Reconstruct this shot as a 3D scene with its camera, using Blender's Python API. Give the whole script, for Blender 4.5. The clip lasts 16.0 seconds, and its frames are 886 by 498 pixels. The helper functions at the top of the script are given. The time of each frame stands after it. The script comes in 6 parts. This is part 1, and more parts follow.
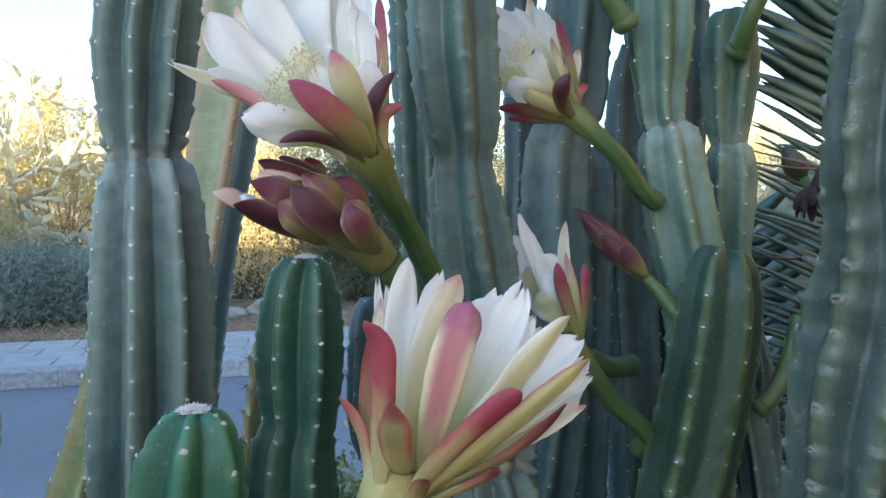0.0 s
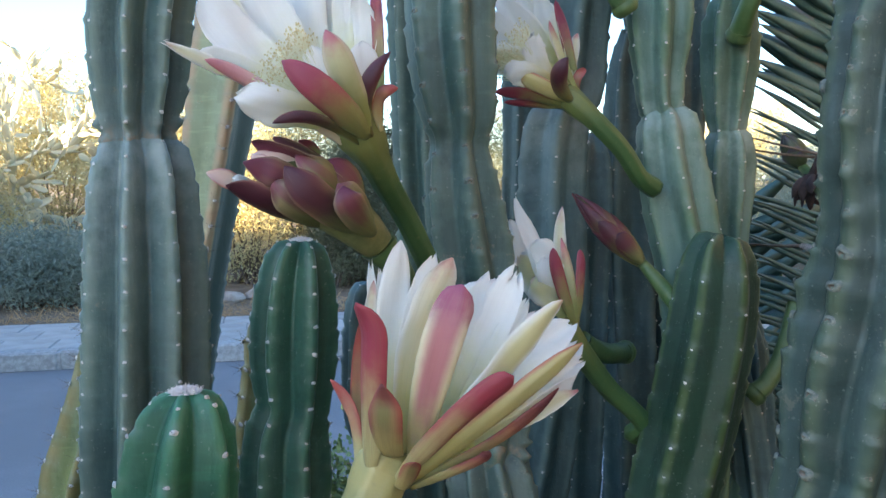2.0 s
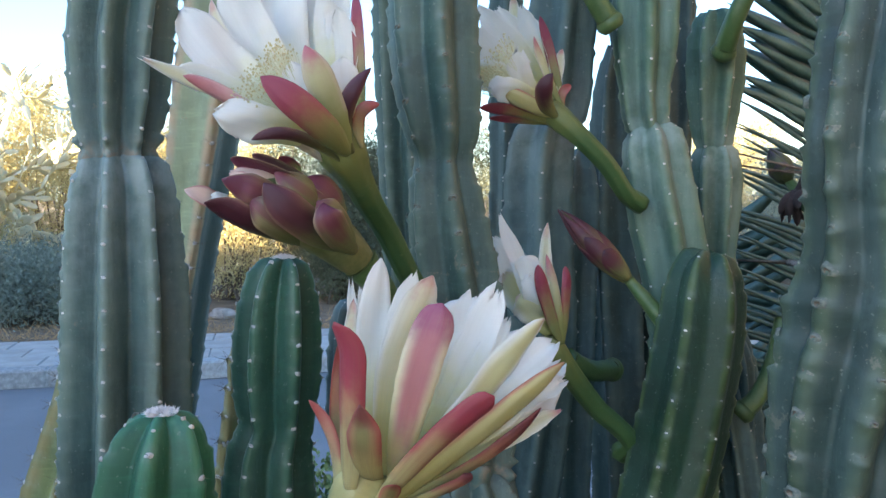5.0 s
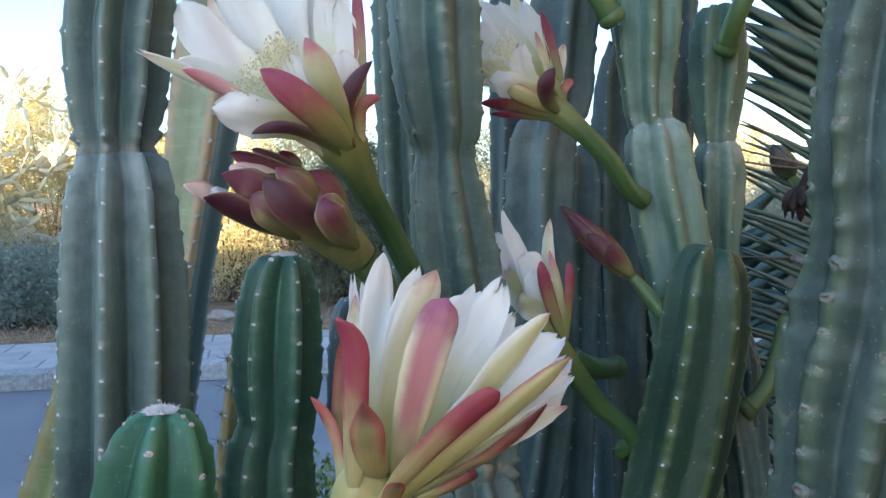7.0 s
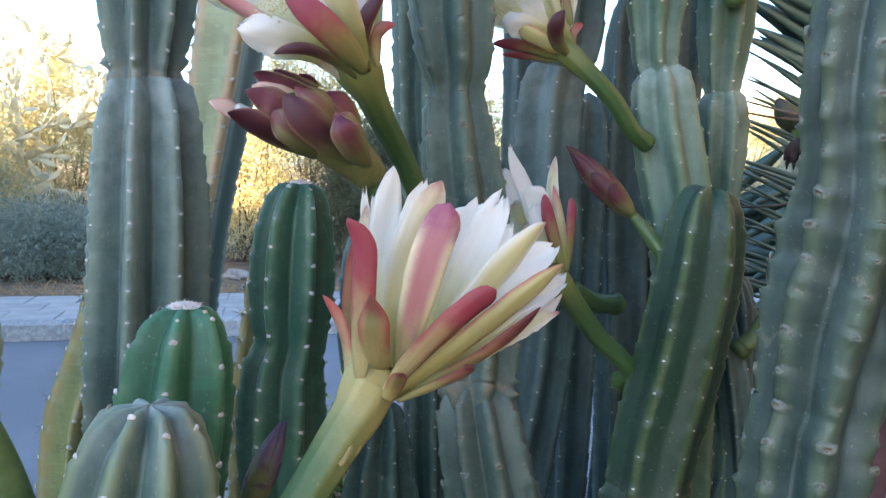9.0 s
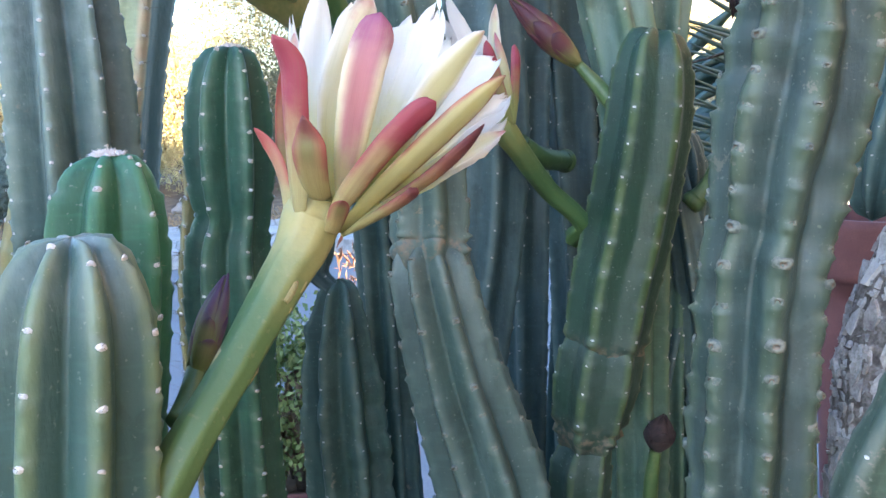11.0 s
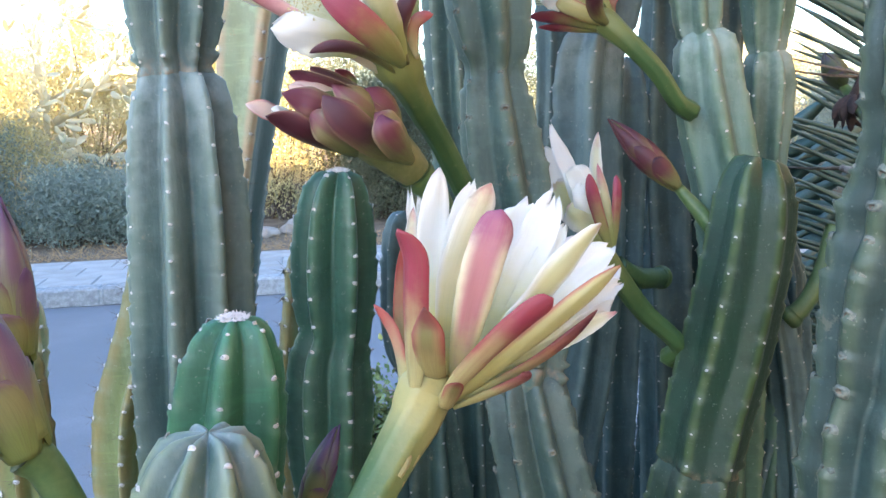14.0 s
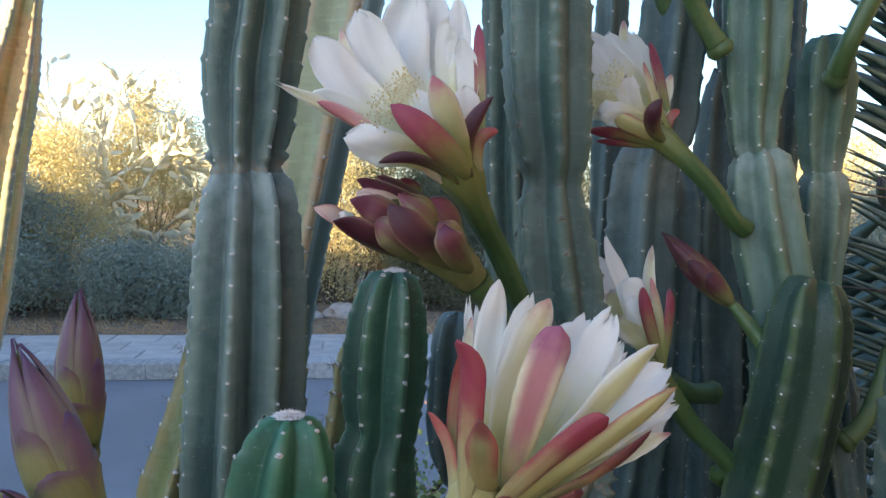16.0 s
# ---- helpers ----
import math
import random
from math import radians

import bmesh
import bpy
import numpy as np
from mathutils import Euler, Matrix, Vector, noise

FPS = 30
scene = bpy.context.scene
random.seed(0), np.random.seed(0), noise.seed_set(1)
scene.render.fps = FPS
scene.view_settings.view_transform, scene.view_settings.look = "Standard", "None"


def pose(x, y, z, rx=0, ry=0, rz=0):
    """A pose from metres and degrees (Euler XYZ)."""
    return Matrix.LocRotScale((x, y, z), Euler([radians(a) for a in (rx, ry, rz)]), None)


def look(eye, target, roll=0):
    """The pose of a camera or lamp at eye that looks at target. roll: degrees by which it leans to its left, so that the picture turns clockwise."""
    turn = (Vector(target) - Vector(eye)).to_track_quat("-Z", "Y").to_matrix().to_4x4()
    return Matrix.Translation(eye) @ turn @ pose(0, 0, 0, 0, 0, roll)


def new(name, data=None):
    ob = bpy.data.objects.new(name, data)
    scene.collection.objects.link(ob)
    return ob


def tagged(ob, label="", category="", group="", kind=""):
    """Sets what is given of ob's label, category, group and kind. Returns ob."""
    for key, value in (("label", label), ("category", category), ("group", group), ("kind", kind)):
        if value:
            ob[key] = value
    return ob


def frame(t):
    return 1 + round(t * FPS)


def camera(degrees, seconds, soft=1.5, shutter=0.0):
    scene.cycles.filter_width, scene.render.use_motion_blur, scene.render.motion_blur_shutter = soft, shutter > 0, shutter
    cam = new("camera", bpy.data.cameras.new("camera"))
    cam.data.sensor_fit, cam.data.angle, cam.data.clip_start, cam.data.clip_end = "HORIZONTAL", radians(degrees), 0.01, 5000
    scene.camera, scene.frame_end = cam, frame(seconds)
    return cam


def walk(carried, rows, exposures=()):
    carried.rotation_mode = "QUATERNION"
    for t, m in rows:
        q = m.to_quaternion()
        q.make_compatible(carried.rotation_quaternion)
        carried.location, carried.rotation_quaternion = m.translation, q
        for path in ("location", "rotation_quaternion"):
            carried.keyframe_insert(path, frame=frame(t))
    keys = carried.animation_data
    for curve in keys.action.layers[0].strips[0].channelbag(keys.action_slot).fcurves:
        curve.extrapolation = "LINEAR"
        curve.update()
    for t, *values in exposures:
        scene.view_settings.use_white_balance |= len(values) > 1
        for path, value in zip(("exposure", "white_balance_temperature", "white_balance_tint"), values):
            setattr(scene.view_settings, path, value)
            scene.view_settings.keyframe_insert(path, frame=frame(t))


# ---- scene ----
cam = camera(54.0, 16.0)
PATH = [
    (0, (0.064, 0.004, 1.354), (-0.09, 1.993, 1.217), -1.0),
    (0.5, (0.06, 0.0, 1.351), (-0.1, 1.988, 1.199), -0.9),
    (1, (0.063, 0.011, 1.353), (-0.089, 1.998, 1.187), -0.7),
    (1.5, (0.065, 0.008, 1.351), (-0.079, 1.997, 1.192), -0.5),
    (2, (0.068, 0.008, 1.351), (-0.086, 1.995, 1.184), -0.5),
    (2.5, (0.068, 0.011, 1.351), (-0.074, 1.999, 1.195), -0.5),
    (3, (0.069, 0.011, 1.353), (-0.061, 2.001, 1.2), -0.5),
    (3.5, (0.069, 0.011, 1.352), (-0.06, 2.001, 1.203), -0.6),
    (4, (0.071, 0.011, 1.352), (-0.061, 2.002, 1.212), -0.5),
    (6.5, (0.076, 0.026, 1.349), (-0.066, 2.017, 1.22), -0.8),
    (7, (0.071, 0.024, 1.347), (-0.061, 2.015, 1.218), -0.8),
    (7.5, (0.076, 0.025, 1.346), (-0.066, 2.016, 1.212), -0.9),
    (8, (0.075, 0.026, 1.344), (-0.06, 2.016, 1.201), -0.8),
    (8.5, (0.082, 0.011, 1.343), (-0.059, 1.998, 1.17), 0.8),
    (9, (0.081, -0.02, 1.312), (-0.085, 1.963, 1.114), 0.8),
    (9.5, (0.086, -0.021, 1.283), (-0.068, 1.957, 1.03), -1.4),
    (10, (0.073, -0.015, 1.253), (-0.048, 1.962, 0.98), -2.8),
    (10.2, (0.081, -0.006, 1.245), (-0.019, 1.964, 0.913), -2.6),
    (12.3, (0.094, 0.0, 1.244), (0.047, 1.962, 0.861), -2.5),
    (12.5, (0.106, -0.001, 1.248), (0.063, 1.963, 0.873), -2.3),
    (13, (0.09, 0.007, 1.284), (0.034, 1.98, 0.963), -1.4),
    (13.5, (0.079, 0.001, 1.314), (-0.121, 1.968, 1.012), -2.1),
    (14, (0.064, -0.001, 1.348), (-0.164, 1.96, 1.028), -1.7),
    (14.5, (0.048, -0.005, 1.357), (-0.245, 1.956, 1.101), -0.6),
    (15, (0.041, -0.003, 1.36), (-0.259, 1.964, 1.153), 0.8),
    (15.5, (0.036, -0.008, 1.372), (-0.281, 1.964, 1.275), 2.0),
    (16, (0.054, -0.014, 1.363), (-0.27, 1.956, 1.249), 0.9),
]
EXPOSURES = [(0, 3.02, 5620, 8), (2, 3.00, 5520, 8), (4, 2.98, 5500, 8), (8, 2.96, 5650, 9), (9, 3.26, 5720, 11), (10.2, 3.65, 5640, 12), (12.5, 4.15, 5560, 15), (13.0, 4.22, 5640, 14), (13.5, 4.02, 5820, 13), (14.5, 3.54, 5780, 12.5), (15.3, 3.08, 5780, 12), (16, 2.68, 5760, 12)]
walk(cam, [(t, look(eye, target, roll)) for t, eye, target, roll in PATH], EXPOSURES)

# ---- light ----
world = bpy.data.worlds.new("evening sky")
scene.world = world
world.use_nodes = True
wn = world.node_tree
sky = wn.nodes.new("ShaderNodeTexSky")
sky.sky_type = "NISHITA"
sky.sun_disc = False
SUN_DIR = Vector((-0.70, -0.65, 0.27)).normalized()
sky.sun_elevation = math.asin(SUN_DIR.z)
sky.sun_rotation = math.atan2(SUN_DIR.x, SUN_DIR.y)
sky.air_density, sky.dust_density, sky.ozone_density = 1.0, 1.0, 2.0
wn.nodes["Background"].inputs["Strength"].default_value = 0.075
wn.links.new(sky.outputs["Color"], wn.nodes["Background"].inputs["Color"])
sun = new("sun", bpy.data.lights.new("sun", "SUN"))
sun.data.energy, sun.data.angle, sun.data.color = 5.0, radians(0.6), (1.0, 0.72, 0.38)
sun.matrix_world = look(SUN_DIR * 30, (0, 0, 0))


# ---- materials ----
def make_mat(name):
    m = bpy.data.materials.new(name)
    m.use_nodes = True
    return m, m.node_tree, m.node_tree.nodes["Principled BSDF"]


def node(nt, kind, **values):
    n = nt.nodes.new(kind)
    for key, value in values.items():
        n.inputs[key.replace("_", " ")].default_value = value
    return n


def rgb(c):
    return (c[0], c[1], c[2], 1.0)


def noise_tex(nt, vec, scale, detail=4.0, rough=0.55):
    n = node(nt, "ShaderNodeTexNoise", Scale=scale, Detail=detail, Roughness=rough)
    if vec is not None:
        nt.links.new(vec, n.inputs["Vector"])
    return n.outputs["Fac"]


def step(nt, value, lo, hi, out_lo=0.0, out_hi=1.0):
    n = nt.nodes.new("ShaderNodeMapRange")
    n.interpolation_type = "SMOOTHSTEP"
    nt.links.new(value, n.inputs["Value"])
    for key, v in (("From Min", lo), ("From Max", hi), ("To Min", out_lo), ("To Max", out_hi)):
        n.inputs[key].default_value = v
    return n.outputs["Result"]


def calc(nt, op, a, b=None):
    n = nt.nodes.new("ShaderNodeMath")
    n.operation = op
    for i, v in enumerate((a, b)):
        if v is None:
            continue
        if isinstance(v, (int, float)):
            n.inputs[i].default_value = v
        else:
            nt.links.new(v, n.inputs[i])
    return n.outputs["Value"]


def blend(nt, fac, a, b):
    n = nt.nodes.new("ShaderNodeMix")
    n.data_type = "RGBA"
    for sock, v in ((n.inputs[0], fac), (n.inputs[6], a), (n.inputs[7], b)):
        if isinstance(v, tuple):
            sock.default_value = rgb(v)
        elif isinstance(v, (int, float)):
            sock.default_value = v
        else:
            nt.links.new(v, sock)
    return n.outputs[2]


def bump(nt, bsdf, height, strength, distance):
    n = node(nt, "ShaderNodeBump", Strength=strength, Distance=distance)
    nt.links.new(height, n.inputs["Height"])
    nt.links.new(n.outputs["Normal"], bsdf.inputs["Normal"])


def coords(nt, stretch=(1, 1, 1)):
    tc = nt.nodes.new("ShaderNodeTexCoord")
    mp = nt.nodes.new("ShaderNodeMapping")
    mp.inputs["Scale"].default_value = stretch
    nt.links.new(tc.outputs["Object"], mp.inputs["Vector"])
    return mp.outputs["Vector"]


def attr(nt, name):
    n = nt.nodes.new("ShaderNodeAttribute")
    n.attribute_name = name
    return n.outputs["Fac"]


def stem_mat(name, skin, edge, bloom, bloom_amount=0.5, scar=(0.225, 0.205, 0.15), scars=0.62, flank=None, rough=0.5, wide=0.8, green_side=None):
    m, nt, b = make_mat(name)
    skin, bloom, edge = [(c[0] * 0.86, c[1], c[2] * 0.99) for c in (skin, bloom, edge)]
    vec = coords(nt)
    streak = coords(nt, (1, 1, 0.18))
    crest = attr(nt, "crest")
    big = noise_tex(nt, vec, 9.0, 5.0)
    col = blend(nt, step(nt, big, 0.35, 0.7), skin, tuple(c * 0.72 for c in skin))
    wax = calc(nt, "MULTIPLY", step(nt, noise_tex(nt, streak, 28.0, 6.0), 0.42, 0.68), bloom_amount)
    col = blend(nt, wax, col, bloom)
    # patches of orange sunlight put into the skin colour
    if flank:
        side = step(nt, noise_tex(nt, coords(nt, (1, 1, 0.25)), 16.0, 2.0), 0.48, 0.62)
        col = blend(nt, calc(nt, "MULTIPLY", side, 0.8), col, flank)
    band = noise_tex(nt, coords(nt, (0.35, 0.35, 3.0)), 60.0, 4.0)
    col = blend(nt, step(nt, band, 0.5, 0.72, 0.0, 0.3), col, tuple(c * 1.5 for c in skin))
    blotch = calc(nt, "MULTIPLY", step(nt, noise_tex(nt, vec, 22.0, 7.0, 0.65), 0.52, 0.6), 0.4)
    col = blend(nt, blotch, col, tuple(c * 0.55 for c in skin))
    ridge = step(nt, crest, wide, 0.99)
    ridge = calc(nt, "MULTIPLY", ridge, step(nt, noise_tex(nt, vec, 35.0, 3.0), 0.25, 0.6, 0.45, 1.0))
    col = blend(nt, calc(nt, "MULTIPLY", ridge, 0.75), col, edge)
    frost = calc(nt, "MULTIPLY", attr(nt, "frost"), step(nt, noise_tex(nt, vec, 45.0, 6.0), 0.3, 0.65, 0.25, 1.0))
    col = blend(nt, calc(nt, "MULTIPLY", frost, 0.95), col, tuple(0.5 * c * 1.3 + 0.5 * k for c, k in zip(bloom, (0.33, 0.355, 0.34))))
    worn = calc(nt, "MULTIPLY", attr(nt, "stain"), step(nt, noise_tex(nt, vec, 110.0, 4.0), 0.42, 0.62))
    col = blend(nt, calc(nt, "MULTIPLY", worn, 0.6), col, (0.27, 0.19, 0.125))
    cork = step(nt, noise_tex(nt, vec, 55.0, 8.0, 0.7), scars, scars + 0.06)
    cork = calc(nt, "MULTIPLY", cork, step(nt, noise_tex(nt, vec, 6.0, 2.0), 0.4, 0.62))
    col = blend(nt, calc(nt, "MULTIPLY", cork, 0.75), col, scar)
    ring = calc(nt, "MULTIPLY", attr(nt, "halo"), step(nt, noise_tex(nt, vec, 120.0, 4.0), 0.3, 0.6, 0.35, 1.0))
    col = blend(nt, calc(nt, "MULTIPLY", ring, 0.6), col, tuple(0.5 * c + 0.5 * k for c, k in zip(bloom, (0.24, 0.26, 0.21))))
    dots = step(nt, noise_tex(nt, vec, 260.0, 2.0), 0.66, 0.74)
    col = blend(nt, calc(nt, "MULTIPLY", dots, 0.18), col, (0.5, 0.52, 0.45))
    # blue-green tint stands in for the shade on one flank
    if green_side:
        shade_mask = calc(nt, "ADD", attr(nt, "green_side"), calc(nt, "MULTIPLY", calc(nt, "SUBTRACT", noise_tex(nt, vec, 30.0), 0.5), 0.25))
        col = blend(nt, step(nt, shade_mask, 0.12, 0.3), col, green_side)
    nt.links.new(col, b.inputs["Base Color"])
    nt.links.new(step(nt, big, 0.3, 0.7, rough - 0.08, rough + 0.14), b.inputs["Roughness"])
    h = calc(nt, "ADD", noise_tex(nt, vec, 60.0, 6.0), calc(nt, "MULTIPLY", noise_tex(nt, streak, 160.0, 3.0), 0.5))
    bump(nt, b, h, 0.36, 0.0040)
    return m


M_BLUE = stem_mat("blue green cactus skin", (0.060, 0.104, 0.094), (0.165, 0.198, 0.155), (0.172, 0.208, 0.200), 0.5, wide=0.74)
M_GREEN = stem_mat("young green cactus skin", (0.038, 0.098, 0.062), (0.075, 0.15, 0.085), (0.10, 0.165, 0.135), 0.3, scars=0.75, rough=0.42)
M_BRIGHT = stem_mat("bright green cactus skin", (0.045, 0.15, 0.075), (0.08, 0.2, 0.10), (0.11, 0.2, 0.135), 0.3, scars=0.8, rough=0.42)
M_OLIVE = stem_mat("olive green cactus skin", (0.056, 0.102, 0.084), (0.200, 0.235, 0.115), (0.085, 0.135, 0.125), 0.45, scars=0.78, rough=0.45, wide=0.76)
M_GREY = stem_mat("scarred grey green cactus skin", (0.072, 0.112, 0.096), (0.115, 0.152, 0.120), (0.168, 0.210, 0.192), 0.6, scars=0.58)
# darkened copy of M_GREY: shade deep in the cluster, painted on the lower joint
M_GREY_SHADED = stem_mat("aged grey green cactus skin", (0.056, 0.089, 0.075), (0.098, 0.130, 0.104), (0.118, 0.152, 0.137), 0.6, (0.17, 0.165, 0.13), 0.64)
M_DARK = stem_mat("dark blue cactus skin", (0.060, 0.096, 0.096), (0.135, 0.175, 0.165), (0.150, 0.200, 0.205), 0.6, scars=0.66)
M_FROST = stem_mat("frosted green cactus skin", (0.074, 0.132, 0.090), (0.14, 0.195, 0.11), (0.205, 0.265, 0.225), 0.6, scars=0.66)
M_EDGE = stem_mat("yellow edged cactus skin", (0.018, 0.047, 0.025), (0.082, 0.112, 0.033), (0.026, 0.058, 0.040), 0.3, scars=0.80, rough=0.52, wide=0.88)
M_OLD = stem_mat("old corky cactus skin", (0.036, 0.058, 0.052), (0.095, 0.118, 0.072), (0.095, 0.120, 0.112), 0.7, (0.17, 0.165, 0.13), 0.60, wide=0.7)
# last colour paints the right flank as shaded
M_ORANGE = stem_mat("cream cactus skin with orange ribs", (0.33, 0.33, 0.185), (0.54, 0.30, 0.19), (0.36, 0.37, 0.25), 0.5, (0.36, 0.18, 0.1), 0.64, wide=0.80, green_side=(0.060, 0.120, 0.120))
M_YELLOW = stem_mat("yellowing cactus skin", (0.21, 0.22, 0.085), (0.27, 0.18, 0.07), (0.32, 0.345, 0.25), 0.5, (0.36, 0.18, 0.1), 0.64, wide=0.7)
# low sun painted as yellow and orange, shade as blue-grey rib edges
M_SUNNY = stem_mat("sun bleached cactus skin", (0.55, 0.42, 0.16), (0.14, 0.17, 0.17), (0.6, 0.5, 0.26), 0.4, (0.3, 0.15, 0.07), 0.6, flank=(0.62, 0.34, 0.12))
M_DEEP = stem_mat("deep green wrinkled cactus skin", (0.046, 0.086, 0.070), (0.105, 0.145, 0.115), (0.112, 0.158, 0.138), 0.5)
M_PALE = stem_mat("pale yellow-green cactus skin with corky edges", (0.066, 0.092, 0.062), (0.125, 0.132, 0.105), (0.085, 0.115, 0.092), 0.6, (0.19, 0.175, 0.14), 0.56, wide=0.6)
M_WRINKLE = stem_mat("wrinkled cactus skin", (0.070, 0.115, 0.105), (0.12, 0.16, 0.135), (0.13, 0.18, 0.17), 0.4)


def plain_mat(name, a, b2, scale=40.0, rough=0.7, bump_size=0.002, strength=0.4, fine=300.0):
    m, nt, b = make_mat(name)
    vec = coords(nt)
    n1 = noise_tex(nt, vec, scale, 6.0)
    n2 = noise_tex(nt, vec, fine, 3.0)
    mixv = calc(nt, "ADD", calc(nt, "MULTIPLY", n1, 0.7), calc(nt, "MULTIPLY", n2, 0.3))
    info = nt.nodes.new("ShaderNodeObjectInfo")
    mixv = calc(nt, "ADD", mixv, calc(nt, "MULTIPLY", calc(nt, "SUBTRACT", info.outputs["Random"], 0.5), 0.16))
    nt.links.new(blend(nt, step(nt, mixv, 0.32, 0.68), a, b2), b.inputs["Base Color"])
    b.inputs["Roughness"].default_value = rough
    bump(nt, b, mixv, strength, bump_size)
    return m


M_WOOL = plain_mat("white areole wool", (0.46, 0.45, 0.42), (0.70, 0.69, 0.66), 300.0, 0.95)
M_FUZZ = plain_mat("white fluffy wool", (0.60, 0.58, 0.57), (0.78, 0.77, 0.76), 40.0, 0.95)
M_CORK = plain_mat("grey corky scar", (0.105, 0.13, 0.11), (0.21, 0.22, 0.18), 260.0, 0.9, 0.002, 0.8)
M_SPINE = plain_mat("brown spine", (0.08, 0.06, 0.04), (0.22, 0.18, 0.13), 200.0, 0.6)
M_STALK = plain_mat("green flower stalk skin", (0.058, 0.112, 0.034), (0.10, 0.155, 0.055), 60.0, 0.42, 0.001)


def tube_mat(name, top, low, fleck):
    m, nt, bs = make_mat(name)
    vec = coords(nt)
    f = calc(nt, "ADD", attr(nt, "along"), calc(nt, "MULTIPLY", calc(nt, "SUBTRACT", noise_tex(nt, vec, 40.0, 4.0), 0.5), 0.3))
    col = blend(nt, step(nt, f, 0.05, 0.42), top, low)
    col = blend(nt, step(nt, noise_tex(nt, vec, 190.0, 3.0), 0.6, 0.72, 0.0, 0.35), col, fleck)
    nt.links.new(col, bs.inputs["Base Color"])
    bs.inputs["Roughness"].default_value = 0.45
    bump(nt, bs, noise_tex(nt, vec, 120.0, 5.0), 0.4, 0.0015)
    return m


M_TUBE = tube_mat("cream to green flower tube skin", (0.37, 0.33, 0.125), (0.095, 0.160, 0.052), (0.28, 0.27, 0.12))
M_NECK = tube_mat("olive to green flower tube skin", (0.17, 0.19, 0.055), (0.055, 0.110, 0.034), (0.16, 0.17, 0.07))
M_DARKSTALK = plain_mat("dark green stalk skin", (0.05, 0.1, 0.035), (0.10, 0.15, 0.05), 60.0, 0.45, 0.001)
M_BUDCORE = plain_mat("olive bud body", (0.10, 0.115, 0.035), (0.17, 0.16, 0.06), 90.0, 0.6, 0.001)
M_ANTHER = plain_mat("yellow anther", (0.62, 0.53, 0.26), (0.78, 0.70, 0.42), 200.0, 0.8)
M_FILAMENT = plain_mat("pale filament", (0.75, 0.76, 0.5), (0.85, 0.85, 0.68), 200.0, 0.6)
M_BLACK = plain_mat("shrivelled black petal", (0.012, 0.008, 0.009), (0.042, 0.026, 0.026), 120.0, 0.8)
M_ASPHALT = plain_mat("worn blue grey asphalt", (0.17, 0.168, 0.172), (0.23, 0.226, 0.232), 1.3, 0.85, 0.004, 0.6, 90.0)
M_SLAB = plain_mat("pale concrete paving slab", (0.31, 0.29, 0.265), (0.43, 0.405, 0.37), 5.0, 0.9, 0.003, 0.5, 120.0)
M_KERB = plain_mat("rough concrete kerb", (0.24, 0.235, 0.225), (0.42, 0.41, 0.39), 26.0, 0.92, 0.006, 0.8, 130.0)
M_SOIL = plain_mat("dry brown soil", (0.13, 0.09, 0.055), (0.24, 0.175, 0.11), 6.0, 0.95, 0.01, 0.9, 70.0)
M_STRAW = plain_mat("dry straw", (0.30, 0.18, 0.08), (0.48, 0.32, 0.16), 30.0, 0.85)
M_ROCK = plain_mat("pale limestone", (0.27, 0.225, 0.185), (0.40, 0.345, 0.29), 14.0, 0.9, 0.01, 0.8)
M_CLAY = plain_mat("terracotta", (0.105, 0.038, 0.034), (0.16, 0.062, 0.052), 12.0, 0.8, 0.002)
M_BARK = plain_mat("grey brown bark", (0.09, 0.065, 0.045), (0.2, 0.155, 0.115), 25.0, 0.95, 0.01, 0.9)
M_PALEBARK = plain_mat("grey flaking bark", (0.12, 0.10, 0.085), (0.34, 0.31, 0.28), 70.0, 0.95, 0.012, 1.0)
M_PLATE = plain_mat("flaking pale bark", (0.24, 0.225, 0.21), (0.55, 0.53, 0.5), 30.0, 0.9, 0.006, 0.8)
M_PLASTER = plain_mat("pale house plaster", (0.55, 0.5, 0.43), (0.66, 0.62, 0.55), 3.0, 0.92, 0.003)


def leaf_mat(name, a, b2, glow=0.35):
    m, nt, b = make_mat(name)
    geo = nt.nodes.new("ShaderNodeNewGeometry")
    vec = coords(nt)
    f = calc(nt, "ADD", calc(nt, "MULTIPLY", geo.outputs["Random Per Island"], 0.45), calc(nt, "MULTIPLY", step(nt, noise_tex(nt, vec, 3.5), 0.35, 0.65), 0.55))
    col = blend(nt, f, a, b2)
    nt.links.new(col, b.inputs["Base Color"])
    b.inputs["Roughness"].default_value = 0.6
    tr = nt.nodes.new("ShaderNodeBsdfTranslucent")
    nt.links.new(col, tr.inputs["Color"])
    mx = nt.nodes.new("ShaderNodeMixShader")
    mx.inputs[0].default_value = glow
    nt.links.new(b.outputs[0], mx.inputs[1])
    nt.links.new(tr.outputs[0], mx.inputs[2])
    nt.links.new(mx.outputs[0], nt.nodes["Material Output"].inputs["Surface"])
    return m


M_GREYLEAF = leaf_mat("grey green shrub leaf", (0.215, 0.252, 0.198), (0.36, 0.39, 0.31))
# golden evening sunlight is put into this leaf colour
M_SUNLITLEAF = leaf_mat("olive yellow shrub leaf", (0.48, 0.42, 0.19), (0.71, 0.62, 0.33))
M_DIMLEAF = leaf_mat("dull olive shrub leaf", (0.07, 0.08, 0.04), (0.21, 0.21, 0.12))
M_JADE = leaf_mat("small fleshy green leaf", (0.09, 0.15, 0.04), (0.22, 0.28, 0.1), 0.15)
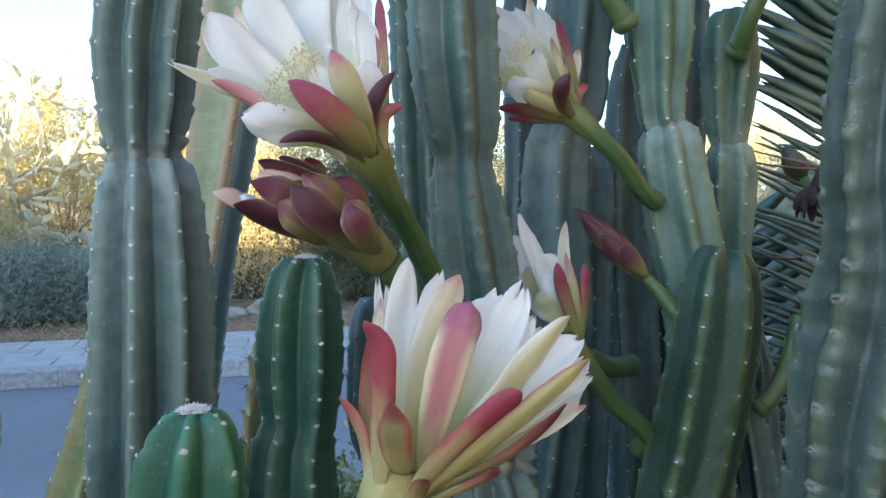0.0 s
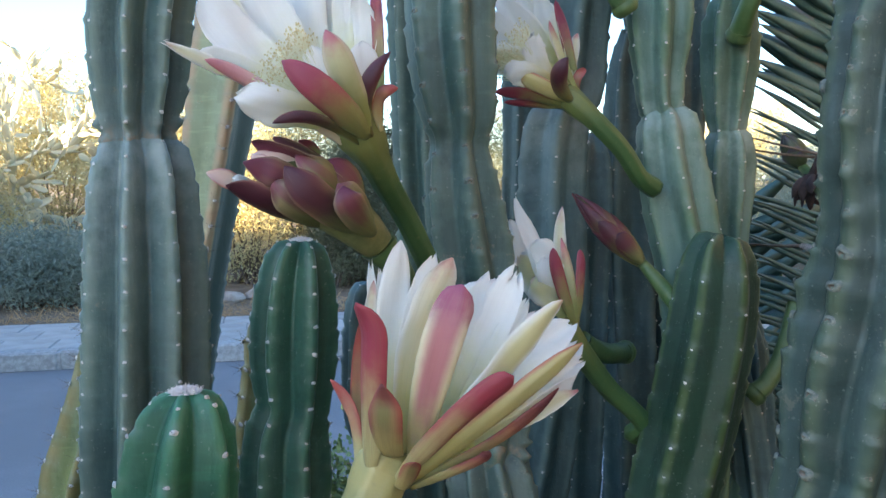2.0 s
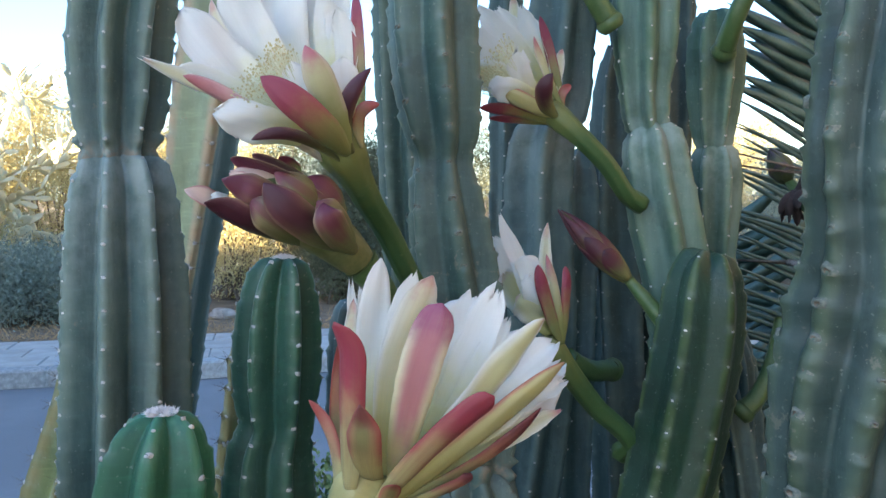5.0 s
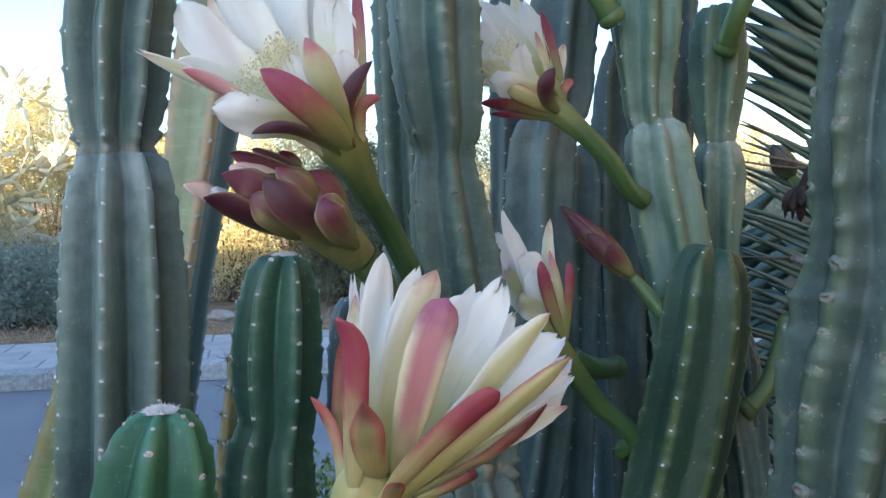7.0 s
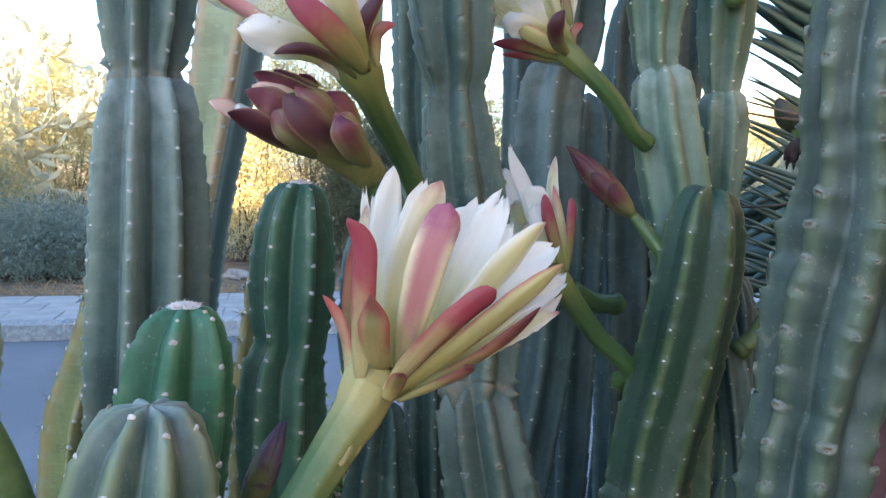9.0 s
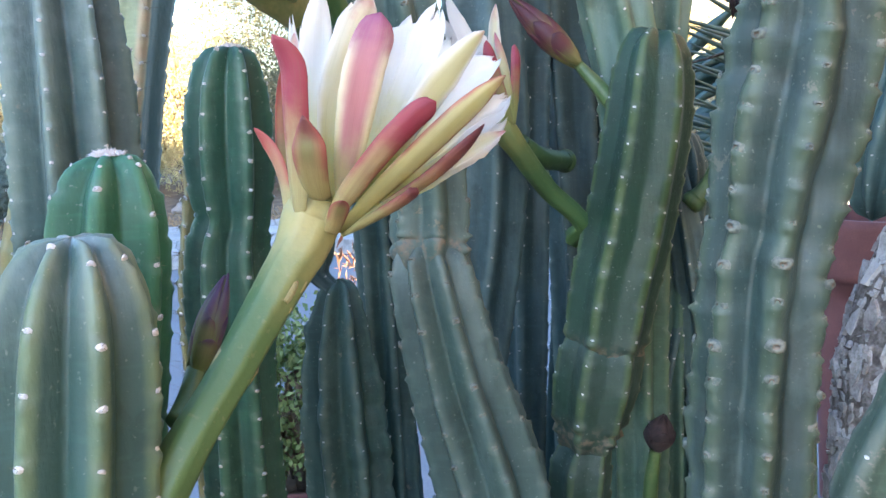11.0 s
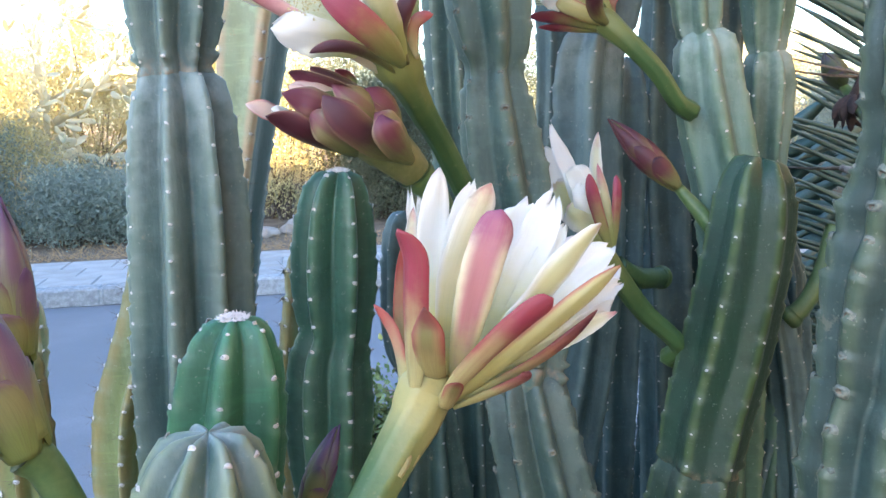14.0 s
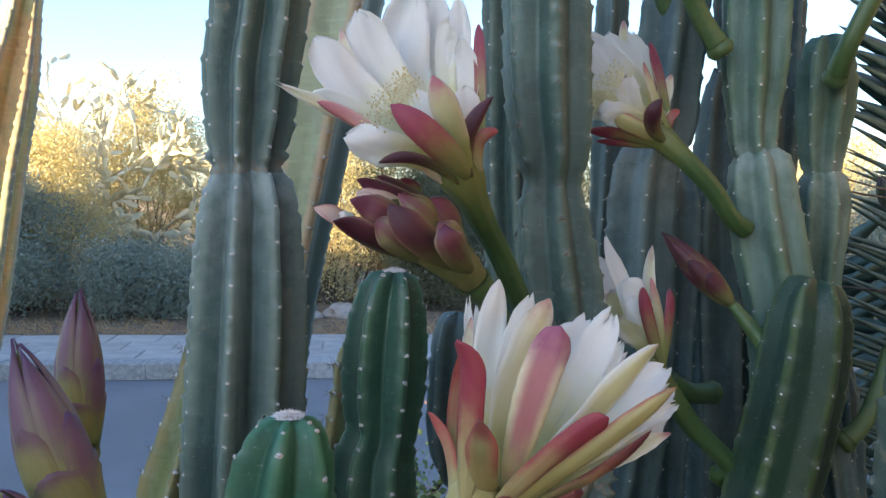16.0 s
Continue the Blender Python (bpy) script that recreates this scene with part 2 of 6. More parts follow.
M_REDTWIG = leaf_mat("reddish succulent twig", (0.2, 0.085, 0.06), (0.38, 0.25, 0.17), 0.1)
M_FROND = plain_mat("dark palm leaflet", (0.070, 0.132, 0.106), (0.130, 0.200, 0.165), 20.0, 0.38, 0.0008)
M_RACHIS = plain_mat("green palm rachis", (0.10, 0.15, 0.06), (0.17, 0.22, 0.09), 20.0, 0.5, 0.001)
# pad colour raised to pale gold in place of stronger sun
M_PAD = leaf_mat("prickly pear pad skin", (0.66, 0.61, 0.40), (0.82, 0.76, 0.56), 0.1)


def petal_mat(name, base, body, tip, stripe, margin, stripe_w=0.35, tip_from=0.8, margin_from=0.75, glow=0.3, stripe_from=0.25, streak=0.16):
    m, nt, b = make_mat(name)
    uvn = nt.nodes.new("ShaderNodeUVMap")
    uvn.uv_map = "UVMap"
    sep = nt.nodes.new("ShaderNodeSeparateXYZ")
    nt.links.new(uvn.outputs["UV"], sep.inputs[0])
    u, v = sep.outputs["X"], sep.outputs["Y"]
    vec = coords(nt)
    wob = calc(nt, "MULTIPLY", calc(nt, "SUBTRACT", noise_tex(nt, vec, 70.0, 3.0), 0.5), 0.35)
    u2 = calc(nt, "ADD", u, wob)
    across = calc(nt, "ABSOLUTE", calc(nt, "MULTIPLY", calc(nt, "SUBTRACT", v, 0.5), 2.0))
    across = calc(nt, "ADD", across, calc(nt, "MULTIPLY", wob, 0.6))
    col = blend(nt, step(nt, u2, 0.12, 0.7), base, body)
    if stripe:
        s = calc(nt, "MULTIPLY", step(nt, across, stripe_w * 0.55, stripe_w * 1.5, 1.0, 0.0), step(nt, u2, stripe_from, stripe_from + 0.4))
        col = blend(nt, calc(nt, "MULTIPLY", s, 0.9), col, stripe)
    if tip:
        col = blend(nt, step(nt, u2, tip_from, min(tip_from + 0.3, 1.1)), col, tip)
    if margin:
        e = calc(nt, "MULTIPLY", step(nt, across, margin_from, 1.0), step(nt, u2, 0.15, 0.45))
        col = blend(nt, calc(nt, "MULTIPLY", e, 0.85), col, margin)
    mp = nt.nodes.new("ShaderNodeMapping")
    mp.inputs["Scale"].default_value = (2.0, 34.0, 1.0)
    nt.links.new(uvn.outputs["UV"], mp.inputs["Vector"])
    vein = noise_tex(nt, mp.outputs["Vector"], 1.0, 3.0)
    col = blend(nt, step(nt, vein, 0.42, 0.72, 0.0, streak), col, tuple(c * 0.62 for c in body))
    nt.links.new(col, b.inputs["Base Color"])
    b.inputs["Roughness"].default_value = 0.48
    bump(nt, b, calc(nt, "ADD", vein, calc(nt, "MULTIPLY", noise_tex(nt, vec, 90.0), 0.6)), 0.35, 0.0012)
    tr = nt.nodes.new("ShaderNodeBsdfTranslucent")
    nt.links.new(col, tr.inputs["Color"])
    mx = nt.nodes.new("ShaderNodeMixShader")
    mx.inputs[0].default_value = glow
    nt.links.new(b.outputs[0], mx.inputs[1])
    nt.links.new(tr.outputs[0], mx.inputs[2])
    nt.links.new(mx.outputs[0], nt.nodes["Material Output"].inputs["Surface"])
    return m


PETALS = {
    "white": petal_mat("white petal", (0.80, 0.78, 0.44), (0.93, 0.92, 0.88), None, None, None, glow=0.56, streak=0.08),
    "cream": petal_mat("cream petal", (0.70, 0.70, 0.32), (0.90, 0.89, 0.72), (0.74, 0.52, 0.46), (0.74, 0.71, 0.40), (0.93, 0.93, 0.9), 0.5, 0.92, 0.45, 0.45),
    "blush": petal_mat("blush tipped petal", (0.78, 0.76, 0.40), (0.91, 0.89, 0.74), (0.64, 0.25, 0.29), (0.88, 0.84, 0.62), (0.92, 0.91, 0.86), 0.4, 0.84, 0.6, 0.5),
    "stripe": petal_mat("pink striped petal", (0.74, 0.66, 0.32), (0.86, 0.79, 0.58), (0.42, 0.125, 0.225), (0.55, 0.20, 0.235), None, 0.62, 0.66, glow=0.35, stripe_from=0.0),
    "sepal": petal_mat("red sepal", (0.46, 0.41, 0.18), (0.38, 0.17, 0.105), (0.29, 0.04, 0.065), None, (0.30, 0.036, 0.055), 0.35, 0.42, 0.4, 0.08, streak=0.35),
    "coral": petal_mat("coral sepal", (0.46, 0.42, 0.20), (0.45, 0.21, 0.14), (0.40, 0.09, 0.08), None, (0.42, 0.10, 0.09), 0.35, 0.6, 0.5, 0.12),
    "crimson": petal_mat("crimson sepal", (0.30, 0.33, 0.11), (0.34, 0.16, 0.10), (0.27, 0.04, 0.075), None, (0.32, 0.07, 0.09), 0.35, 0.45, 0.5, 0.10),
    "maroon": petal_mat("dark maroon sepal", (0.15, 0.16, 0.05), (0.10, 0.026, 0.036), (0.052, 0.008, 0.020), (0.052, 0.009, 0.021), (0.24, 0.14, 0.09), 0.6, 0.8, 0.78, 0.05, 0.12, 0.5),
    "blushdark": petal_mat("rose backed petal", (0.70, 0.62, 0.46), (0.56, 0.30, 0.29), (0.46, 0.16, 0.18), None, (0.62, 0.40, 0.36), 0.35, 0.6, 0.7, 0.2),
    "edge": petal_mat("green sepal with red margin", (0.58, 0.54, 0.20), (0.72, 0.68, 0.36), (0.36, 0.05, 0.07), (0.60, 0.57, 0.24), (0.46, 0.09, 0.10), 0.4, 0.82, 0.70, 0.3, streak=0.3),
    "brown": petal_mat("brown red sepal", (0.34, 0.32, 0.12), (0.28, 0.11, 0.07), (0.11, 0.022, 0.028), None, (0.17, 0.03, 0.035), 0.3, 0.55, 0.6, 0.08, streak=0.35),
    "bract": petal_mat("olive bract", (0.40, 0.33, 0.13), (0.27, 0.17, 0.075), (0.17, 0.045, 0.04), (0.19, 0.17, 0.06), (0.33, 0.075, 0.065), 0.4, 0.66, 0.5, 0.08, streak=0.35),
    "purple": petal_mat("dark purple sepal", (0.24, 0.25, 0.09), (0.26, 0.21, 0.11), (0.12, 0.03, 0.06), (0.095, 0.024, 0.05), (0.18, 0.06, 0.085), 0.62, 0.78, 0.7, 0.08, 0.3),
    "pale": petal_mat("pale pink petal", (0.6, 0.55, 0.3), (0.72, 0.55, 0.46), (0.78, 0.62, 0.55), None, (0.5, 0.2, 0.2), 0.4, 0.7, 0.7, 0.2),
    "rose": petal_mat("rose sepal", (0.14, 0.16, 0.05), (0.17, 0.070, 0.066), (0.105, 0.016, 0.042), (0.125, 0.026, 0.048), (0.34, 0.25, 0.15), 0.42, 0.62, 0.74, 0.08, 0.15, 0.5),
    "spear": petal_mat("olive cream sepal with pink tip", (0.34, 0.38, 0.13), (0.58, 0.57, 0.33), (0.48, 0.17, 0.20), None, (0.66, 0.6, 0.46), 0.3, 0.66, 0.6, 0.2),
    "lime": petal_mat("yellow-green bud scale", (0.15, 0.19, 0.05), (0.21, 0.205, 0.08), (0.12, 0.06, 0.09), None, (0.15, 0.085, 0.09), 0.3, 0.7, 0.66, 0.06, streak=0.4),
    "olive": petal_mat("olive sepal with rose tip", (0.14, 0.16, 0.05), (0.23, 0.185, 0.085), (0.15, 0.03, 0.05), (0.16, 0.06, 0.055), (0.36, 0.26, 0.15), 0.3, 0.66, 0.75, 0.1, streak=0.5),
    "dim": petal_mat("dim green bud scale", (0.05, 0.075, 0.03), (0.07, 0.09, 0.05), (0.07, 0.06, 0.085), None, (0.07, 0.075, 0.06), 0.3, 0.6, 0.6, 0.06),
    "scale": petal_mat("tube scale", (0.38, 0.35, 0.16), (0.38, 0.34, 0.16), (0.45, 0.26, 0.17), None, None, 0.3, 0.75, 0.6, 0.05),
    "violet": petal_mat("violet bud sepal", (0.22, 0.26, 0.08), (0.18, 0.14, 0.125), (0.095, 0.042, 0.115), (0.155, 0.085, 0.145), (0.12, 0.06, 0.115), 0.4, 0.68, 0.68, 0.1, streak=0.5),
    "red": petal_mat("dark red bud sepal", (0.18, 0.17, 0.055), (0.085, 0.02, 0.03), (0.05, 0.01, 0.022), None, (0.14, 0.045, 0.045), 0.4, 0.7, 0.6, 0.08),
}


# ---- building helpers ----
def link_mesh(name, verts, faces, material, parent=None, label="", smooth=True, kind=""):
    me = bpy.data.meshes.new(name)
    me.from_pydata([tuple(v) for v in verts], [], faces)
    me.materials.append(material)
    if smooth:
        me.polygons.foreach_set("use_smooth", [True] * len(me.polygons))
    me.update()
    ob = new(name, me)
    if parent is not None:
        ob.parent = parent
        ob.matrix_parent_inverse = Matrix.Translation(-parent.location)
    return tagged(ob, label, kind=kind)


def part(name, bm, material, parent, label=""):
    me = bpy.data.meshes.new(name)
    bm.to_mesh(me)
    bm.free()
    me.materials.append(material)
    ob = new(name, me)
    ob.parent = parent
    ob.matrix_parent_inverse = Matrix.Translation(-parent.location)
    return tagged(ob, label)


def thing(name, at, label, category, group="", kind=""):
    ob = new(name)
    ob.empty_display_size = 0.05
    ob.location = at
    return tagged(ob, label, category, group, kind)


def spline(points, step_len, coarse=None):
    """Smooth line through points of any width, resampled at about step_len."""
    p = np.array(points, float)
    ext = np.vstack([2 * p[0] - p[1], p, 2 * p[-1] - p[-2]])
    rows = []
    for i in range(len(p) - 1):
        a, b, c, d = ext[i:i + 4]
        size = np.linalg.norm(c[:3] - b[:3])
        gap = coarse if coarse and max(b[2], c[2]) < 0.78 else step_len
        n = max(2, int(math.ceil(size / gap)))
        ta, tb, tc = [max(np.linalg.norm(q[:3] - r[:3]), 1e-4) for q, r in ((a, b), (b, c), (c, d))]
        m1 = (c - b) / tb * 0.5 * tb + (b - a) / ta * 0.5 * tb
        m2 = (c - b) / tb * 0.5 * tb + (d - c) / tc * 0.5 * tb
        for k in range(n):
            t = k / n
            rows.append((2 * t**3 - 3 * t**2 + 1) * b + (t**3 - 2 * t**2 + t) * m1 + (-2 * t**3 + 3 * t**2) * c + (t**3 - t**2) * m2)
    rows.append(p[-1])
    return np.array(rows)


def frames_of(line):
    tang = np.gradient(line[:, :3], axis=0)
    tang /= np.linalg.norm(tang, axis=1)[:, None]
    ex = np.array((1.0, 0, 0)) - tang[:, :1] * tang
    if np.min(np.linalg.norm(ex, axis=1)) < 0.3:
        ex = np.array((0, 1.0, 0)) - tang[:, 1:2] * tang
    ex /= np.linalg.norm(ex, axis=1)[:, None]
    ey = np.cross(ex, tang)
    ey = np.where(ey[:, 1:2] < 0, -ey, ey)
    return tang, ex, ey


def ring_faces(rows, cols):
    return [(i * cols + j, i * cols + (j + 1) % cols, (i + 1) * cols + (j + 1) % cols, (i + 1) * cols + j) for i in range(rows - 1) for j in range(cols)]


def areole_mesh(name, spines, long=1.0):
    rng = random.Random(7 + spines)
    verts, faces = [], []
    for i in range(4):
        a = i / 3 * math.pi / 2
        for j in range(7):
            q = 2 * math.pi * j / 7 + i * 0.4
            k = 1 + rng.uniform(-0.18, 0.18)
            verts.append((0.0034 * math.cos(a) * math.cos(q) * k, 0.0024 * math.cos(a) * math.sin(q) * k, 0.0017 * math.sin(a) * k))
    faces += ring_faces(4, 7)
    for s in range(spines):
        q, tilt, size = rng.uniform(0, 6.28), rng.uniform(0.3, 1.1), rng.uniform(0.004, 0.009) * long
        d = Vector((math.sin(tilt) * math.cos(q), math.sin(tilt) * math.sin(q), math.cos(tilt)))
        o = d.orthogonal().normalized() * 0.00028
        o2 = d.cross(o)
        k = len(verts)
        verts += [tuple(o), tuple(-0.5 * o + 0.87 * o2), tuple(-0.5 * o - 0.87 * o2), tuple(d * size)]
        faces += [(k, k + 1, k + 3), (k + 1, k + 2, k + 3), (k + 2, k, k + 3)]
    me = bpy.data.meshes.new(name)
    me.from_pydata(verts, [], faces)
    me.materials.append(M_WOOL)
    me.materials.append(M_SPINE)
    for p in me.polygons:
        p.material_index = 0 if len(p.vertices) == 4 else 1
        p.use_smooth = len(p.vertices) == 4
    return me


AREOLES = [areole_mesh("areole", n) for n in (1, 3, 0, 2)]
AREOLE_ARRAYS = []
for am in AREOLES:
    AREOLE_ARRAYS.append(([v.co.copy() for v in am.vertices], [tuple(p.vertices) for p in am.polygons]))

am = areole_mesh("areole", 8, 2.2)
SPINY_ARRAY = ([v.co.copy() for v in am.vertices], [tuple(p.vertices) for p in am.polygons])

am = areole_mesh("areole", 5, 4.6)
LONG_ARRAY = ([v.co.copy() for v in am.vertices], [tuple(p.vertices) for p in am.polygons])


def scar_mesh(seed):
    """A corky, cratered old areole."""
    rng = random.Random(seed)
    rings = [(0.0085, -0.0022), (0.0066, 0.0004), (0.0044, 0.0018), (0.0030, 0.0012), (0.0017, 0.0001), (0.0004, 0.0003)]
    jit = [rng.uniform(0.75, 1.2) for _ in range(11)]
    verts = [(r * 0.84 * k * math.cos(2 * math.pi * j / 11), r * 0.72 * k * math.sin(2 * math.pi * j / 11), z * rng.uniform(0.6, 1.3)) for r, z in rings for j, k in enumerate(jit)]
    me = bpy.data.meshes.new("areole_scar")
    me.from_pydata(verts, [], ring_faces(len(rings), 11))
    me.materials.append(M_CORK)
    me.materials.append(M_CORK)
    me.materials.append(M_SPINE)
    for f in me.polygons:
        f.material_index = (0, 0, 0, 2, 2)[f.index // 11]
    me.polygons.foreach_set("use_smooth", [True] * len(me.polygons))
    return me


SCARS = [scar_mesh(n) for n in range(4)]


def stem(label, material, ribs, rot, crest_pow, depth, segments, tip=False, near=False, fuzz=False, scarred=False, lump=0.0, lower=None):
    """A ribbed column: joints listed from the top down as rows of x, y, z, radius; rot turns the first rib from the side that faces -y."""
    foot = segments[-1][-1]
    top = thing("column_cactus", foot[:3], label, "cactus", "column cactus stems")
    rng = random.Random(label + str(foot))
    rib_counts = ribs if isinstance(ribs, tuple) else (ribs,) * len(segments)
    turns = rot if isinstance(rot, tuple) else (rot,) * len(segments)
    spots, along0 = [], 0.0
    pitch = (0.030 if material in (M_BLUE, M_GREEN, M_GREY, M_OLD) else 0.034) * rng.uniform(0.95, 1.05)
    phases = [rng.random() for _ in range(max(rib_counts))]
    turn_rate = rng.uniform(-0.2, 0.2)
    for index, rows in enumerate(segments):
        ribs = rib_counts[index]
        turn = turns[index]
        cols = ribs * (12 if near else 9)
        phase = np.array(phases[:ribs])
        line = spline(rows, 0.0042 if near else 0.007, 0.06)
        line[:, 3] = np.maximum(line[:, 3], 0.0008)
        tang, ex, ey = frames_of(line)
        n = len(line)
        run = np.concatenate([[0], np.cumsum(np.linalg.norm(np.diff(line[:, :3], axis=0), axis=1))]) + along0
        along0 = run[-1]
        phi = np.arange(cols) * 2 * np.pi / cols
        twist = radians(turn) + run * turn_rate
        ridge = np.abs(np.cos(ribs * phi / 2))
        flat = ridge**crest_pow
        beta = np.pi / ribs
        off = np.abs((phi + beta) % (2 * beta) - beta)
        keen_edge = material in (M_EDGE, M_YELLOW, M_ORANGE, M_DARK)
        soft = 0.12 if keen_edge else 0.30 if material is M_OLD else 0.24
        off = np.sqrt(off**2 + (soft * beta) ** 2) - 0.55 * soft * beta
        off = np.clip(1.06 * (beta - np.sqrt((beta - off) ** 2 + (0.10 * beta) ** 2)), 0, beta)
        low = 1 - depth
        star = (low * np.sin(beta) / (np.sin(off) + low * np.sin(beta - off)) - low) / depth
        keen = 0.9 if keen_edge else 0.72
        flat = ridge ** min(crest_pow, 1.2) * (1 - keen) + star * keen
        shape = 1 - depth * (1 - flat)
        rib_id = np.round(phi * ribs / (2 * np.pi)).astype(int) % ribs
        saw = (run[:, None] / pitch + phase[rib_id][None, :]) % 1.0
        notch = 1.25 * np.exp(-((saw - 0.17) / 0.10) ** 2) - 0.9 * np.exp(-(np.minimum(saw, 1 - saw) / 0.06) ** 2) + 0.25 * np.sin(saw * np.pi)
        fade = np.clip(line[:, 3] / 0.03, 0, 1)[:, None]
        swell = np.array([[noise.noise((run[i] * 7, rib_id[j] * 3.1, foot[0] * 50)) for j in range(0, cols, cols // ribs)] for i in range(n)])
        swell = np.repeat(swell, cols // ribs, axis=1)
        swell = np.roll(swell, -(cols // ribs) // 2, axis=1) * 0.5 + swell * 0.5
        rad = line[:, 3:4] * shape[None, :] * (1 + 0.035 * swell) + fade * (ridge**8)[None, :] * notch * (0.0030 if scarred and material is M_OLD else 0.0021 if scarred else 0.0018 if material is M_BLUE else 0.0016 if near else 0.0018)
        if index < len(segments) - 1 and near:
            neck = np.exp(-(((run - run[-1] + 0.022) / 0.016) ** 2))[:, None]
            rad += neck * (0.0030 * (ridge**3)[None, :] * np.cos(2 * np.pi * (run - run[-1]) / 0.016)[:, None] + 0.0022 * np.array([[noise.noise((r * 90, math.cos(q) * 5, math.sin(q) * 5)) for q in phi] for r in run]))
        if lump:
            rad += lump * fade * np.array([[noise.noise((run[i] * 42, math.cos(q) * 1.6, math.sin(q) * 1.6 + foot[0] * 9)) for q in phi] for i in range(n)])
        a = phi[None, :] + twist[:, None]
        pos = line[:, None, :3] + rad[:, :, None] * (np.sin(a)[:, :, None] * ex[:, None, :] - np.cos(a)[:, :, None] * ey[:, None, :])
        if tip and index == 0:
            q = line[:, 3] / line[: max(8, n // 4), 3].max()
            crown = np.exp(-(((q - 0.5) / 0.26) ** 2)) * (run < run[0] + 0.07)
            pos -= tang[:, None, :] * ((ridge[None, :] - 0.45) * crown[:, None] * (0.0045 if fuzz else 0.008))[:, :, None]
        verts = pos.reshape(-1, 3)
        faces = ring_faces(n, cols)
        faces.append(tuple(range(cols)))
        faces.append(tuple(range((n - 1) * cols, n * cols)))
        seg_ob = link_mesh("cactus_joint", verts, faces, lower if lower and index else material, top)
        at = seg_ob.data.attributes.new("crest", "FLOAT", "POINT")
        at.data.foreach_set("value", np.tile(ridge, n).astype(np.float32))
        aged = seg_ob.data.attributes.new("frost", "FLOAT", "POINT")
        chalk = np.exp(-(run - run[0]) / (0.10 if material is M_BLUE else 0.07)) if index else np.zeros(n)
        if material is M_OLIVE:
            chalk = 0.9 * np.exp(-(run - run[0]) / 0.022)
        if index < len(segments) - 1:
            chalk = np.maximum(chalk, np.exp((run - run[-1]) / 0.034))
        aged.data.foreach_set("value", np.repeat(chalk * (0.3 if lower else 0.25 if material is M_OLD else 0.15 if material is M_GREY else 1.0), cols).astype(np.float32))
        stain = seg_ob.data.attributes.new("stain", "FLOAT", "POINT")
        worn = np.exp(-(((run - run[-1] + 0.016) / 0.012) ** 2)) if index < len(segments) - 1 and near else np.zeros(n)
        stain.data.foreach_set("value", np.repeat(worn, cols).astype(np.float32))
        # marks the flank that gets the painted shade
        if material is M_ORANGE:
            shade_attr = seg_ob.data.attributes.new("green_side", "FLOAT", "POINT")
            shade_attr.data.foreach_set("value", np.tile(np.sin(phi), n).astype(np.float32))
        halo = seg_ob.data.attributes.new("halo", "FLOAT", "POINT")
        halo.data.foreach_set("value", (np.exp(-((np.minimum(saw, 1 - saw) / 0.13) ** 2)) * (ridge**10)[None, :] * fade).ravel().astype(np.float32))
        for r in range(ribs):
            j = int(round(r * cols / ribs)) % cols
            prev = saw[0, j]
            for i in range(1, n):
                if saw[i, j] < prev and line[i, 2] > 0.78 and line[i, 3] > 0.012 and line[i, 2] < 1.72:
                    out = (pos[i, j] - line[i, :3])
                    out /= np.linalg.norm(out)
                    if out[1] < 0.45:
                        spots.append((pos[i, j] - out * 0.0004, out, -tang[i], seg_ob, 1.0))
                prev = saw[i, j]
            if fuzz and index == 0:
                for want in (0.024,):
                    i = int(np.argmin(np.abs(line[: n // 2, 3] - want)))
                    spots.append((pos[i, j], np.array(-tang[i] * 0.6 + (pos[i, j] - line[i, :3]) / np.linalg.norm(pos[i, j] - line[i, :3])), -tang[i], seg_ob, 0.75))
    verts, faces = [], []
    for p, out, up, joint, grow in spots:
        z = Vector(out)
        z.normalize()
        x = Vector(up).cross(z).normalized()
        y = z.cross(x)
        m = Matrix((x, y, z)).transposed().to_4x4()
        m.translation = Vector(p)
        m = m @ Matrix.Rotation(rng.uniform(-0.4, 0.4), 4, "Z") @ Matrix.Scale(rng.uniform(0.4 if scarred else 0.65, 1.1 if scarred else 1.0) * grow * (1.2 if material in (M_YELLOW, M_ORANGE) else 0.95 if material is M_OLD else 0.62 if scarred else 1.1 if material is M_OLIVE else 0.62 if not near else 0.6 if material is M_EDGE else 0.74 if material is M_BLUE else 1.02), 4)
        pick = rng.randrange(4)
        if near:
            ob = new("areole_scar" if scarred else "areole", SCARS[pick] if scarred else AREOLES[pick])
            ob.parent = joint
            ob.matrix_basis = m
        else:
            vs, fs = LONG_ARRAY if material is M_ORANGE else SPINY_ARRAY if material is M_YELLOW else AREOLE_ARRAYS[pick]
            k = len(verts)
            verts += [m @ v for v in vs]
            faces += [tuple(q + k for q in f) for f in fs]
    if verts:
        ob = link_mesh("areole_wool", verts, faces, M_WOOL, top, "small woolly white areoles", kind="stuff")
        ob.data.materials.append(M_SPINE)
        for p in ob.data.polygons:
            p.material_index = 1 if len(p.vertices) == 3 else 0
    if fuzz:
        x, y, z, _ = segments[0][0]
        verts, faces = [], []
        for i in range(800):
            q, r = rng.uniform(0, 6.28), 0.0105 * math.sqrt(rng.random())
            root = Vector((x + r * math.cos(q), y + r * math.sin(q), z - 0.001 - r * r * 16))
            d = Vector((rng.gauss(0, 0.7), rng.gauss(0, 0.7), 0.55)).normalized()
            o = d.orthogonal().normalized() * 0.0003
            size = rng.uniform(0.0016, 0.0048) * (1.2 - r * 40)
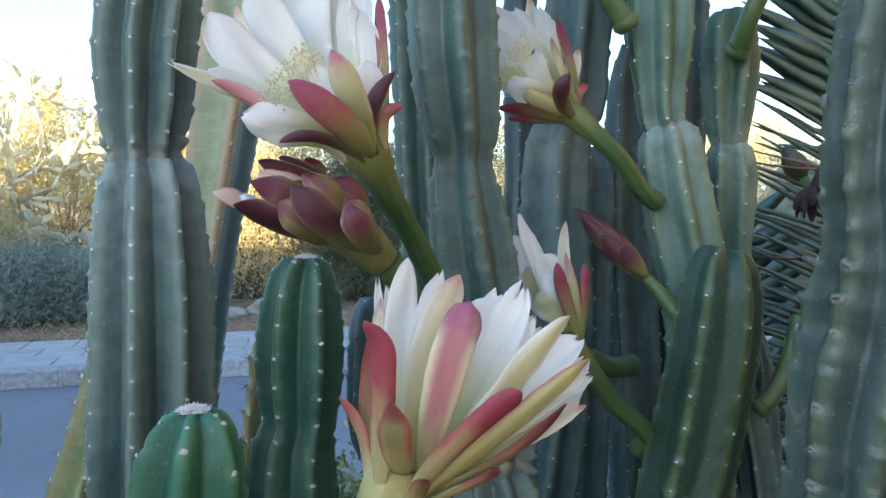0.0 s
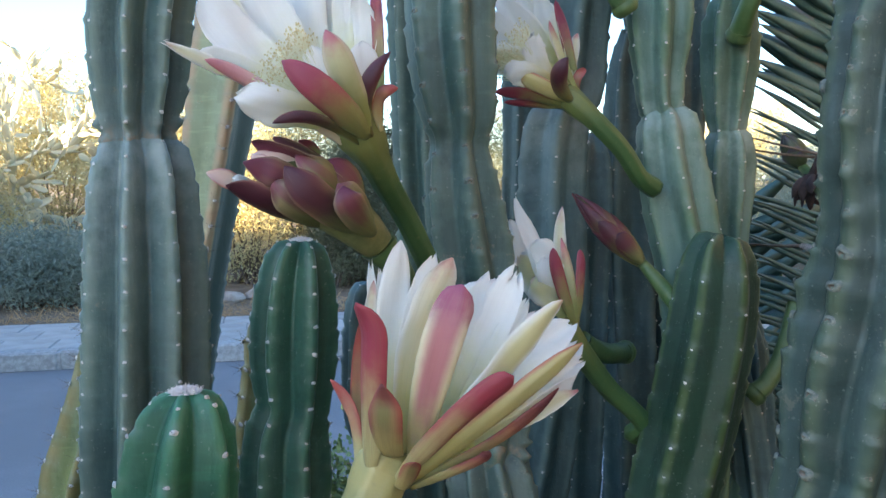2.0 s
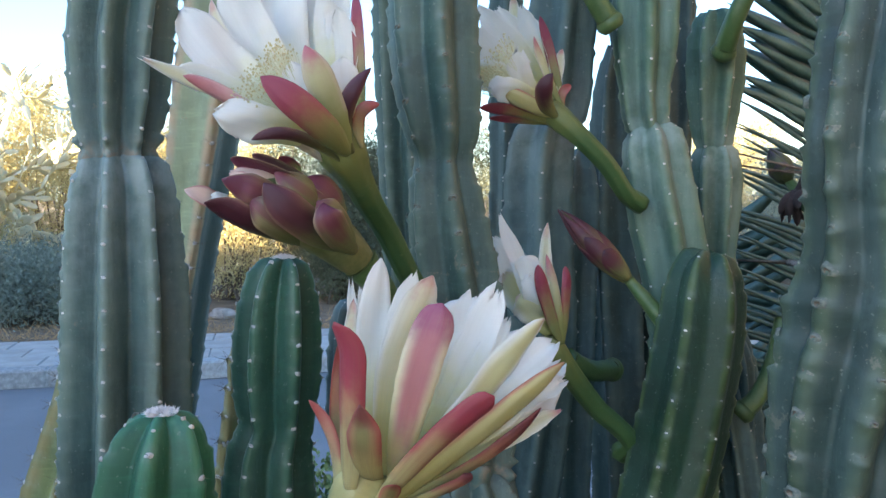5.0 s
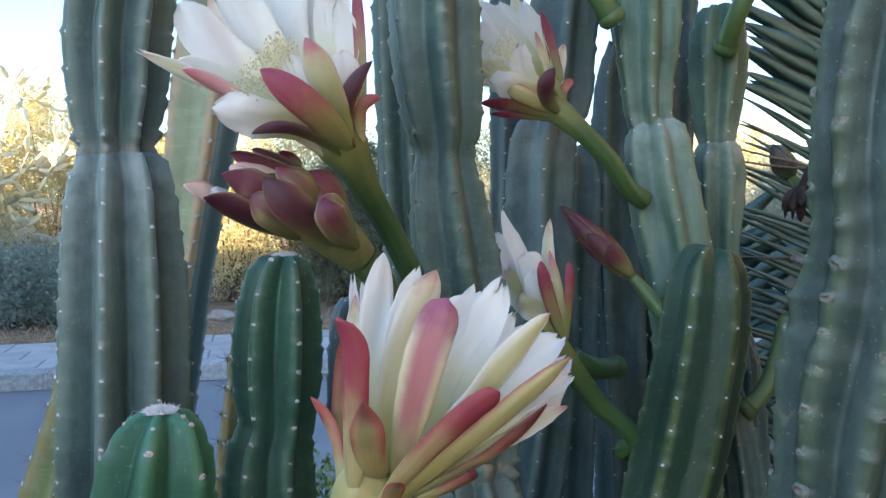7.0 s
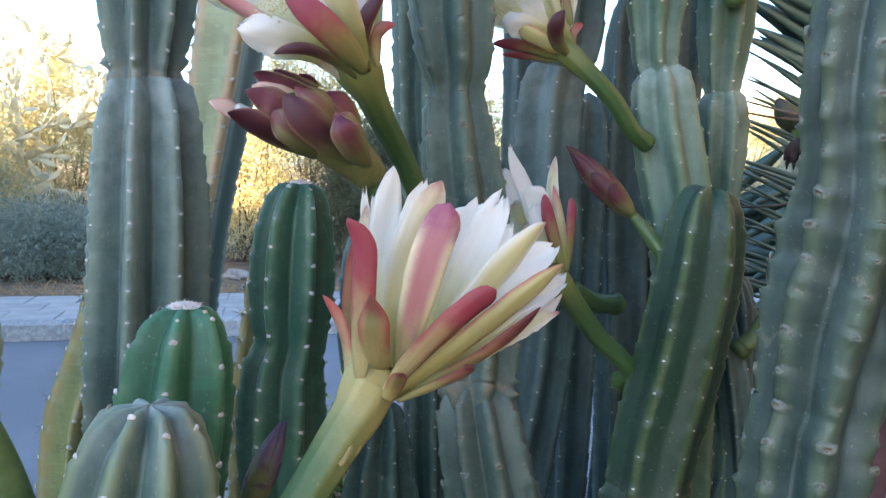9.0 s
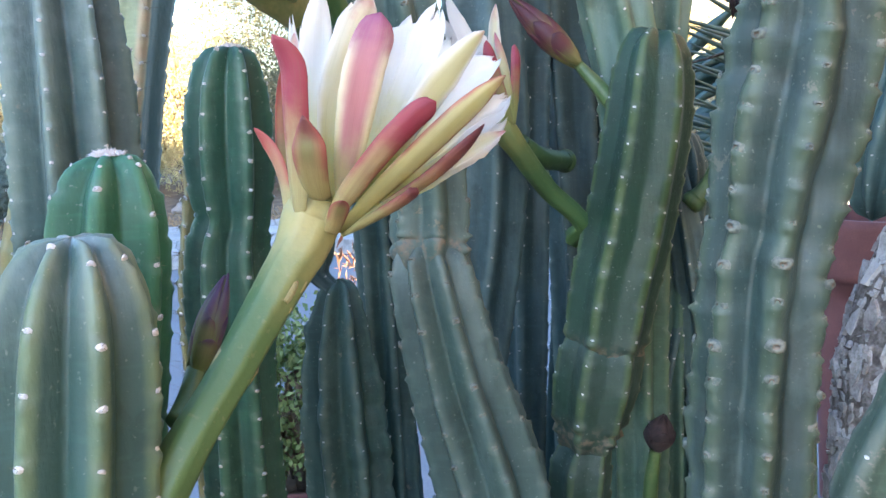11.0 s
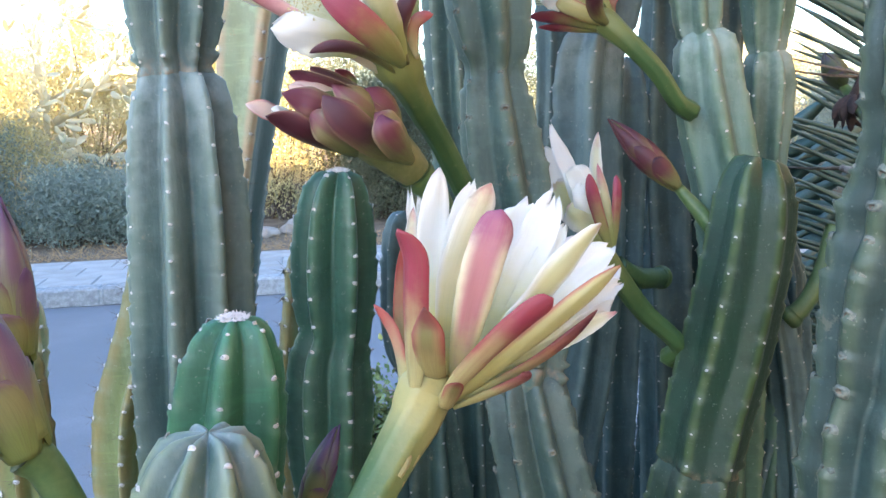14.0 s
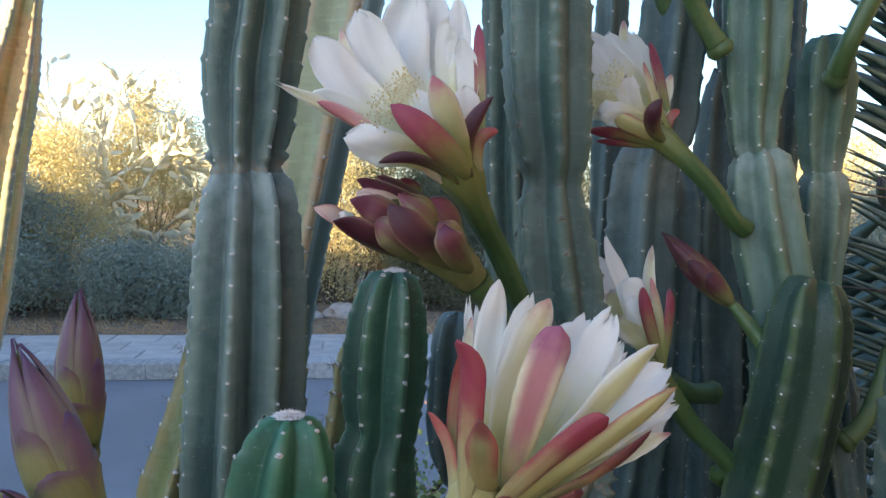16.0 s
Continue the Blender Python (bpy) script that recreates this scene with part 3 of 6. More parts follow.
            bend = Vector((rng.gauss(0, 1), rng.gauss(0, 1), 0)) * 0.0012
            k = len(verts)
            verts += [root + o, root - o, root + d * size * 0.6 + bend * 0.4 - o, root + d * size * 0.6 + bend * 0.4 + o, root + d * size + bend]
            faces += [(k, k + 1, k + 2, k + 3), (k + 3, k + 2, k + 4)]
        link_mesh("wool_tuft", verts, faces, M_FUZZ, top, "white woolly tip", kind="stuff")
    return top


def tube_mesh(name, points, radii, material, parent, label="", ridges=0, sides=16):
    line = spline([tuple(p) + (r,) for p, r in zip(points, radii)], 0.004)
    tang, ex, ey = frames_of(line)
    ex2 = np.cross(tang, ey)
    phi = np.arange(sides) * 2 * np.pi / sides
    lump = np.array([[noise.noise((line[i, 2] * 40, line[i, 0] * 40, j * 0.7)) for j in range(sides)] for i in range(len(line))])
    rad = line[:, 3:4] * (1 + 0.05 * np.cos(ridges * phi)[None, :] * (ridges > 0) + 0.04 * lump)
    pos = line[:, None, :3] + rad[:, :, None] * (np.cos(phi)[None, :, None] * ex2[:, None, :] + np.sin(phi)[None, :, None] * ey[:, None, :])
    faces = ring_faces(len(line), sides)
    faces += [tuple(range(sides)), tuple(range((len(line) - 1) * sides, len(line) * sides))]
    ob = link_mesh(name, pos.reshape(-1, 3), faces, material, parent, label)
    along = ob.data.attributes.new("along", "FLOAT", "POINT")
    along.data.foreach_set("value", np.repeat(np.linspace(0, 1, len(line)), sides).astype(np.float32))
    return ob


def petal(name, root, tip_at, width, bow, normal, material, parent, label="", thick=0.0009, seed=0, cup=0.35, blunt=0.5):
    """A cupped, ruffled blade from root to tip; normal points to its outer side."""
    rng = random.Random(seed)
    root, tip_at = Vector(root), Vector(tip_at)
    size = (tip_at - root).length
    tangent = (tip_at - root).normalized()
    normal = (normal - tangent * normal.dot(tangent)).normalized()
    ctrl = (root + tip_at) / 2 + normal * bow * size
    nu, nv = 20, 10
    grid = []
    phase = rng.uniform(0, 6.28)
    ruffle = rng.uniform(0.5, 1.0) * (0.10 if thick < 0.0015 else 0.02)
    for i in range(nu + 1):
        u = i / nu
        c = root * (1 - u)**2 + ctrl * 2 * u * (1 - u) + tip_at * u * u
        tg = ((ctrl - root) * (1 - u) + (tip_at - ctrl) * u).normalized()
        nn = (normal - tg * normal.dot(tg)).normalized()
        side = tg.cross(nn)
        w = width * 0.5 * ((0.68 + 0.32 * math.sin(min(u / 0.72, 1) * math.pi / 2)**1.2) if thick < 0.0015 else (0.6 + 0.4 * math.sin(min(u / 0.72, 1) * math.pi / 2)**1.2))
        if u > 0.72:
            q = (u - 0.72) / 0.28
            w *= max(0.03, (1 - q**1.5)**(blunt + 0.2))
        row = []
        for j in range(nv + 1):
            v = j / nv * 2 - 1
            wav = ruffle * w * math.sin(3.4 * v + 9 * u + phase) * u + ruffle * w * 0.5 * math.sin(17 * u + phase + 2 * v) * v * v
            edge = 1 + (0.42 if thick < 0.0015 else 0.05) * noise.noise((u * 24, v * 0.7 + phase, seed * 0.37)) * abs(v)**3 * u
            frill = tg * size * 0.04 * noise.noise((v * 3.1 + phase, seed * 0.7, 0.0)) * u**7 if thick < 0.0015 else Vector()
            row.append(c + side * v * w * edge - nn * (cup * w * v * v - wav) + frill)
        grid.append((row, nn))
    verts, faces, uvs = [], [], []
    for sign in (1, -1):
        for i, (row, nn) in enumerate(grid):
            for j, p in enumerate(row):
                rim = 0.25 + 0.75 * (1 - abs(j / nv * 2 - 1)**2) * (1 - (i / nu)**6)
                verts.append(p + nn * thick * 0.5 * sign * rim)
                uvs.append((i / nu, j / nv))
    m = (nu + 1) * (nv + 1)
    idx = lambda i, j: i * (nv + 1) + j
    for i in range(nu):
        for j in range(nv):
            f = (idx(i, j), idx(i, j + 1), idx(i + 1, j + 1), idx(i + 1, j))
            faces += [f, tuple(m + q for q in reversed(f))]
    rim = [idx(i, 0) for i in range(nu + 1)] + [idx(nu, j) for j in range(1, nv + 1)] + [idx(i, nv) for i in range(nu - 1, -1, -1)] + [idx(0, j) for j in range(nv - 1, 0, -1)]
    for a, b in zip(rim, rim[1:] + rim[:1]):
        faces.append((a, b, b + m, a + m))
    ob = link_mesh(name, verts, faces, material, parent, label)
    layer = ob.data.uv_layers.new(name="UVMap")
    for loop in ob.data.loops:
        layer.data[loop.index].uv = uvs[loop.vertex_index]
    return ob


PART_LABEL = {"sepal": "fleshy red sepal", "edge": "yellow-green sepal with a red margin", "brown": "brown drying sepal",
              "bract": "olive bract with a red rim", "stripe": "cream petal with a pink midrib", "blush": "pink-tipped petal", "cream": "cream petal",
              "purple": "dark purple sepal", "spear": "cream sepal with a pink tip", "lime": "yellow-green bud scale", "olive": "olive sepal with a rose tip", "rose": "rose and cream sepal", "pale": "pale pink petal", "violet": "violet sepal", "red": "dark red sepal", "coral": "coral red sepal", "crimson": "narrow crimson sepal", "maroon": "dark maroon sepal", "blushdark": "rose-backed petal"}


CUPS = {}
FLESHY = ("sepal", "edge", "brown", "coral", "crimson", "maroon", "bract", "rose", "purple", "lime", "olive", "spear", "blushdark")


def blossom(label, base, ring, axis, name="cactus_flower", category="flower", group="cactus flowers"):
    top = thing(name, base, label, category, group)
    CUPS[top.name] = (Vector(axis).normalized(), ring, ring * 1.55, ring * 2.1)
    return top


def blade(top, root, mid, tip_at, width, sort, ragged=0.0, point=0.0, hook=0.0, round=False, blunt=False, bend=0.0):
    """A petal or sepal through root, mid and tip; hook curls its end outward, ragged frays it."""
    axis = CUPS[top.name][0]
    base, root, mid, tip_at = Vector(top.location), Vector(root), Vector(mid), Vector(tip_at)
    fleshy = sort in FLESHY
    seed = int(abs(tip_at.x * 7919 + tip_at.z * 6007 + mid.y * 3001) * 10)
    rng = random.Random(seed)
    rel = mid - base
    radial = rel - axis * rel.dot(axis)
    radial = radial.normalized() if radial.length > 1e-4 else axis.orthogonal()
    facing = radial + Vector((0, 0.9 if radial.y > 0 else -0.9, 0))
    if fleshy and sort != "bract" and top.name.startswith("cactus_flower"):
        rel = root - base
        spread = rel - axis * rel.dot(axis)
        root = (base + spread.normalized() * CUPS[top.name][1] * 0.88).lerp(root, 0.35) - axis * CUPS[top.name][1] * 0.45
    ctrl = 2 * mid - (root + tip_at) / 2
    size = (tip_at - root).length
    nu, nv = 24, 12 if ragged else 8
    thick = 0.0020 if fleshy else 0.0010
    cup = 0.34 if fleshy else 0.22
    phase = rng.uniform(0, 6.28)
    ruffle = 0.03 if fleshy else rng.uniform(0.10, 0.2)
    start = 0.86 if blunt else 0.80 if round else 0.62 if point else 0.70
    grid = []
    for i in range(nu + 1):
        u = i / nu
        c = root * (1 - u)**2 + ctrl * 2 * u * (1 - u) + tip_at * u * u
        tg = ((ctrl - root) * (1 - u) + (tip_at - ctrl) * u).normalized()
        nn = (facing - tg * facing.dot(tg)).normalized()
        side = tg.cross(nn)
        if u > 0.74:
            q = (u - 0.74) / 0.26
            c = c + nn * hook * width * q * q + Vector((bend * q * q, 0, 0))
        rise = math.sin(min(u / 0.66, 1) * math.pi / 2)
        w = width * 0.5 * (0.80 + 0.20 * rise if fleshy else 0.46 + 0.54 * rise)
        if fleshy and sort != "bract":
            w *= 0.42 + 0.58 * math.sin(min(u / 0.30, 1) * math.pi / 2)
        if u > start:
            q = (u - start) / (1 - start)
            w *= max(0.05 + 0.22 * min(ragged, 1.0), (1 - q**(2.4 - point))**(0.5 + 0.45 * point))
        row = []
        for j in range(nv + 1):
            v = j / nv * 2 - 1
            wav = ruffle * w * (math.sin(3.4 * v + 7 * u + phase) * u + 0.6 * math.sin(15 * u + phase + 2 * v) * v * v)
            edge = 1 + (0.04 if fleshy else 0.10 + 0.16 * ragged) * noise.noise((u * 16, v * 0.7 + phase, seed * 0.37)) * abs(v)**3 * u
            fray = size * 0.075 * ragged * u**9 * (noise.noise((v * 2.6 + phase, seed * 0.7, 0.0)) + 0.8 * noise.noise((v * 6.5, seed * 0.3, 4.0)))
            crease = 0.10 * w * math.exp(-(v / 0.16)**2) * (1 - u * 0.6)
            row.append(c + side * v * w * edge - nn * (cup * w * v * v - wav + crease) + tg * fray)
        grid.append((row, nn))
    verts, faces, uvs = [], [], []
    for sign in (1, -1):
        for i, (row, nn) in enumerate(grid):
            for j, p in enumerate(row):
                rim = 0.18 + 0.82 * (1 - abs(j / nv * 2 - 1)**1.3) * (1 - (i / nu)**4)
                verts.append(p + nn * thick * 0.5 * sign * rim)
                uvs.append((i / nu, j / nv))
    m = (nu + 1) * (nv + 1)
    at = lambda i, j: i * (nv + 1) + j
    for i in range(nu):
        for j in range(nv):
            f = (at(i, j), at(i, j + 1), at(i + 1, j + 1), at(i + 1, j))
            faces += [f, tuple(m + q for q in reversed(f))]
    rim = [at(i, 0) for i in range(nu + 1)] + [at(nu, j) for j in range(1, nv + 1)] + [at(i, nv) for i in range(nu - 1, -1, -1)] + [at(0, j) for j in range(nv - 1, 0, -1)]
    for a, b in zip(rim, rim[1:] + rim[:1]):
        faces.append((a, b, b + m, a + m))
    ob = link_mesh("sepal" if fleshy else "petal", verts, faces, PETALS[sort], top, PART_LABEL.get(sort, ""))
    layer = ob.data.uv_layers.new(name="UVMap")
    for loop in ob.data.loops:
        layer.data[loop.index].uv = uvs[loop.vertex_index]
    return ob


def stalk_of(top, points, radii):
    """The flower's cup and tube in one, from the rim down to the rib."""
    axis, ring, rim, cup_len = CUPS[top.name]
    base = Vector(top.location)
    head = [tuple(base + axis * cup_len * 0.3), tuple(base + axis * cup_len * 0.15), tuple(base)]
    sort = M_TUBE if top["label"].startswith("open") else M_NECK
    tube_mesh("flower_tube", head + list(points[1:]), [ring * 0.55, ring * 0.80, ring * 0.90] + list(radii[1:]), sort, top, "yellow-green flower tube", 7, 28)
    if sort is not M_TUBE:
        return
    line = spline([tuple(base) + (ring,)] + [tuple(p) + (r,) for p, r in zip(points[1:], radii[1:])], 0.004)
    tang, ex, ey = frames_of(line)
    rng = random.Random(top.name)
    for i in range(9):
        k = int((len(line) - 8) * 0.6 * rng.random()**1.6) + 2
        q = rng.uniform(-2.2, 2.2)
        out = Vector(math.sin(q) * ex[k] - math.cos(q) * ey[k])
        at = Vector(line[k, :3]) + out * line[k, 3] * 0.99
        size = rng.uniform(0.008, 0.013)
        petal("scale", at + Vector(tang[k]) * size * 0.3, at - Vector(tang[k]) * size * 0.7 + out * 0.0006, size * 0.6, 0.02, out, PETALS["scale"], top, "small tube scale", 0.0008, i + 70, 0.35, 0.5)


def bare_stalk(label, points, radii):
    top = thing("flower_stalk", points[-1], label, "stalk", "bare flower stalks")
    tube_mesh("stalk", points, radii, M_DARKSTALK if "dark" in label else M_STALK, top, "", 5, 16)
    end = Vector(points[-1])
    d = (end - Vector(points[-2])).normalized()
    tube_mesh("knob", [end - d * 0.006, end + d * 0.002, end + d * 0.009], [radii[-1] * 1.02, radii[-1] * 1.22, radii[-1] * 0.9], M_DARKSTALK, top, "swollen joint")


def bud(label, tip_at, base, stalk, radius, tint):
    """A closed bud: overlapping sepals laid on a spindle from base to tip."""
    top = thing("cactus_bud", stalk[-1], label, "flower bud", "cactus flower buds")
    tip_at, base = Vector(tip_at), Vector(base)
    axis = tip_at - base
    size = axis.length
    axis.normalize()
    ex = axis.orthogonal().normalized()
    ey = axis.cross(ex)
    rng = random.Random(label)

    def girth(a):
        a = min(max(a, 0), 1)
        if tint == "violet":
            return radius * (0.70 + 0.30 * math.sin(min(a / 0.42, 1) * math.pi / 2)) * (1 if a < 0.42 else max(0.02, math.cos((a - 0.42) / 0.58 * math.pi / 2))**0.8)
        return radius * (0.42 + 0.58 * math.sin(min(a / 0.42, 1) * math.pi / 2)) * (1 if a < 0.42 else max(0.02, math.cos((a - 0.42) / 0.58 * math.pi / 2))**0.8)

    core = [tuple(base + axis * size * a * 0.96) + (girth(a) * 0.9,) for a in np.linspace(0, 1, 9)]
    ob = tube_mesh("bud_core", [c[:3] for c in core], [c[3] for c in core], M_BLACK if tint == "black" else M_BUDCORE, top)
    sorts = {"red": ["red"], "dull": ["dim"], "violet": ["lime", "violet", "lime", "violet", "violet", "lime", "violet", "violet", "violet", "violet", "violet", "violet"], "black": ["black"]}[tint]
    rows = [(0.0, 0.38, 3), (0.06, 0.62, 4), (0.16, 1.0, 5)]
    k = 0
    for layer_i, (a0, a1, count) in enumerate(rows):
        for i in range(count):
            ang = 2 * math.pi * (i + 0.5 * layer_i + rng.uniform(-0.12, 0.12)) / count
            lift = 1.10 - 0.035 * layer_i
            sort = sorts[k % len(sorts)]
            k += 1
            nu, nv, verts, uvs = 14, 6, [], []
            a_end = min(a1 + rng.uniform(-0.05, 0.04), 1.02)
            for side in (1, -1):
                for iu in range(nu + 1):
                    u = iu / nu
                    a = a0 + (a_end - a0) * u
                    r = girth(a) * lift + 0.03 * radius * u**3
                    half = (math.pi / count) * 1.25 * (0.55 + 0.45 * math.sin(min(u / 0.5, 1) * math.pi / 2)) * (1 if u < 0.5 else max(0.02, 1 - ((u - 0.5) / 0.5)**2.0)**0.6)
                    for jv in range(nv + 1):
                        v = jv / nv * 2 - 1
                        q = ang + v * half
                        rr = r - 0.05 * radius * v * v + side * 0.0009 * (1 - v * v * 0.7)
                        verts.append(base + axis * size * a + (ex * math.cos(q) + ey * math.sin(q)) * rr)
                        uvs.append((u, jv / nv))
            m = (nu + 1) * (nv + 1)
            faces = []
            idx = lambda p, q: p * (nv + 1) + q
            for p in range(nu):
                for q in range(nv):
                    f = (idx(p, q), idx(p, q + 1), idx(p + 1, q + 1), idx(p + 1, q))
                    faces += [f, tuple(m + z for z in reversed(f))]
            rim = [idx(p, 0) for p in range(nu + 1)] + [idx(nu, q) for q in range(1, nv + 1)] + [idx(p, nv) for p in range(nu - 1, -1, -1)] + [idx(0, q) for q in range(nv - 1, 0, -1)]
            faces += [(p, q, q + m, p + m) for p, q in zip(rim, rim[1:] + rim[:1])]
            ob = link_mesh("sepal", verts, faces, M_BLACK if tint == "black" else PETALS[sort], top, PART_LABEL.get(sort, ""))
            layer = ob.data.uv_layers.new(name="UVMap")
            for loop in ob.data.loops:
                layer.data[loop.index].uv = uvs[loop.vertex_index]
    n = len(stalk)
    tube_mesh("stalk", stalk, [girth(0) * 1.0] + [0.0105 if radius > 0.017 else 0.0085] * (n - 1), M_STALK, top)
    return top


# ---- street and ground ----
ROAD = pose(-2.66, 6.02, 0, 0, 0, 16.0)


def box_verts(x0, x1, y0, y1, z0, z1):
    v = [(x, y, z) for z in (z0, z1) for x, y in ((x0, y0), (x1, y0), (x1, y1), (x0, y1))]
    f = [(3, 2, 1, 0), (4, 5, 6, 7), (0, 1, 5, 4), (1, 2, 6, 5), (2, 3, 7, 6), (3, 0, 4, 7)]
    return v, f


def slab(name, x0, x1, y0, y1, z0, z1, material, m=ROAD, bevel=0.0, kind="structure", label="", category=""):
    bm = bmesh.new()
    v, f = box_verts(x0, x1, y0, y1, z0, z1)
    vs = [bm.verts.new(p) for p in v]
    for q in f:
        bm.faces.new([vs[i] for i in q])
    if bevel:
        bmesh.ops.bevel(bm, geom=bm.edges[:], offset=bevel, segments=2, affect="EDGES")
    me = bpy.data.meshes.new(name)
    bm.to_mesh(me)
    bm.free()
    me.materials.append(material)
    ob = new(name, me)
    ob.matrix_basis = m
    return tagged(ob, label, category, kind=kind)


def ground_sheet():
    n = 40
    xs = np.sinh(np.linspace(-6.5, 6.5, n)) * 0.6
    verts = [(x, y, -0.02) for y in xs for x in xs]
    faces = [(i * n + j, i * n + j + 1, (i + 1) * n + j + 1, (i + 1) * n + j) for i in range(n - 1) for j in range(n - 1)]
    tagged(link_mesh("ground", verts, faces, M_SOIL), "dry brown soil of the garden bed", "ground", kind="structure")


ground_sheet()
slab("road", -60, 60, -4.6, 0, -0.1, 0.0, M_ASPHALT, label="worn blue-grey asphalt street in shade", category="road")
pavement = slab("pavement", -60, 60, 0.17, 1.31, -0.1, 0.118, M_KERB, label="pale concrete slab pavement with open joints", category="pavement")
slab("verge", -60, 60, 1.31, 60, -0.1, 0.125, M_SOIL, label="dry verge with straw and bare soil", category="verge")
kerb = slab("kerb", -60, 60, 0.012, 0.16, -0.1, 0.118, M_KERB, label="rough pale concrete kerb", category="kerb")


def pieces(parent, name, sx, sy, sz, rows, material, bevel, jitter):
    bm = bmesh.new()
    v, f = box_verts(-sx / 2, sx / 2, -sy / 2, sy / 2, -sz, 0)
    vs = [bm.verts.new(p) for p in v]
    for q in f:
        bm.faces.new([vs[i] for i in q])
    bmesh.ops.bevel(bm, geom=bm.edges[:], offset=bevel, segments=1, affect="EDGES")
    me = bpy.data.meshes.new(name)
    bm.to_mesh(me)
    bm.free()
    me.materials.append(material)
    rng = random.Random(name)
    for x, y, z in rows:
        ob = new(name, me)
        ob.parent = parent
        ob.matrix_basis = pose(x, y, z + rng.uniform(-1, 1) * jitter, rng.uniform(-1, 1) * jitter * 60, rng.uniform(-1, 1) * jitter * 60, rng.uniform(-1, 1) * jitter * 80)


# ---- far planting ----
def leaves_mesh(name, centres, per, spread, leaf, material, parent, label, seed, upright=0.3, fat=0.16):
    rng = np.random.default_rng(seed)
    c = np.repeat(np.array(centres), per, axis=0)
    n = len(c)
    p = c + rng.normal(0, 1, (n, 3)) * np.array(spread)
    d = rng.normal(0, 1, (n, 3))
    d[:, 2] += upright * 2
    d /= np.linalg.norm(d, axis=1)[:, None]
    s = np.cross(d, rng.normal(0, 1, (n, 3)))
    s /= np.linalg.norm(s, axis=1)[:, None]
    up = np.cross(d, s)
    size = leaf * rng.uniform(0.6, 1.3, (n, 1))
    v = np.stack([p, p + d * size * 0.5 + s * size * fat + up * size * 0.06, p + d * size, p + d * size * 0.5 - s * size * fat + up * size * 0.06], 1).reshape(-1, 3)
    k = np.arange(n)[:, None] * 4
    faces = np.concatenate([k + np.array([[0, 1, 2]]), k + np.array([[0, 2, 3]])]).tolist()
    return link_mesh(name, v.tolist(), faces, material, parent, label, smooth=False)


def shrub(label, at, rx, ry, h, clumps, per, leaf, material, seed, name="shrub", spread=0.10, bare=0.0, fat=0.16, twigs=9):
    top = thing(name, at, label, "shrub", "roadside shrubs")
    rng = random.Random(seed)
    centres, verts, faces = [], [], []
    for i in range(clumps):
        q, w, e = rng.uniform(0, 6.28), rng.random()**0.45, rng.uniform(bare, 1.0)
        k = math.sin(min(1, (e + 0.25)) * math.pi * 0.80)**0.6 * (0.75 + 0.4 * noise.noise((math.cos(q) * 1.7 + seed, math.sin(q) * 1.7, e * 3)))
        centres.append((at[0] + rx * k * w * math.cos(q), at[1] + ry * k * w * math.sin(q), at[2] + 0.08 + (h - 0.12) * e * (0.85 + 0.25 * noise.noise((q, seed * 1.3, 2.0)))))
    for i in range(0, clumps, twigs):
        c = Vector(centres[i])
        root = Vector((at[0] + rng.gauss(0, 0.12), at[1] + rng.gauss(0, 0.12), at[2] - 0.03))
        mid = root.lerp(c, 0.5) + Vector((0, 0, 0.12))
        k = len(verts)
        for pnt, r in ((root, 0.018), (mid, 0.010), (c, 0.003)):
            verts += [pnt + Vector((r, 0, 0)), pnt + Vector((-r / 2, r * 0.87, 0)), pnt + Vector((-r / 2, -r * 0.87, 0))]
        for z in (0, 3):
            faces += [(k + z + j, k + z + (j + 1) % 3, k + z + 3 + (j + 1) % 3, k + z + 3 + j) for j in range(3)]
    link_mesh("branchwork", verts, faces, M_BARK, top, "thin grey-brown branches", kind="stuff")
    tagged(leaves_mesh("foliage", centres, per, (spread, spread, spread * 0.9), leaf, material, top, "", seed, 0.3, fat), kind="stuff")
    return top


def road_at(x, y, z=0.12):
    return tuple(ROAD @ Vector((x, y + 0.15, z)))


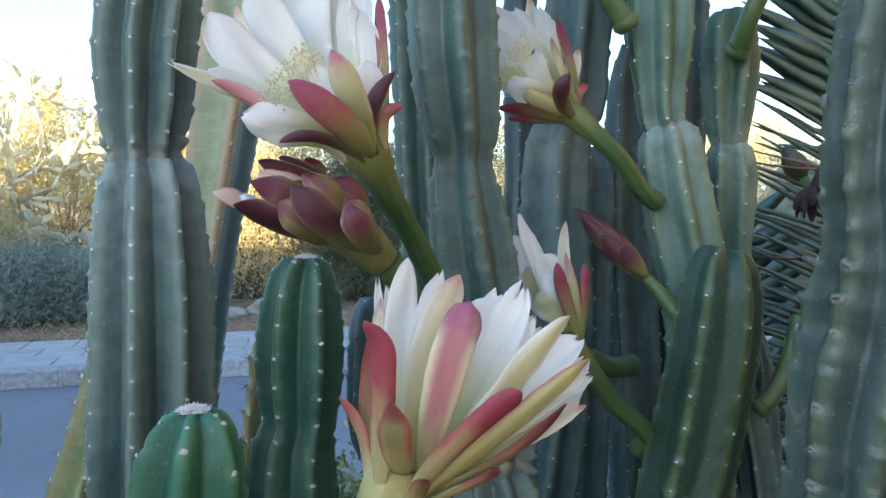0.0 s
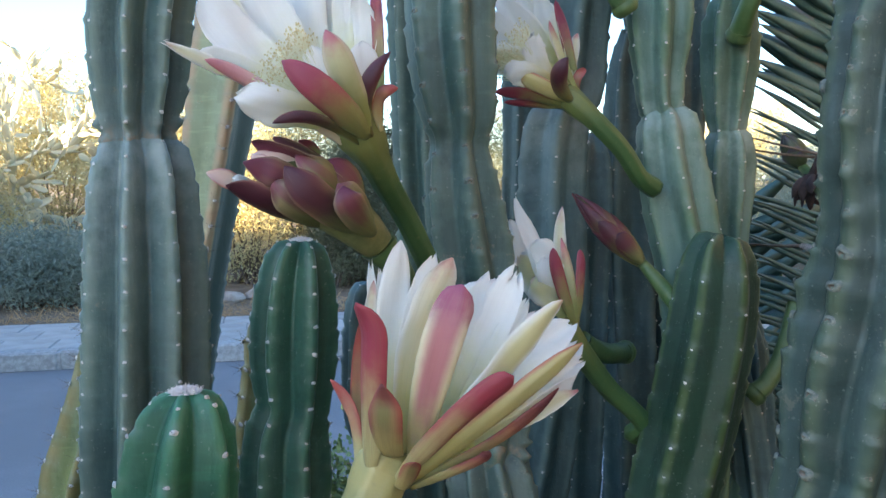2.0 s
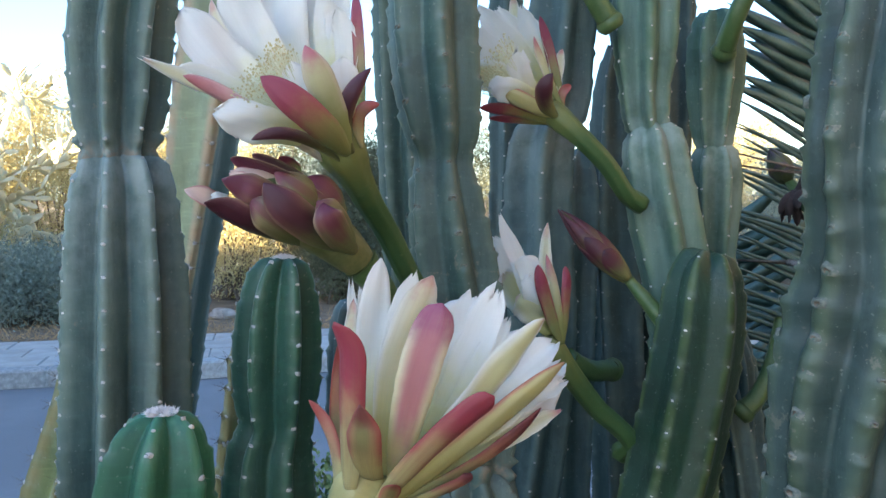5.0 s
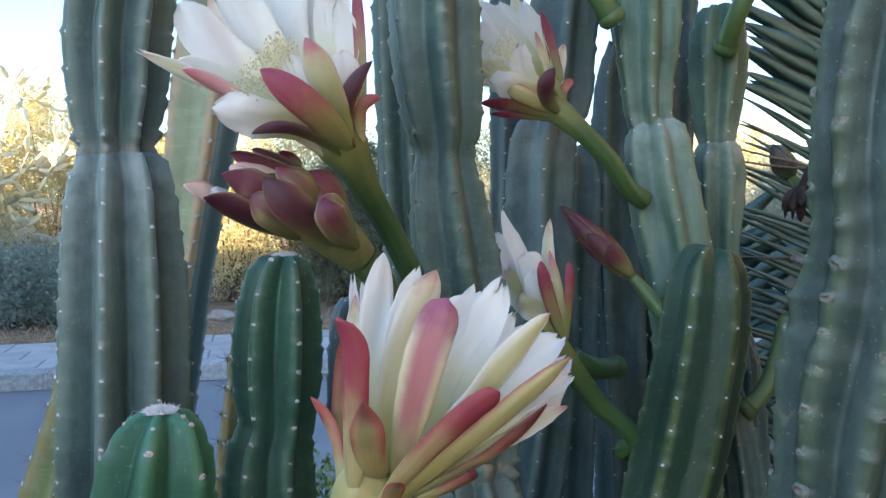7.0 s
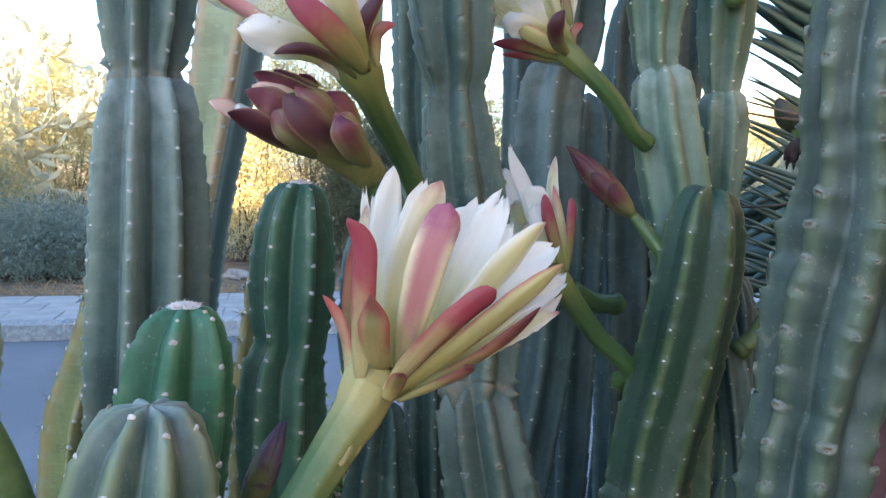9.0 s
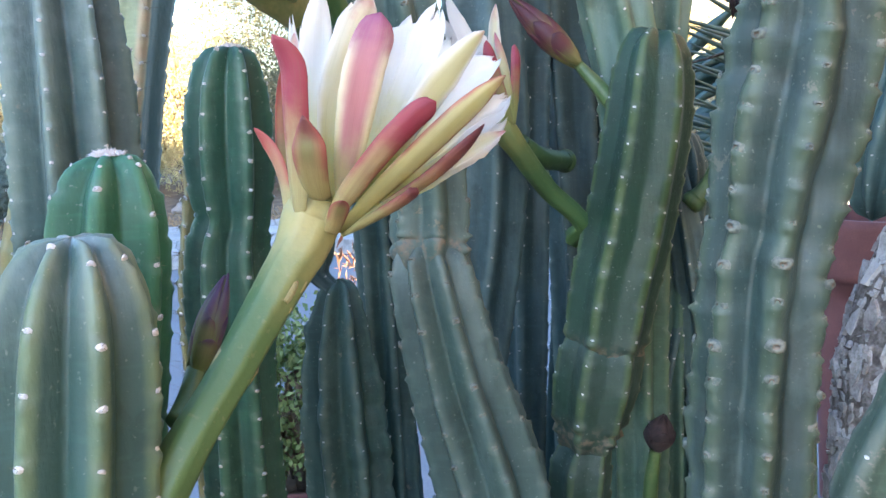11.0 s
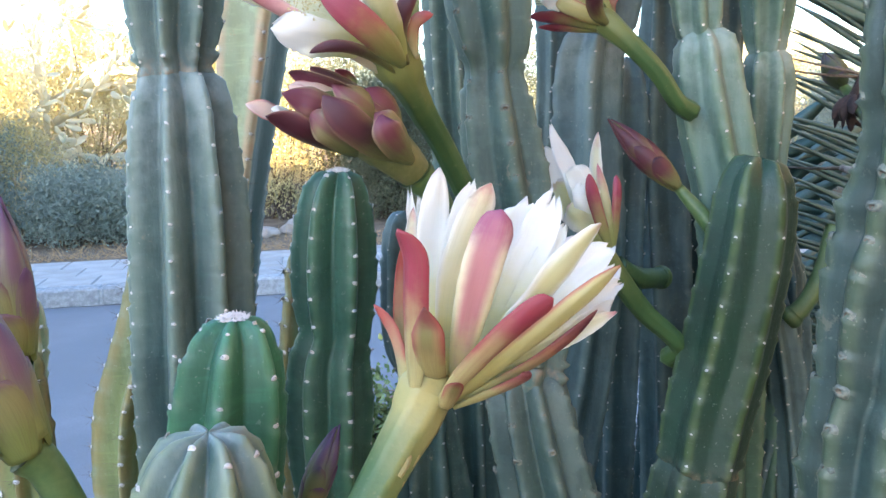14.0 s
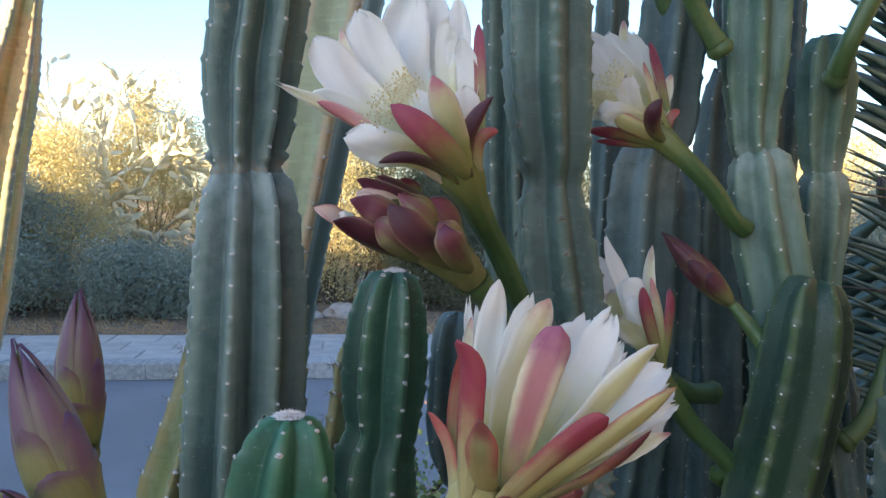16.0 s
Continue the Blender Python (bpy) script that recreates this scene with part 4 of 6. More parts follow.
for i, (x, y, rx, ry, h, mat, lab) in enumerate([
        (-2.6, 2.7, 1.2, 0.9, 1.62, M_GREYLEAF, "dense grey-green roadside shrub in shade"),
        (-1.1, 2.5, 0.9, 0.7, 0.72, M_GREYLEAF, "rounded grey-green roadside shrub"),
        (-4.6, 2.9, 1.2, 0.9, 1.22, M_GREYLEAF, "dense grey-green roadside shrub"),
        (2.6, 3.6, 1.1, 0.9, 1.7, M_GREYLEAF, "grey-green shrub further along the verge"),
        (5.2, 3.6, 1.4, 0.9, 1.7, M_GREYLEAF, "grey-green shrub further along the verge"),
        (8.2, 3.4, 1.5, 0.9, 1.9, M_GREYLEAF, "grey-green shrub further along the verge"),
        (-3.9, 5.4, 1.6, 0.9, 3.1, M_SUNLITLEAF, "tall olive shrub with sunlit top"),
        (-1.7, 5.4, 1.5, 0.9, 3.0, M_SUNLITLEAF, "tall olive shrub with sunlit top"),
        (-4.8, 3.4, 1.3, 0.6, 2.3, M_SUNLITLEAF, "olive shrub with a sunlit golden top"),
        (-2.6, 3.35, 1.4, 0.6, 2.2, M_SUNLITLEAF, "olive shrub with a sunlit golden top"),
        (0.0, 5.1, 1.3, 0.8, 2.5, M_SUNLITLEAF, "golden sunlit bush behind the verge"),
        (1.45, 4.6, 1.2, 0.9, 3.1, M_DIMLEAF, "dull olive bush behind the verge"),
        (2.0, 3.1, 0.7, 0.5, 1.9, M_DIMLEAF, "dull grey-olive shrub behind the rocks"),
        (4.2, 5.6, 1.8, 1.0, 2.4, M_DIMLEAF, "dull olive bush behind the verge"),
        (8.0, 5.6, 2.0, 1.0, 2.6, M_SUNLITLEAF, "golden sunlit bush behind the verge")]):
    shrub(lab, road_at(x, y), rx, ry, h, 300 if mat is M_SUNLITLEAF else 220, 170, 0.044, mat, i + 3, spread=0.11, bare=0.05)

shrub("half-bare brown twiggy bush with leaves tinted as sunlit", road_at(0.8, 3.75), 0.6, 0.5, 2.3, 170, 60, 0.05, M_SUNLITLEAF, 41, spread=0.12, bare=0.0, twigs=6)


def prickly_pear(label, at, h, count, seed):
    top = thing("prickly_pear", at, label, "cactus", "prickly pears")
    rng = random.Random(seed)
    bm = bmesh.new()
    bmesh.ops.create_uvsphere(bm, u_segments=10, v_segments=7, radius=1.0)
    for v in bm.verts:
        k = 0.78 + 0.22 * v.co.z
        v.co = Vector((v.co.x * 0.078 * k, v.co.y * 0.014, 0.15 + v.co.z * 0.15))
    me = bpy.data.meshes.new("pad")
    bm.to_mesh(me)
    bm.free()
    me.materials.append(M_PAD)
    me.polygons.foreach_set("use_smooth", [True] * len(me.polygons))
    open_ends = [(Matrix.Translation(at) @ pose(rng.uniform(-0.9, 0.9), rng.uniform(-0.3, 0.3), -0.03, rng.uniform(-12, 12), rng.uniform(-20, 20), rng.uniform(0, 180)), 1.25) for _ in range(14)]
    made = 0
    while open_ends and made < count:
        m, s = open_ends.pop(rng.randrange(len(open_ends) // 3, len(open_ends)))
        drift = m.translation - Vector(at)
        if Vector((drift.x, drift.y)).length > 0.95:
            continue
        ob = new("pad", me)
        ob.parent = top
        ob.matrix_parent_inverse = Matrix.Translation(-top.location)
        ob.matrix_basis = m @ Matrix.Scale(s, 4)
        made += 1
        tip_m = m @ Matrix.Translation((0, 0, 0.285 * s))
        if tip_m.translation.z - at[2] < h:
            for side in rng.sample((-1, 0, 1), rng.choice((1, 2, 2))):
                side_m = m @ Matrix.Translation((side * 0.055 * s, 0, 0.27 * s)) @ pose(0, 0, 0, rng.uniform(-25, 25), side * 32 + rng.uniform(-14, 14), rng.uniform(-70, 70))
                open_ends.append((side_m, max(0.62, s * rng.uniform(0.86, 0.98))))


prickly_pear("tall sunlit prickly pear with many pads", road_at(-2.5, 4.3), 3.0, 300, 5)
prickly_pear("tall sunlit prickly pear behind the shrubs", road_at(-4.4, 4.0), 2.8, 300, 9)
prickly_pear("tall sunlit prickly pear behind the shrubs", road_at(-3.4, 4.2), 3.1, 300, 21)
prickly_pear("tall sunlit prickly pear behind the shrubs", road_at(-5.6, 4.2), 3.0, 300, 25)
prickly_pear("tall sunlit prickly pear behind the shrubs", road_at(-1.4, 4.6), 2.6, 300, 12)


def straw():
    rng = random.Random(4)
    verts, faces = [], []
    for i in range(5200):
        x, y = rng.uniform(-7, 6), 1.18 + abs(rng.gauss(0, 0.45))
        p = Vector(road_at(x, y, 0.12))
        lean = Vector((rng.gauss(0, 1), rng.gauss(0, 1), abs(rng.gauss(0, 0.55)) + 0.12)).normalized()
        o = lean.orthogonal().normalized() * 0.004
        size = rng.uniform(0.05, 0.16)
        k = len(verts)
        verts += [p - o, p + o, p + lean * size]
        faces.append((k, k + 1, k + 2))
    tagged(link_mesh("dry_grass", verts, faces, M_STRAW, smooth=False), "dry straw-coloured grass litter on the verge", "grass", kind="stuff")


straw()


def rock(label, at, size, seed):
    bm = bmesh.new()
    bmesh.ops.create_icosphere(bm, subdivisions=3, radius=size)
    for v in bm.verts:
        v.co *= 1 + 0.35 * noise.noise(v.co / size * 1.4 + Vector((seed, 0, 0)))
        v.co.z *= 0.6
    me = bpy.data.meshes.new("rock")
    bm.to_mesh(me)
    bm.free()
    me.materials.append(M_ROCK)
    ob = new("rock", me)
    ob.location = (at[0], at[1], at[2] + size * 0.3)
    tagged(ob, label, "rock", "verge rocks")


rock("pale limestone rock on the verge", road_at(0.62, 2.15), 0.13, 2)
rock("pale limestone rock on the verge", road_at(0.95, 2.35), 0.17, 5)
rock("small pale rock on the verge", road_at(0.35, 1.95), 0.07, 8)

# unseen buildings, added so that their shade lies over the garden and the street
def house(name, label, x0, x1, y0, y1, z0, h):
    top = thing(name, ((x0 + x1) / 2, (y0 + y1) / 2, z0), label, "house", "houses round the garden")
    t = 0.3
    for nm, a, b, c, d, low, high in (("wall", x0, x1, y1 - t, y1, z0, h), ("wall", x0, x1, y0, y0 + t, z0, h), ("wall", x1 - t, x1, y0 + t, y1 - t, z0, h),
                                   ("wall", x0, x0 + t, y0 + t, y1 - t, z0, h), ("roof", x0 - t, x1 + t, y0 - t, y1 + t, h, h + 0.2)):
        ob = slab(nm, a, b, c, d, low, high, M_PLASTER, Matrix.Identity(4), 0.01, kind="part")
        ob.parent = top
        ob.matrix_parent_inverse = Matrix.Translation(-top.location)


house("house", "unseen pale plastered house added for its shade", -25, -10.5, -12, 0, -0.03, 4.5)
# added out of view: shades the near stems, lets sun onto the yellow one
slab("wall_west", -7.35, -7.0, -12.0, -4.95, -0.05, 4.65, M_PLASTER, Matrix.Identity(4), 0.01, label="tall unseen pale wall added to shade the near cacti", category="wall")
# added only to cast shade on the bushes behind the closing flower
house("roof_room", "unseen block added on the roof to shade the verge", -13.4, -10.8, -5, -0.3, 4.7, 7.0)
# added out of view to darken the right sides of the stems
slab("wall_east", 1.35, 1.6, -6, 2.1, -0.05, 3.0, M_BARK, Matrix.Identity(4), 0.01, label="unseen dark wall added to block light from the right", category="wall")


# ---- the cactus cluster: stems, flowers, buds ----
stem('tall blue-green column cactus stem with a pinched neck', M_BLUE, 8, 14, 2.6, 0.44, [
    [(-0.231, 0.775, 1.950, 0.0470), (-0.256, 0.775, 1.528, 0.0496), (-0.262, 0.775, 1.488, 0.0500), (-0.264, 0.775, 1.438, 0.0462), (-0.266, 0.775, 1.410, 0.0410), (-0.266, 0.775, 1.396, 0.0380), (-0.266, 0.775, 1.384, 0.0350), (-0.266, 0.775, 1.374, 0.0280), (-0.266, 0.775, 1.368, 0.0180)],
    [(-0.266, 0.775, 1.398, 0.0150), (-0.266, 0.775, 1.391, 0.0300), (-0.266, 0.775, 1.384, 0.0375), (-0.265, 0.775, 1.374, 0.0440), (-0.264, 0.775, 1.358, 0.0495), (-0.265, 0.775, 1.315, 0.0553), (-0.265, 0.775, 1.263, 0.0604), (-0.267, 0.775, 1.179, 0.0636), (-0.270, 0.775, 1.083, 0.0655), (-0.273, 0.775, 0.833, 0.0655), (-0.273, 0.775, -0.020, 0.0655)],
], tip=False, near=True, fuzz=False, scarred=False, lump=0)
stem('young deep green cactus stem with a woolly white tip', M_GREEN, 6, -20, 1.15, 0.46, [
    [(-0.138, 0.850, 1.291, 0.0001), (-0.138, 0.850, 1.287, 0.0169), (-0.139, 0.850, 1.279, 0.0282), (-0.142, 0.850, 1.261, 0.0380), (-0.145, 0.850, 1.230, 0.0448), (-0.148, 0.850, 1.179, 0.0473), (-0.149, 0.850, 1.142, 0.0434), (-0.149, 0.850, 1.124, 0.0394), (-0.156, 0.850, 1.095, 0.0451), (-0.159, 0.850, 1.049, 0.0493), (-0.161, 0.850, 1.001, 0.0473), (-0.160, 0.850, 0.940, 0.0428), (-0.162, 0.850, 0.840, 0.0448), (-0.163, 0.850, 0.590, 0.0448), (-0.163, 0.850, -0.020, 0.0448)],
], tip=True, near=True, fuzz=True, scarred=False, lump=0)
stem('short bright green cactus stem with a woolly tip', M_BRIGHT, 6, 9, 1.1, 0.44, [
    [(-0.149, 0.565, 1.211, 0.0001), (-0.149, 0.565, 1.208, 0.0120), (-0.149, 0.565, 1.201, 0.0247), (-0.151, 0.565, 1.185, 0.0360), (-0.154, 0.565, 1.157, 0.0431), (-0.159, 0.565, 1.119, 0.0464), (-0.165, 0.565, 1.071, 0.0461), (-0.176, 0.565, 0.980, 0.0449), (-0.182, 0.565, 0.730, 0.0449), (-0.184, 0.565, -0.020, 0.0449)],
], tip=True, near=True, fuzz=True, scarred=False, lump=0)
stem('thick pale yellow-green cactus stem tip close by', M_OLIVE, 8, -4, 1.3, 0.36, [
    [(-0.121, 0.440, 1.175, 0.0001), (-0.121, 0.440, 1.173, 0.0139), (-0.121, 0.440, 1.166, 0.0255), (-0.123, 0.440, 1.151, 0.0384), (-0.126, 0.440, 1.128, 0.0465), (-0.131, 0.440, 1.089, 0.0508), (-0.137, 0.440, 1.040, 0.0522), (-0.140, 0.440, 0.790, 0.0522), (-0.142, 0.440, -0.020, 0.0522)],
], tip=True, near=True, fuzz=False, scarred=False, lump=0)
stem('tall scarred grey-green column cactus stem of three joints', M_GREY, (6, 8), (-45, -27), 2.6, 0.40, [
    [(0.006, 0.815, 1.950, 0.0431), (0.013, 0.815, 1.528, 0.0454), (0.014, 0.815, 1.481, 0.0454), (0.018, 0.815, 1.430, 0.0421), (0.021, 0.815, 1.398, 0.0357), (0.021, 0.815, 1.381, 0.0292), (0.021, 0.815, 1.364, 0.0338), (0.024, 0.815, 1.330, 0.0400), (0.031, 0.815, 1.277, 0.0443), (0.048, 0.815, 1.154, 0.0405), (0.047, 0.812, 1.100, 0.0420), (0.046, 0.806, 1.084, 0.0385), (0.046, 0.805, 1.074, 0.0260)],
    [(0.046, 0.806, 1.100, 0.0180), (0.046, 0.805, 1.091, 0.0320), (0.047, 0.804, 1.080, 0.0405), (0.050, 0.802, 1.062, 0.0440), (0.059, 0.800, 1.014, 0.0475), (0.071, 0.800, 0.957, 0.0530), (0.087, 0.800, 0.898, 0.0581), (0.098, 0.800, 0.850, 0.0623), (0.104, 0.800, 0.600, 0.0623), (0.106, 0.800, -0.020, 0.0623)],
], tip=False, near=True, fuzz=False, scarred=True, lump=0, lower=M_GREY_SHADED)
stem('dark blue-grey column cactus stem in the cluster', M_DARK, 5, 10, 2.2, 0.40, [
    [(0.173, 1.020, 2.000, 0.0398), (0.145, 1.020, 1.566, 0.0419), (0.138, 1.020, 1.503, 0.0433), (0.131, 1.020, 1.446, 0.0440), (0.125, 1.020, 1.423, 0.0352)],
    [(0.125, 1.020, 1.433, 0.0281), (0.125, 1.020, 1.423, 0.0352), (0.119, 1.020, 1.399, 0.0406), (0.114, 1.020, 1.309, 0.0429), (0.119, 1.020, 1.204, 0.0425), (0.116, 1.020, 1.110, 0.0412), (0.108, 1.020, 1.040, 0.0405), (0.098, 1.020, 0.980, 0.0400), (0.084, 1.020, 0.890, 0.0400), (0.072, 1.020, 0.780, 0.0400), (0.062, 1.020, -0.020, 0.0400)],
], tip=False, near=False, fuzz=False, scarred=False, lump=0)
stem('pale grey-blue cactus stem at the back', M_DARK, 5, 0, 1.6, 0.40, [
    [(0.084, 1.250, 1.750, 0.0236), (0.080, 1.250, 1.468, 0.0249), (0.078, 1.250, 1.380, 0.0215), (0.074, 1.250, 1.276, 0.0207), (0.084, 1.250, 1.054, 0.0249), (0.089, 1.250, 0.804, 0.0249), (0.091, 1.250, -0.020, 0.0249)],
], tip=False, near=False, fuzz=False, scarred=False, lump=0)
stem('dark shaded cactus stem with pale rib edges', M_DARK, 5, -30, 2.2, 0.48, [
    [(0.225, 1.170, 1.536, 0.0132), (0.220, 1.170, 1.492, 0.0233), (0.220, 1.170, 1.419, 0.0334), (0.220, 1.170, 1.323, 0.0450), (0.225, 1.170, 1.175, 0.0458), (0.233, 1.170, 1.010, 0.0427), (0.237, 1.170, 0.760, 0.0427), (0.238, 1.170, -0.020, 0.0427)],
], tip=True, near=False, fuzz=False, scarred=False, lump=0)
stem('dark blue cactus stem in the depth of the cluster', M_DARK, 5, -20, 2.2, 0.40, [
    [(0.171, 1.130, 1.405, 0.0005), (0.171, 1.130, 1.398, 0.0138), (0.171, 1.130, 1.382, 0.0245), (0.171, 1.130, 1.360, 0.0306), (0.167, 1.130, 1.193, 0.0322), (0.164, 1.130, 1.112, 0.0345), (0.160, 1.130, 0.984, 0.0348), (0.157, 1.130, 0.842, 0.0315), (0.154, 1.130, 0.693, 0.0281), (0.151, 1.130, 0.443, 0.0281), (0.151, 1.130, -0.020, 0.0281)],
], tip=False, near=False, fuzz=False, scarred=False, lump=0)
stem('dark cactus stem in the depth of the cluster', M_DARK, 5, 10, 2.2, 0.40, [
    [(0.229, 1.250, 1.345, 0.0005), (0.229, 1.250, 1.338, 0.0110), (0.229, 1.250, 1.322, 0.0195), (0.229, 1.250, 1.300, 0.0244), (0.228, 1.250, 1.177, 0.0257), (0.223, 1.250, 0.954, 0.0232), (0.208, 1.250, 0.688, 0.0249), (0.199, 1.250, 0.438, 0.0249), (0.196, 1.250, -0.020, 0.0249)],
], tip=False, near=False, fuzz=False, scarred=False, lump=0)
stem('slender dark cactus stem between thicker ones', M_DARK, 5, 5, 1.8, 0.40, [
    [(0.223, 1.200, 1.700, 0.0200), (0.240, 1.200, 1.525, 0.0211), (0.260, 1.200, 1.399, 0.0259), (0.277, 1.200, 1.286, 0.0278), (0.275, 1.200, 1.134, 0.0318), (0.274, 1.200, 1.004, 0.0318), (0.274, 1.200, 0.754, 0.0318), (0.274, 1.200, -0.020, 0.0318)],
], tip=False, near=False, fuzz=False, scarred=False, lump=0)
stem('green column cactus stem with a frosted lower joint', M_FROST, 6, -3, 2.3, 0.44, [
    [(0.230, 1.000, 1.950, 0.0387), (0.233, 1.000, 1.559, 0.0408), (0.233, 1.000, 1.504, 0.0388), (0.233, 1.000, 1.457, 0.0312), (0.235, 1.000, 1.427, 0.0285), (0.237, 1.000, 1.417, 0.0235), (0.238, 1.000, 1.408, 0.0150)],
    [(0.238, 1.000, 1.430, 0.0120), (0.239, 1.000, 1.421, 0.0270), (0.242, 1.000, 1.406, 0.0375), (0.246, 1.000, 1.372, 0.0415), (0.255, 1.000, 1.321, 0.0440), (0.268, 1.000, 1.257, 0.0424), (0.277, 1.000, 1.180, 0.0414), (0.279, 1.000, 1.049, 0.0398), (0.280, 1.000, 0.799, 0.0398), (0.280, 1.000, -0.020, 0.0398)],
], tip=False, near=False, fuzz=False, scarred=False, lump=0)
stem('green cactus stem with a rounded top', M_FROST, 6, 20, 2.3, 0.44, [
    [(0.329, 1.080, 1.563, 0.0002), (0.330, 1.080, 1.557, 0.0204), (0.329, 1.080, 1.537, 0.0322), (0.329, 1.080, 1.493, 0.0369), (0.327, 1.080, 1.440, 0.0308), (0.327, 1.080, 1.407, 0.0240), (0.327, 1.080, 1.397, 0.0200), (0.327, 1.080, 1.389, 0.0130)],
    [(0.327, 1.080, 1.410, 0.0110), (0.328, 1.080, 1.401, 0.0230), (0.329, 1.080, 1.385, 0.0315), (0.329, 1.080, 1.338, 0.0335), (0.329, 1.080, 1.276, 0.0272), (0.334, 1.080, 1.131, 0.0268), (0.338, 1.080, 0.881, 0.0268), (0.339, 1.080, -0.020, 0.0268)],
], tip=True, near=False, fuzz=False, scarred=False, lump=0)
stem('grey cactus stem at the back of the cluster', M_DARK, 5, 30, 1.6, 0.40, [
    [(0.312, 1.220, 1.800, 0.0269), (0.311, 1.220, 1.603, 0.0283), (0.311, 1.220, 1.490, 0.0275), (0.310, 1.220, 1.375, 0.0243), (0.314, 1.220, 1.220, 0.0243), (0.316, 1.220, 0.970, 0.0243), (0.317, 1.220, -0.020, 0.0243)],
], tip=False, near=False, fuzz=False, scarred=False, lump=0)
stem('dark green leaning cactus stem with yellow rib edges', M_EDGE, 6, 28, 2, 0.22, [
    [(0.283, 0.905, 1.290, 0.0001), (0.282, 0.905, 1.286, 0.0171), (0.280, 0.905, 1.276, 0.0306), (0.278, 0.905, 1.252, 0.0405), (0.274, 0.905, 1.208, 0.0456), (0.262, 0.905, 1.138, 0.0480), (0.250, 0.905, 1.078, 0.0490), (0.236, 0.902, 1.020, 0.0478), (0.228, 0.900, 0.975, 0.0460), (0.225, 0.900, 0.958, 0.0425), (0.223, 0.900, 0.946, 0.0330), (0.222, 0.900, 0.940, 0.0200)],
    [(0.225, 0.900, 0.986, 0.0180), (0.225, 0.900, 0.977, 0.0340), (0.224, 0.900, 0.966, 0.0425), (0.220, 0.900, 0.938, 0.0478), (0.212, 0.900, 0.895, 0.0455), (0.207, 0.900, 0.864, 0.0380), (0.205, 0.900, 0.848, 0.0300)],
    [(0.205, 0.900, 0.858, 0.0250), (0.204, 0.900, 0.847, 0.0300), (0.200, 0.900, 0.832, 0.0345), (0.196, 0.900, 0.790, 0.0360), (0.195, 0.900, 0.540, 0.0360), (0.194, 0.900, -0.020, 0.0360)],
], tip=True, near=True, fuzz=False, scarred=False, lump=0, lower=M_EDGE)
stem('dim cactus stem in the depth of the cluster', M_DARK, 5, 15, 1.6, 0.40, [
    [(0.355, 1.080, 1.177, 0.0002), (0.356, 1.080, 1.160, 0.0143), (0.361, 1.080, 1.111, 0.0200), (0.357, 1.080, 1.047, 0.0215), (0.345, 1.080, 0.959, 0.0240), (0.324, 1.080, 0.854, 0.0268), (0.307, 1.080, 0.728, 0.0286), (0.297, 1.080, 0.478, 0.0286), (0.294, 1.080, -0.020, 0.0286)],
], tip=True, near=False, fuzz=False, scarred=False, lump=0)
stem('short dark cactus stem in the shade of taller ones', M_DARK, 5, 10, 1.8, 0.40, [
    [(0.376, 1.160, 1.171, 0.0002), (0.377, 1.160, 1.160, 0.0131), (0.380, 1.160, 1.127, 0.0227), (0.384, 1.160, 1.076, 0.0281), (0.390, 1.160, 0.987, 0.0288), (0.394, 1.160, 0.737, 0.0288), (0.395, 1.160, -0.020, 0.0288)],
], tip=True, near=False, fuzz=False, scarred=False, lump=0)
stem('dark leaning cactus stem behind the old one', M_DARK, 5, -20, 1.8, 0.48, [
    [(0.336, 1.060, 1.145, 0.0004), (0.338, 1.060, 1.131, 0.0116), (0.343, 1.060, 1.102, 0.0169), (0.356, 1.060, 1.032, 0.0246), (0.366, 1.060, 0.960, 0.0264), (0.377, 1.060, 0.857, 0.0264), (0.383, 1.060, 0.607, 0.0264), (0.385, 1.060, -0.020, 0.0264)],
], tip=True, near=False, fuzz=False, scarred=False, lump=0)
stem('thick grey old cactus stem with corky scars', M_OLD, 7, -3, 2, 0.36, [
    [(0.368, 0.662, 1.750, 0.0446), (0.348, 0.662, 1.469, 0.0470), (0.342, 0.662, 1.430, 0.0472), (0.338, 0.662, 1.391, 0.0475), (0.338, 0.664, 1.360, 0.0475), (0.341, 0.666, 1.338, 0.0470), (0.343, 0.668, 1.318, 0.0480), (0.345, 0.670, 1.300, 0.0530), (0.345, 0.674, 1.278, 0.0575), (0.340, 0.678, 1.229, 0.0610), (0.332, 0.680, 1.183, 0.0602), (0.327, 0.680, 1.141, 0.0555), (0.325, 0.680, 1.122, 0.0525), (0.320, 0.680, 1.103, 0.0527), (0.316, 0.680, 1.042, 0.0541), (0.313, 0.680, 0.966, 0.0550), (0.311, 0.680, 0.716, 0.0550), (0.311, 0.680, -0.020, 0.0550)],
], tip=False, near=True, fuzz=False, scarred=True, lump=0.0042)
# its blue-green flank is shade put into the skin colour
stem('cream and orange sunburnt cactus stem with a blue-green flank', M_ORANGE, 4, 38, 1.6, 0.42, [
    [(-0.233, 1.150, 1.950, 0.0560), (-0.272, 1.150, 1.648, 0.0560), (-0.304, 1.150, 1.503, 0.0520), (-0.326, 1.150, 1.379, 0.0470), (-0.342, 1.150, 1.292, 0.0430), (-0.362, 1.150, 1.180, 0.0420), (-0.386, 1.150, 1.018, 0.0420), (-0.404, 1.150, 0.768, 0.0420), (-0.409, 1.150, -0.020, 0.0420)],
], tip=False, near=False, fuzz=False, scarred=False, lump=0)
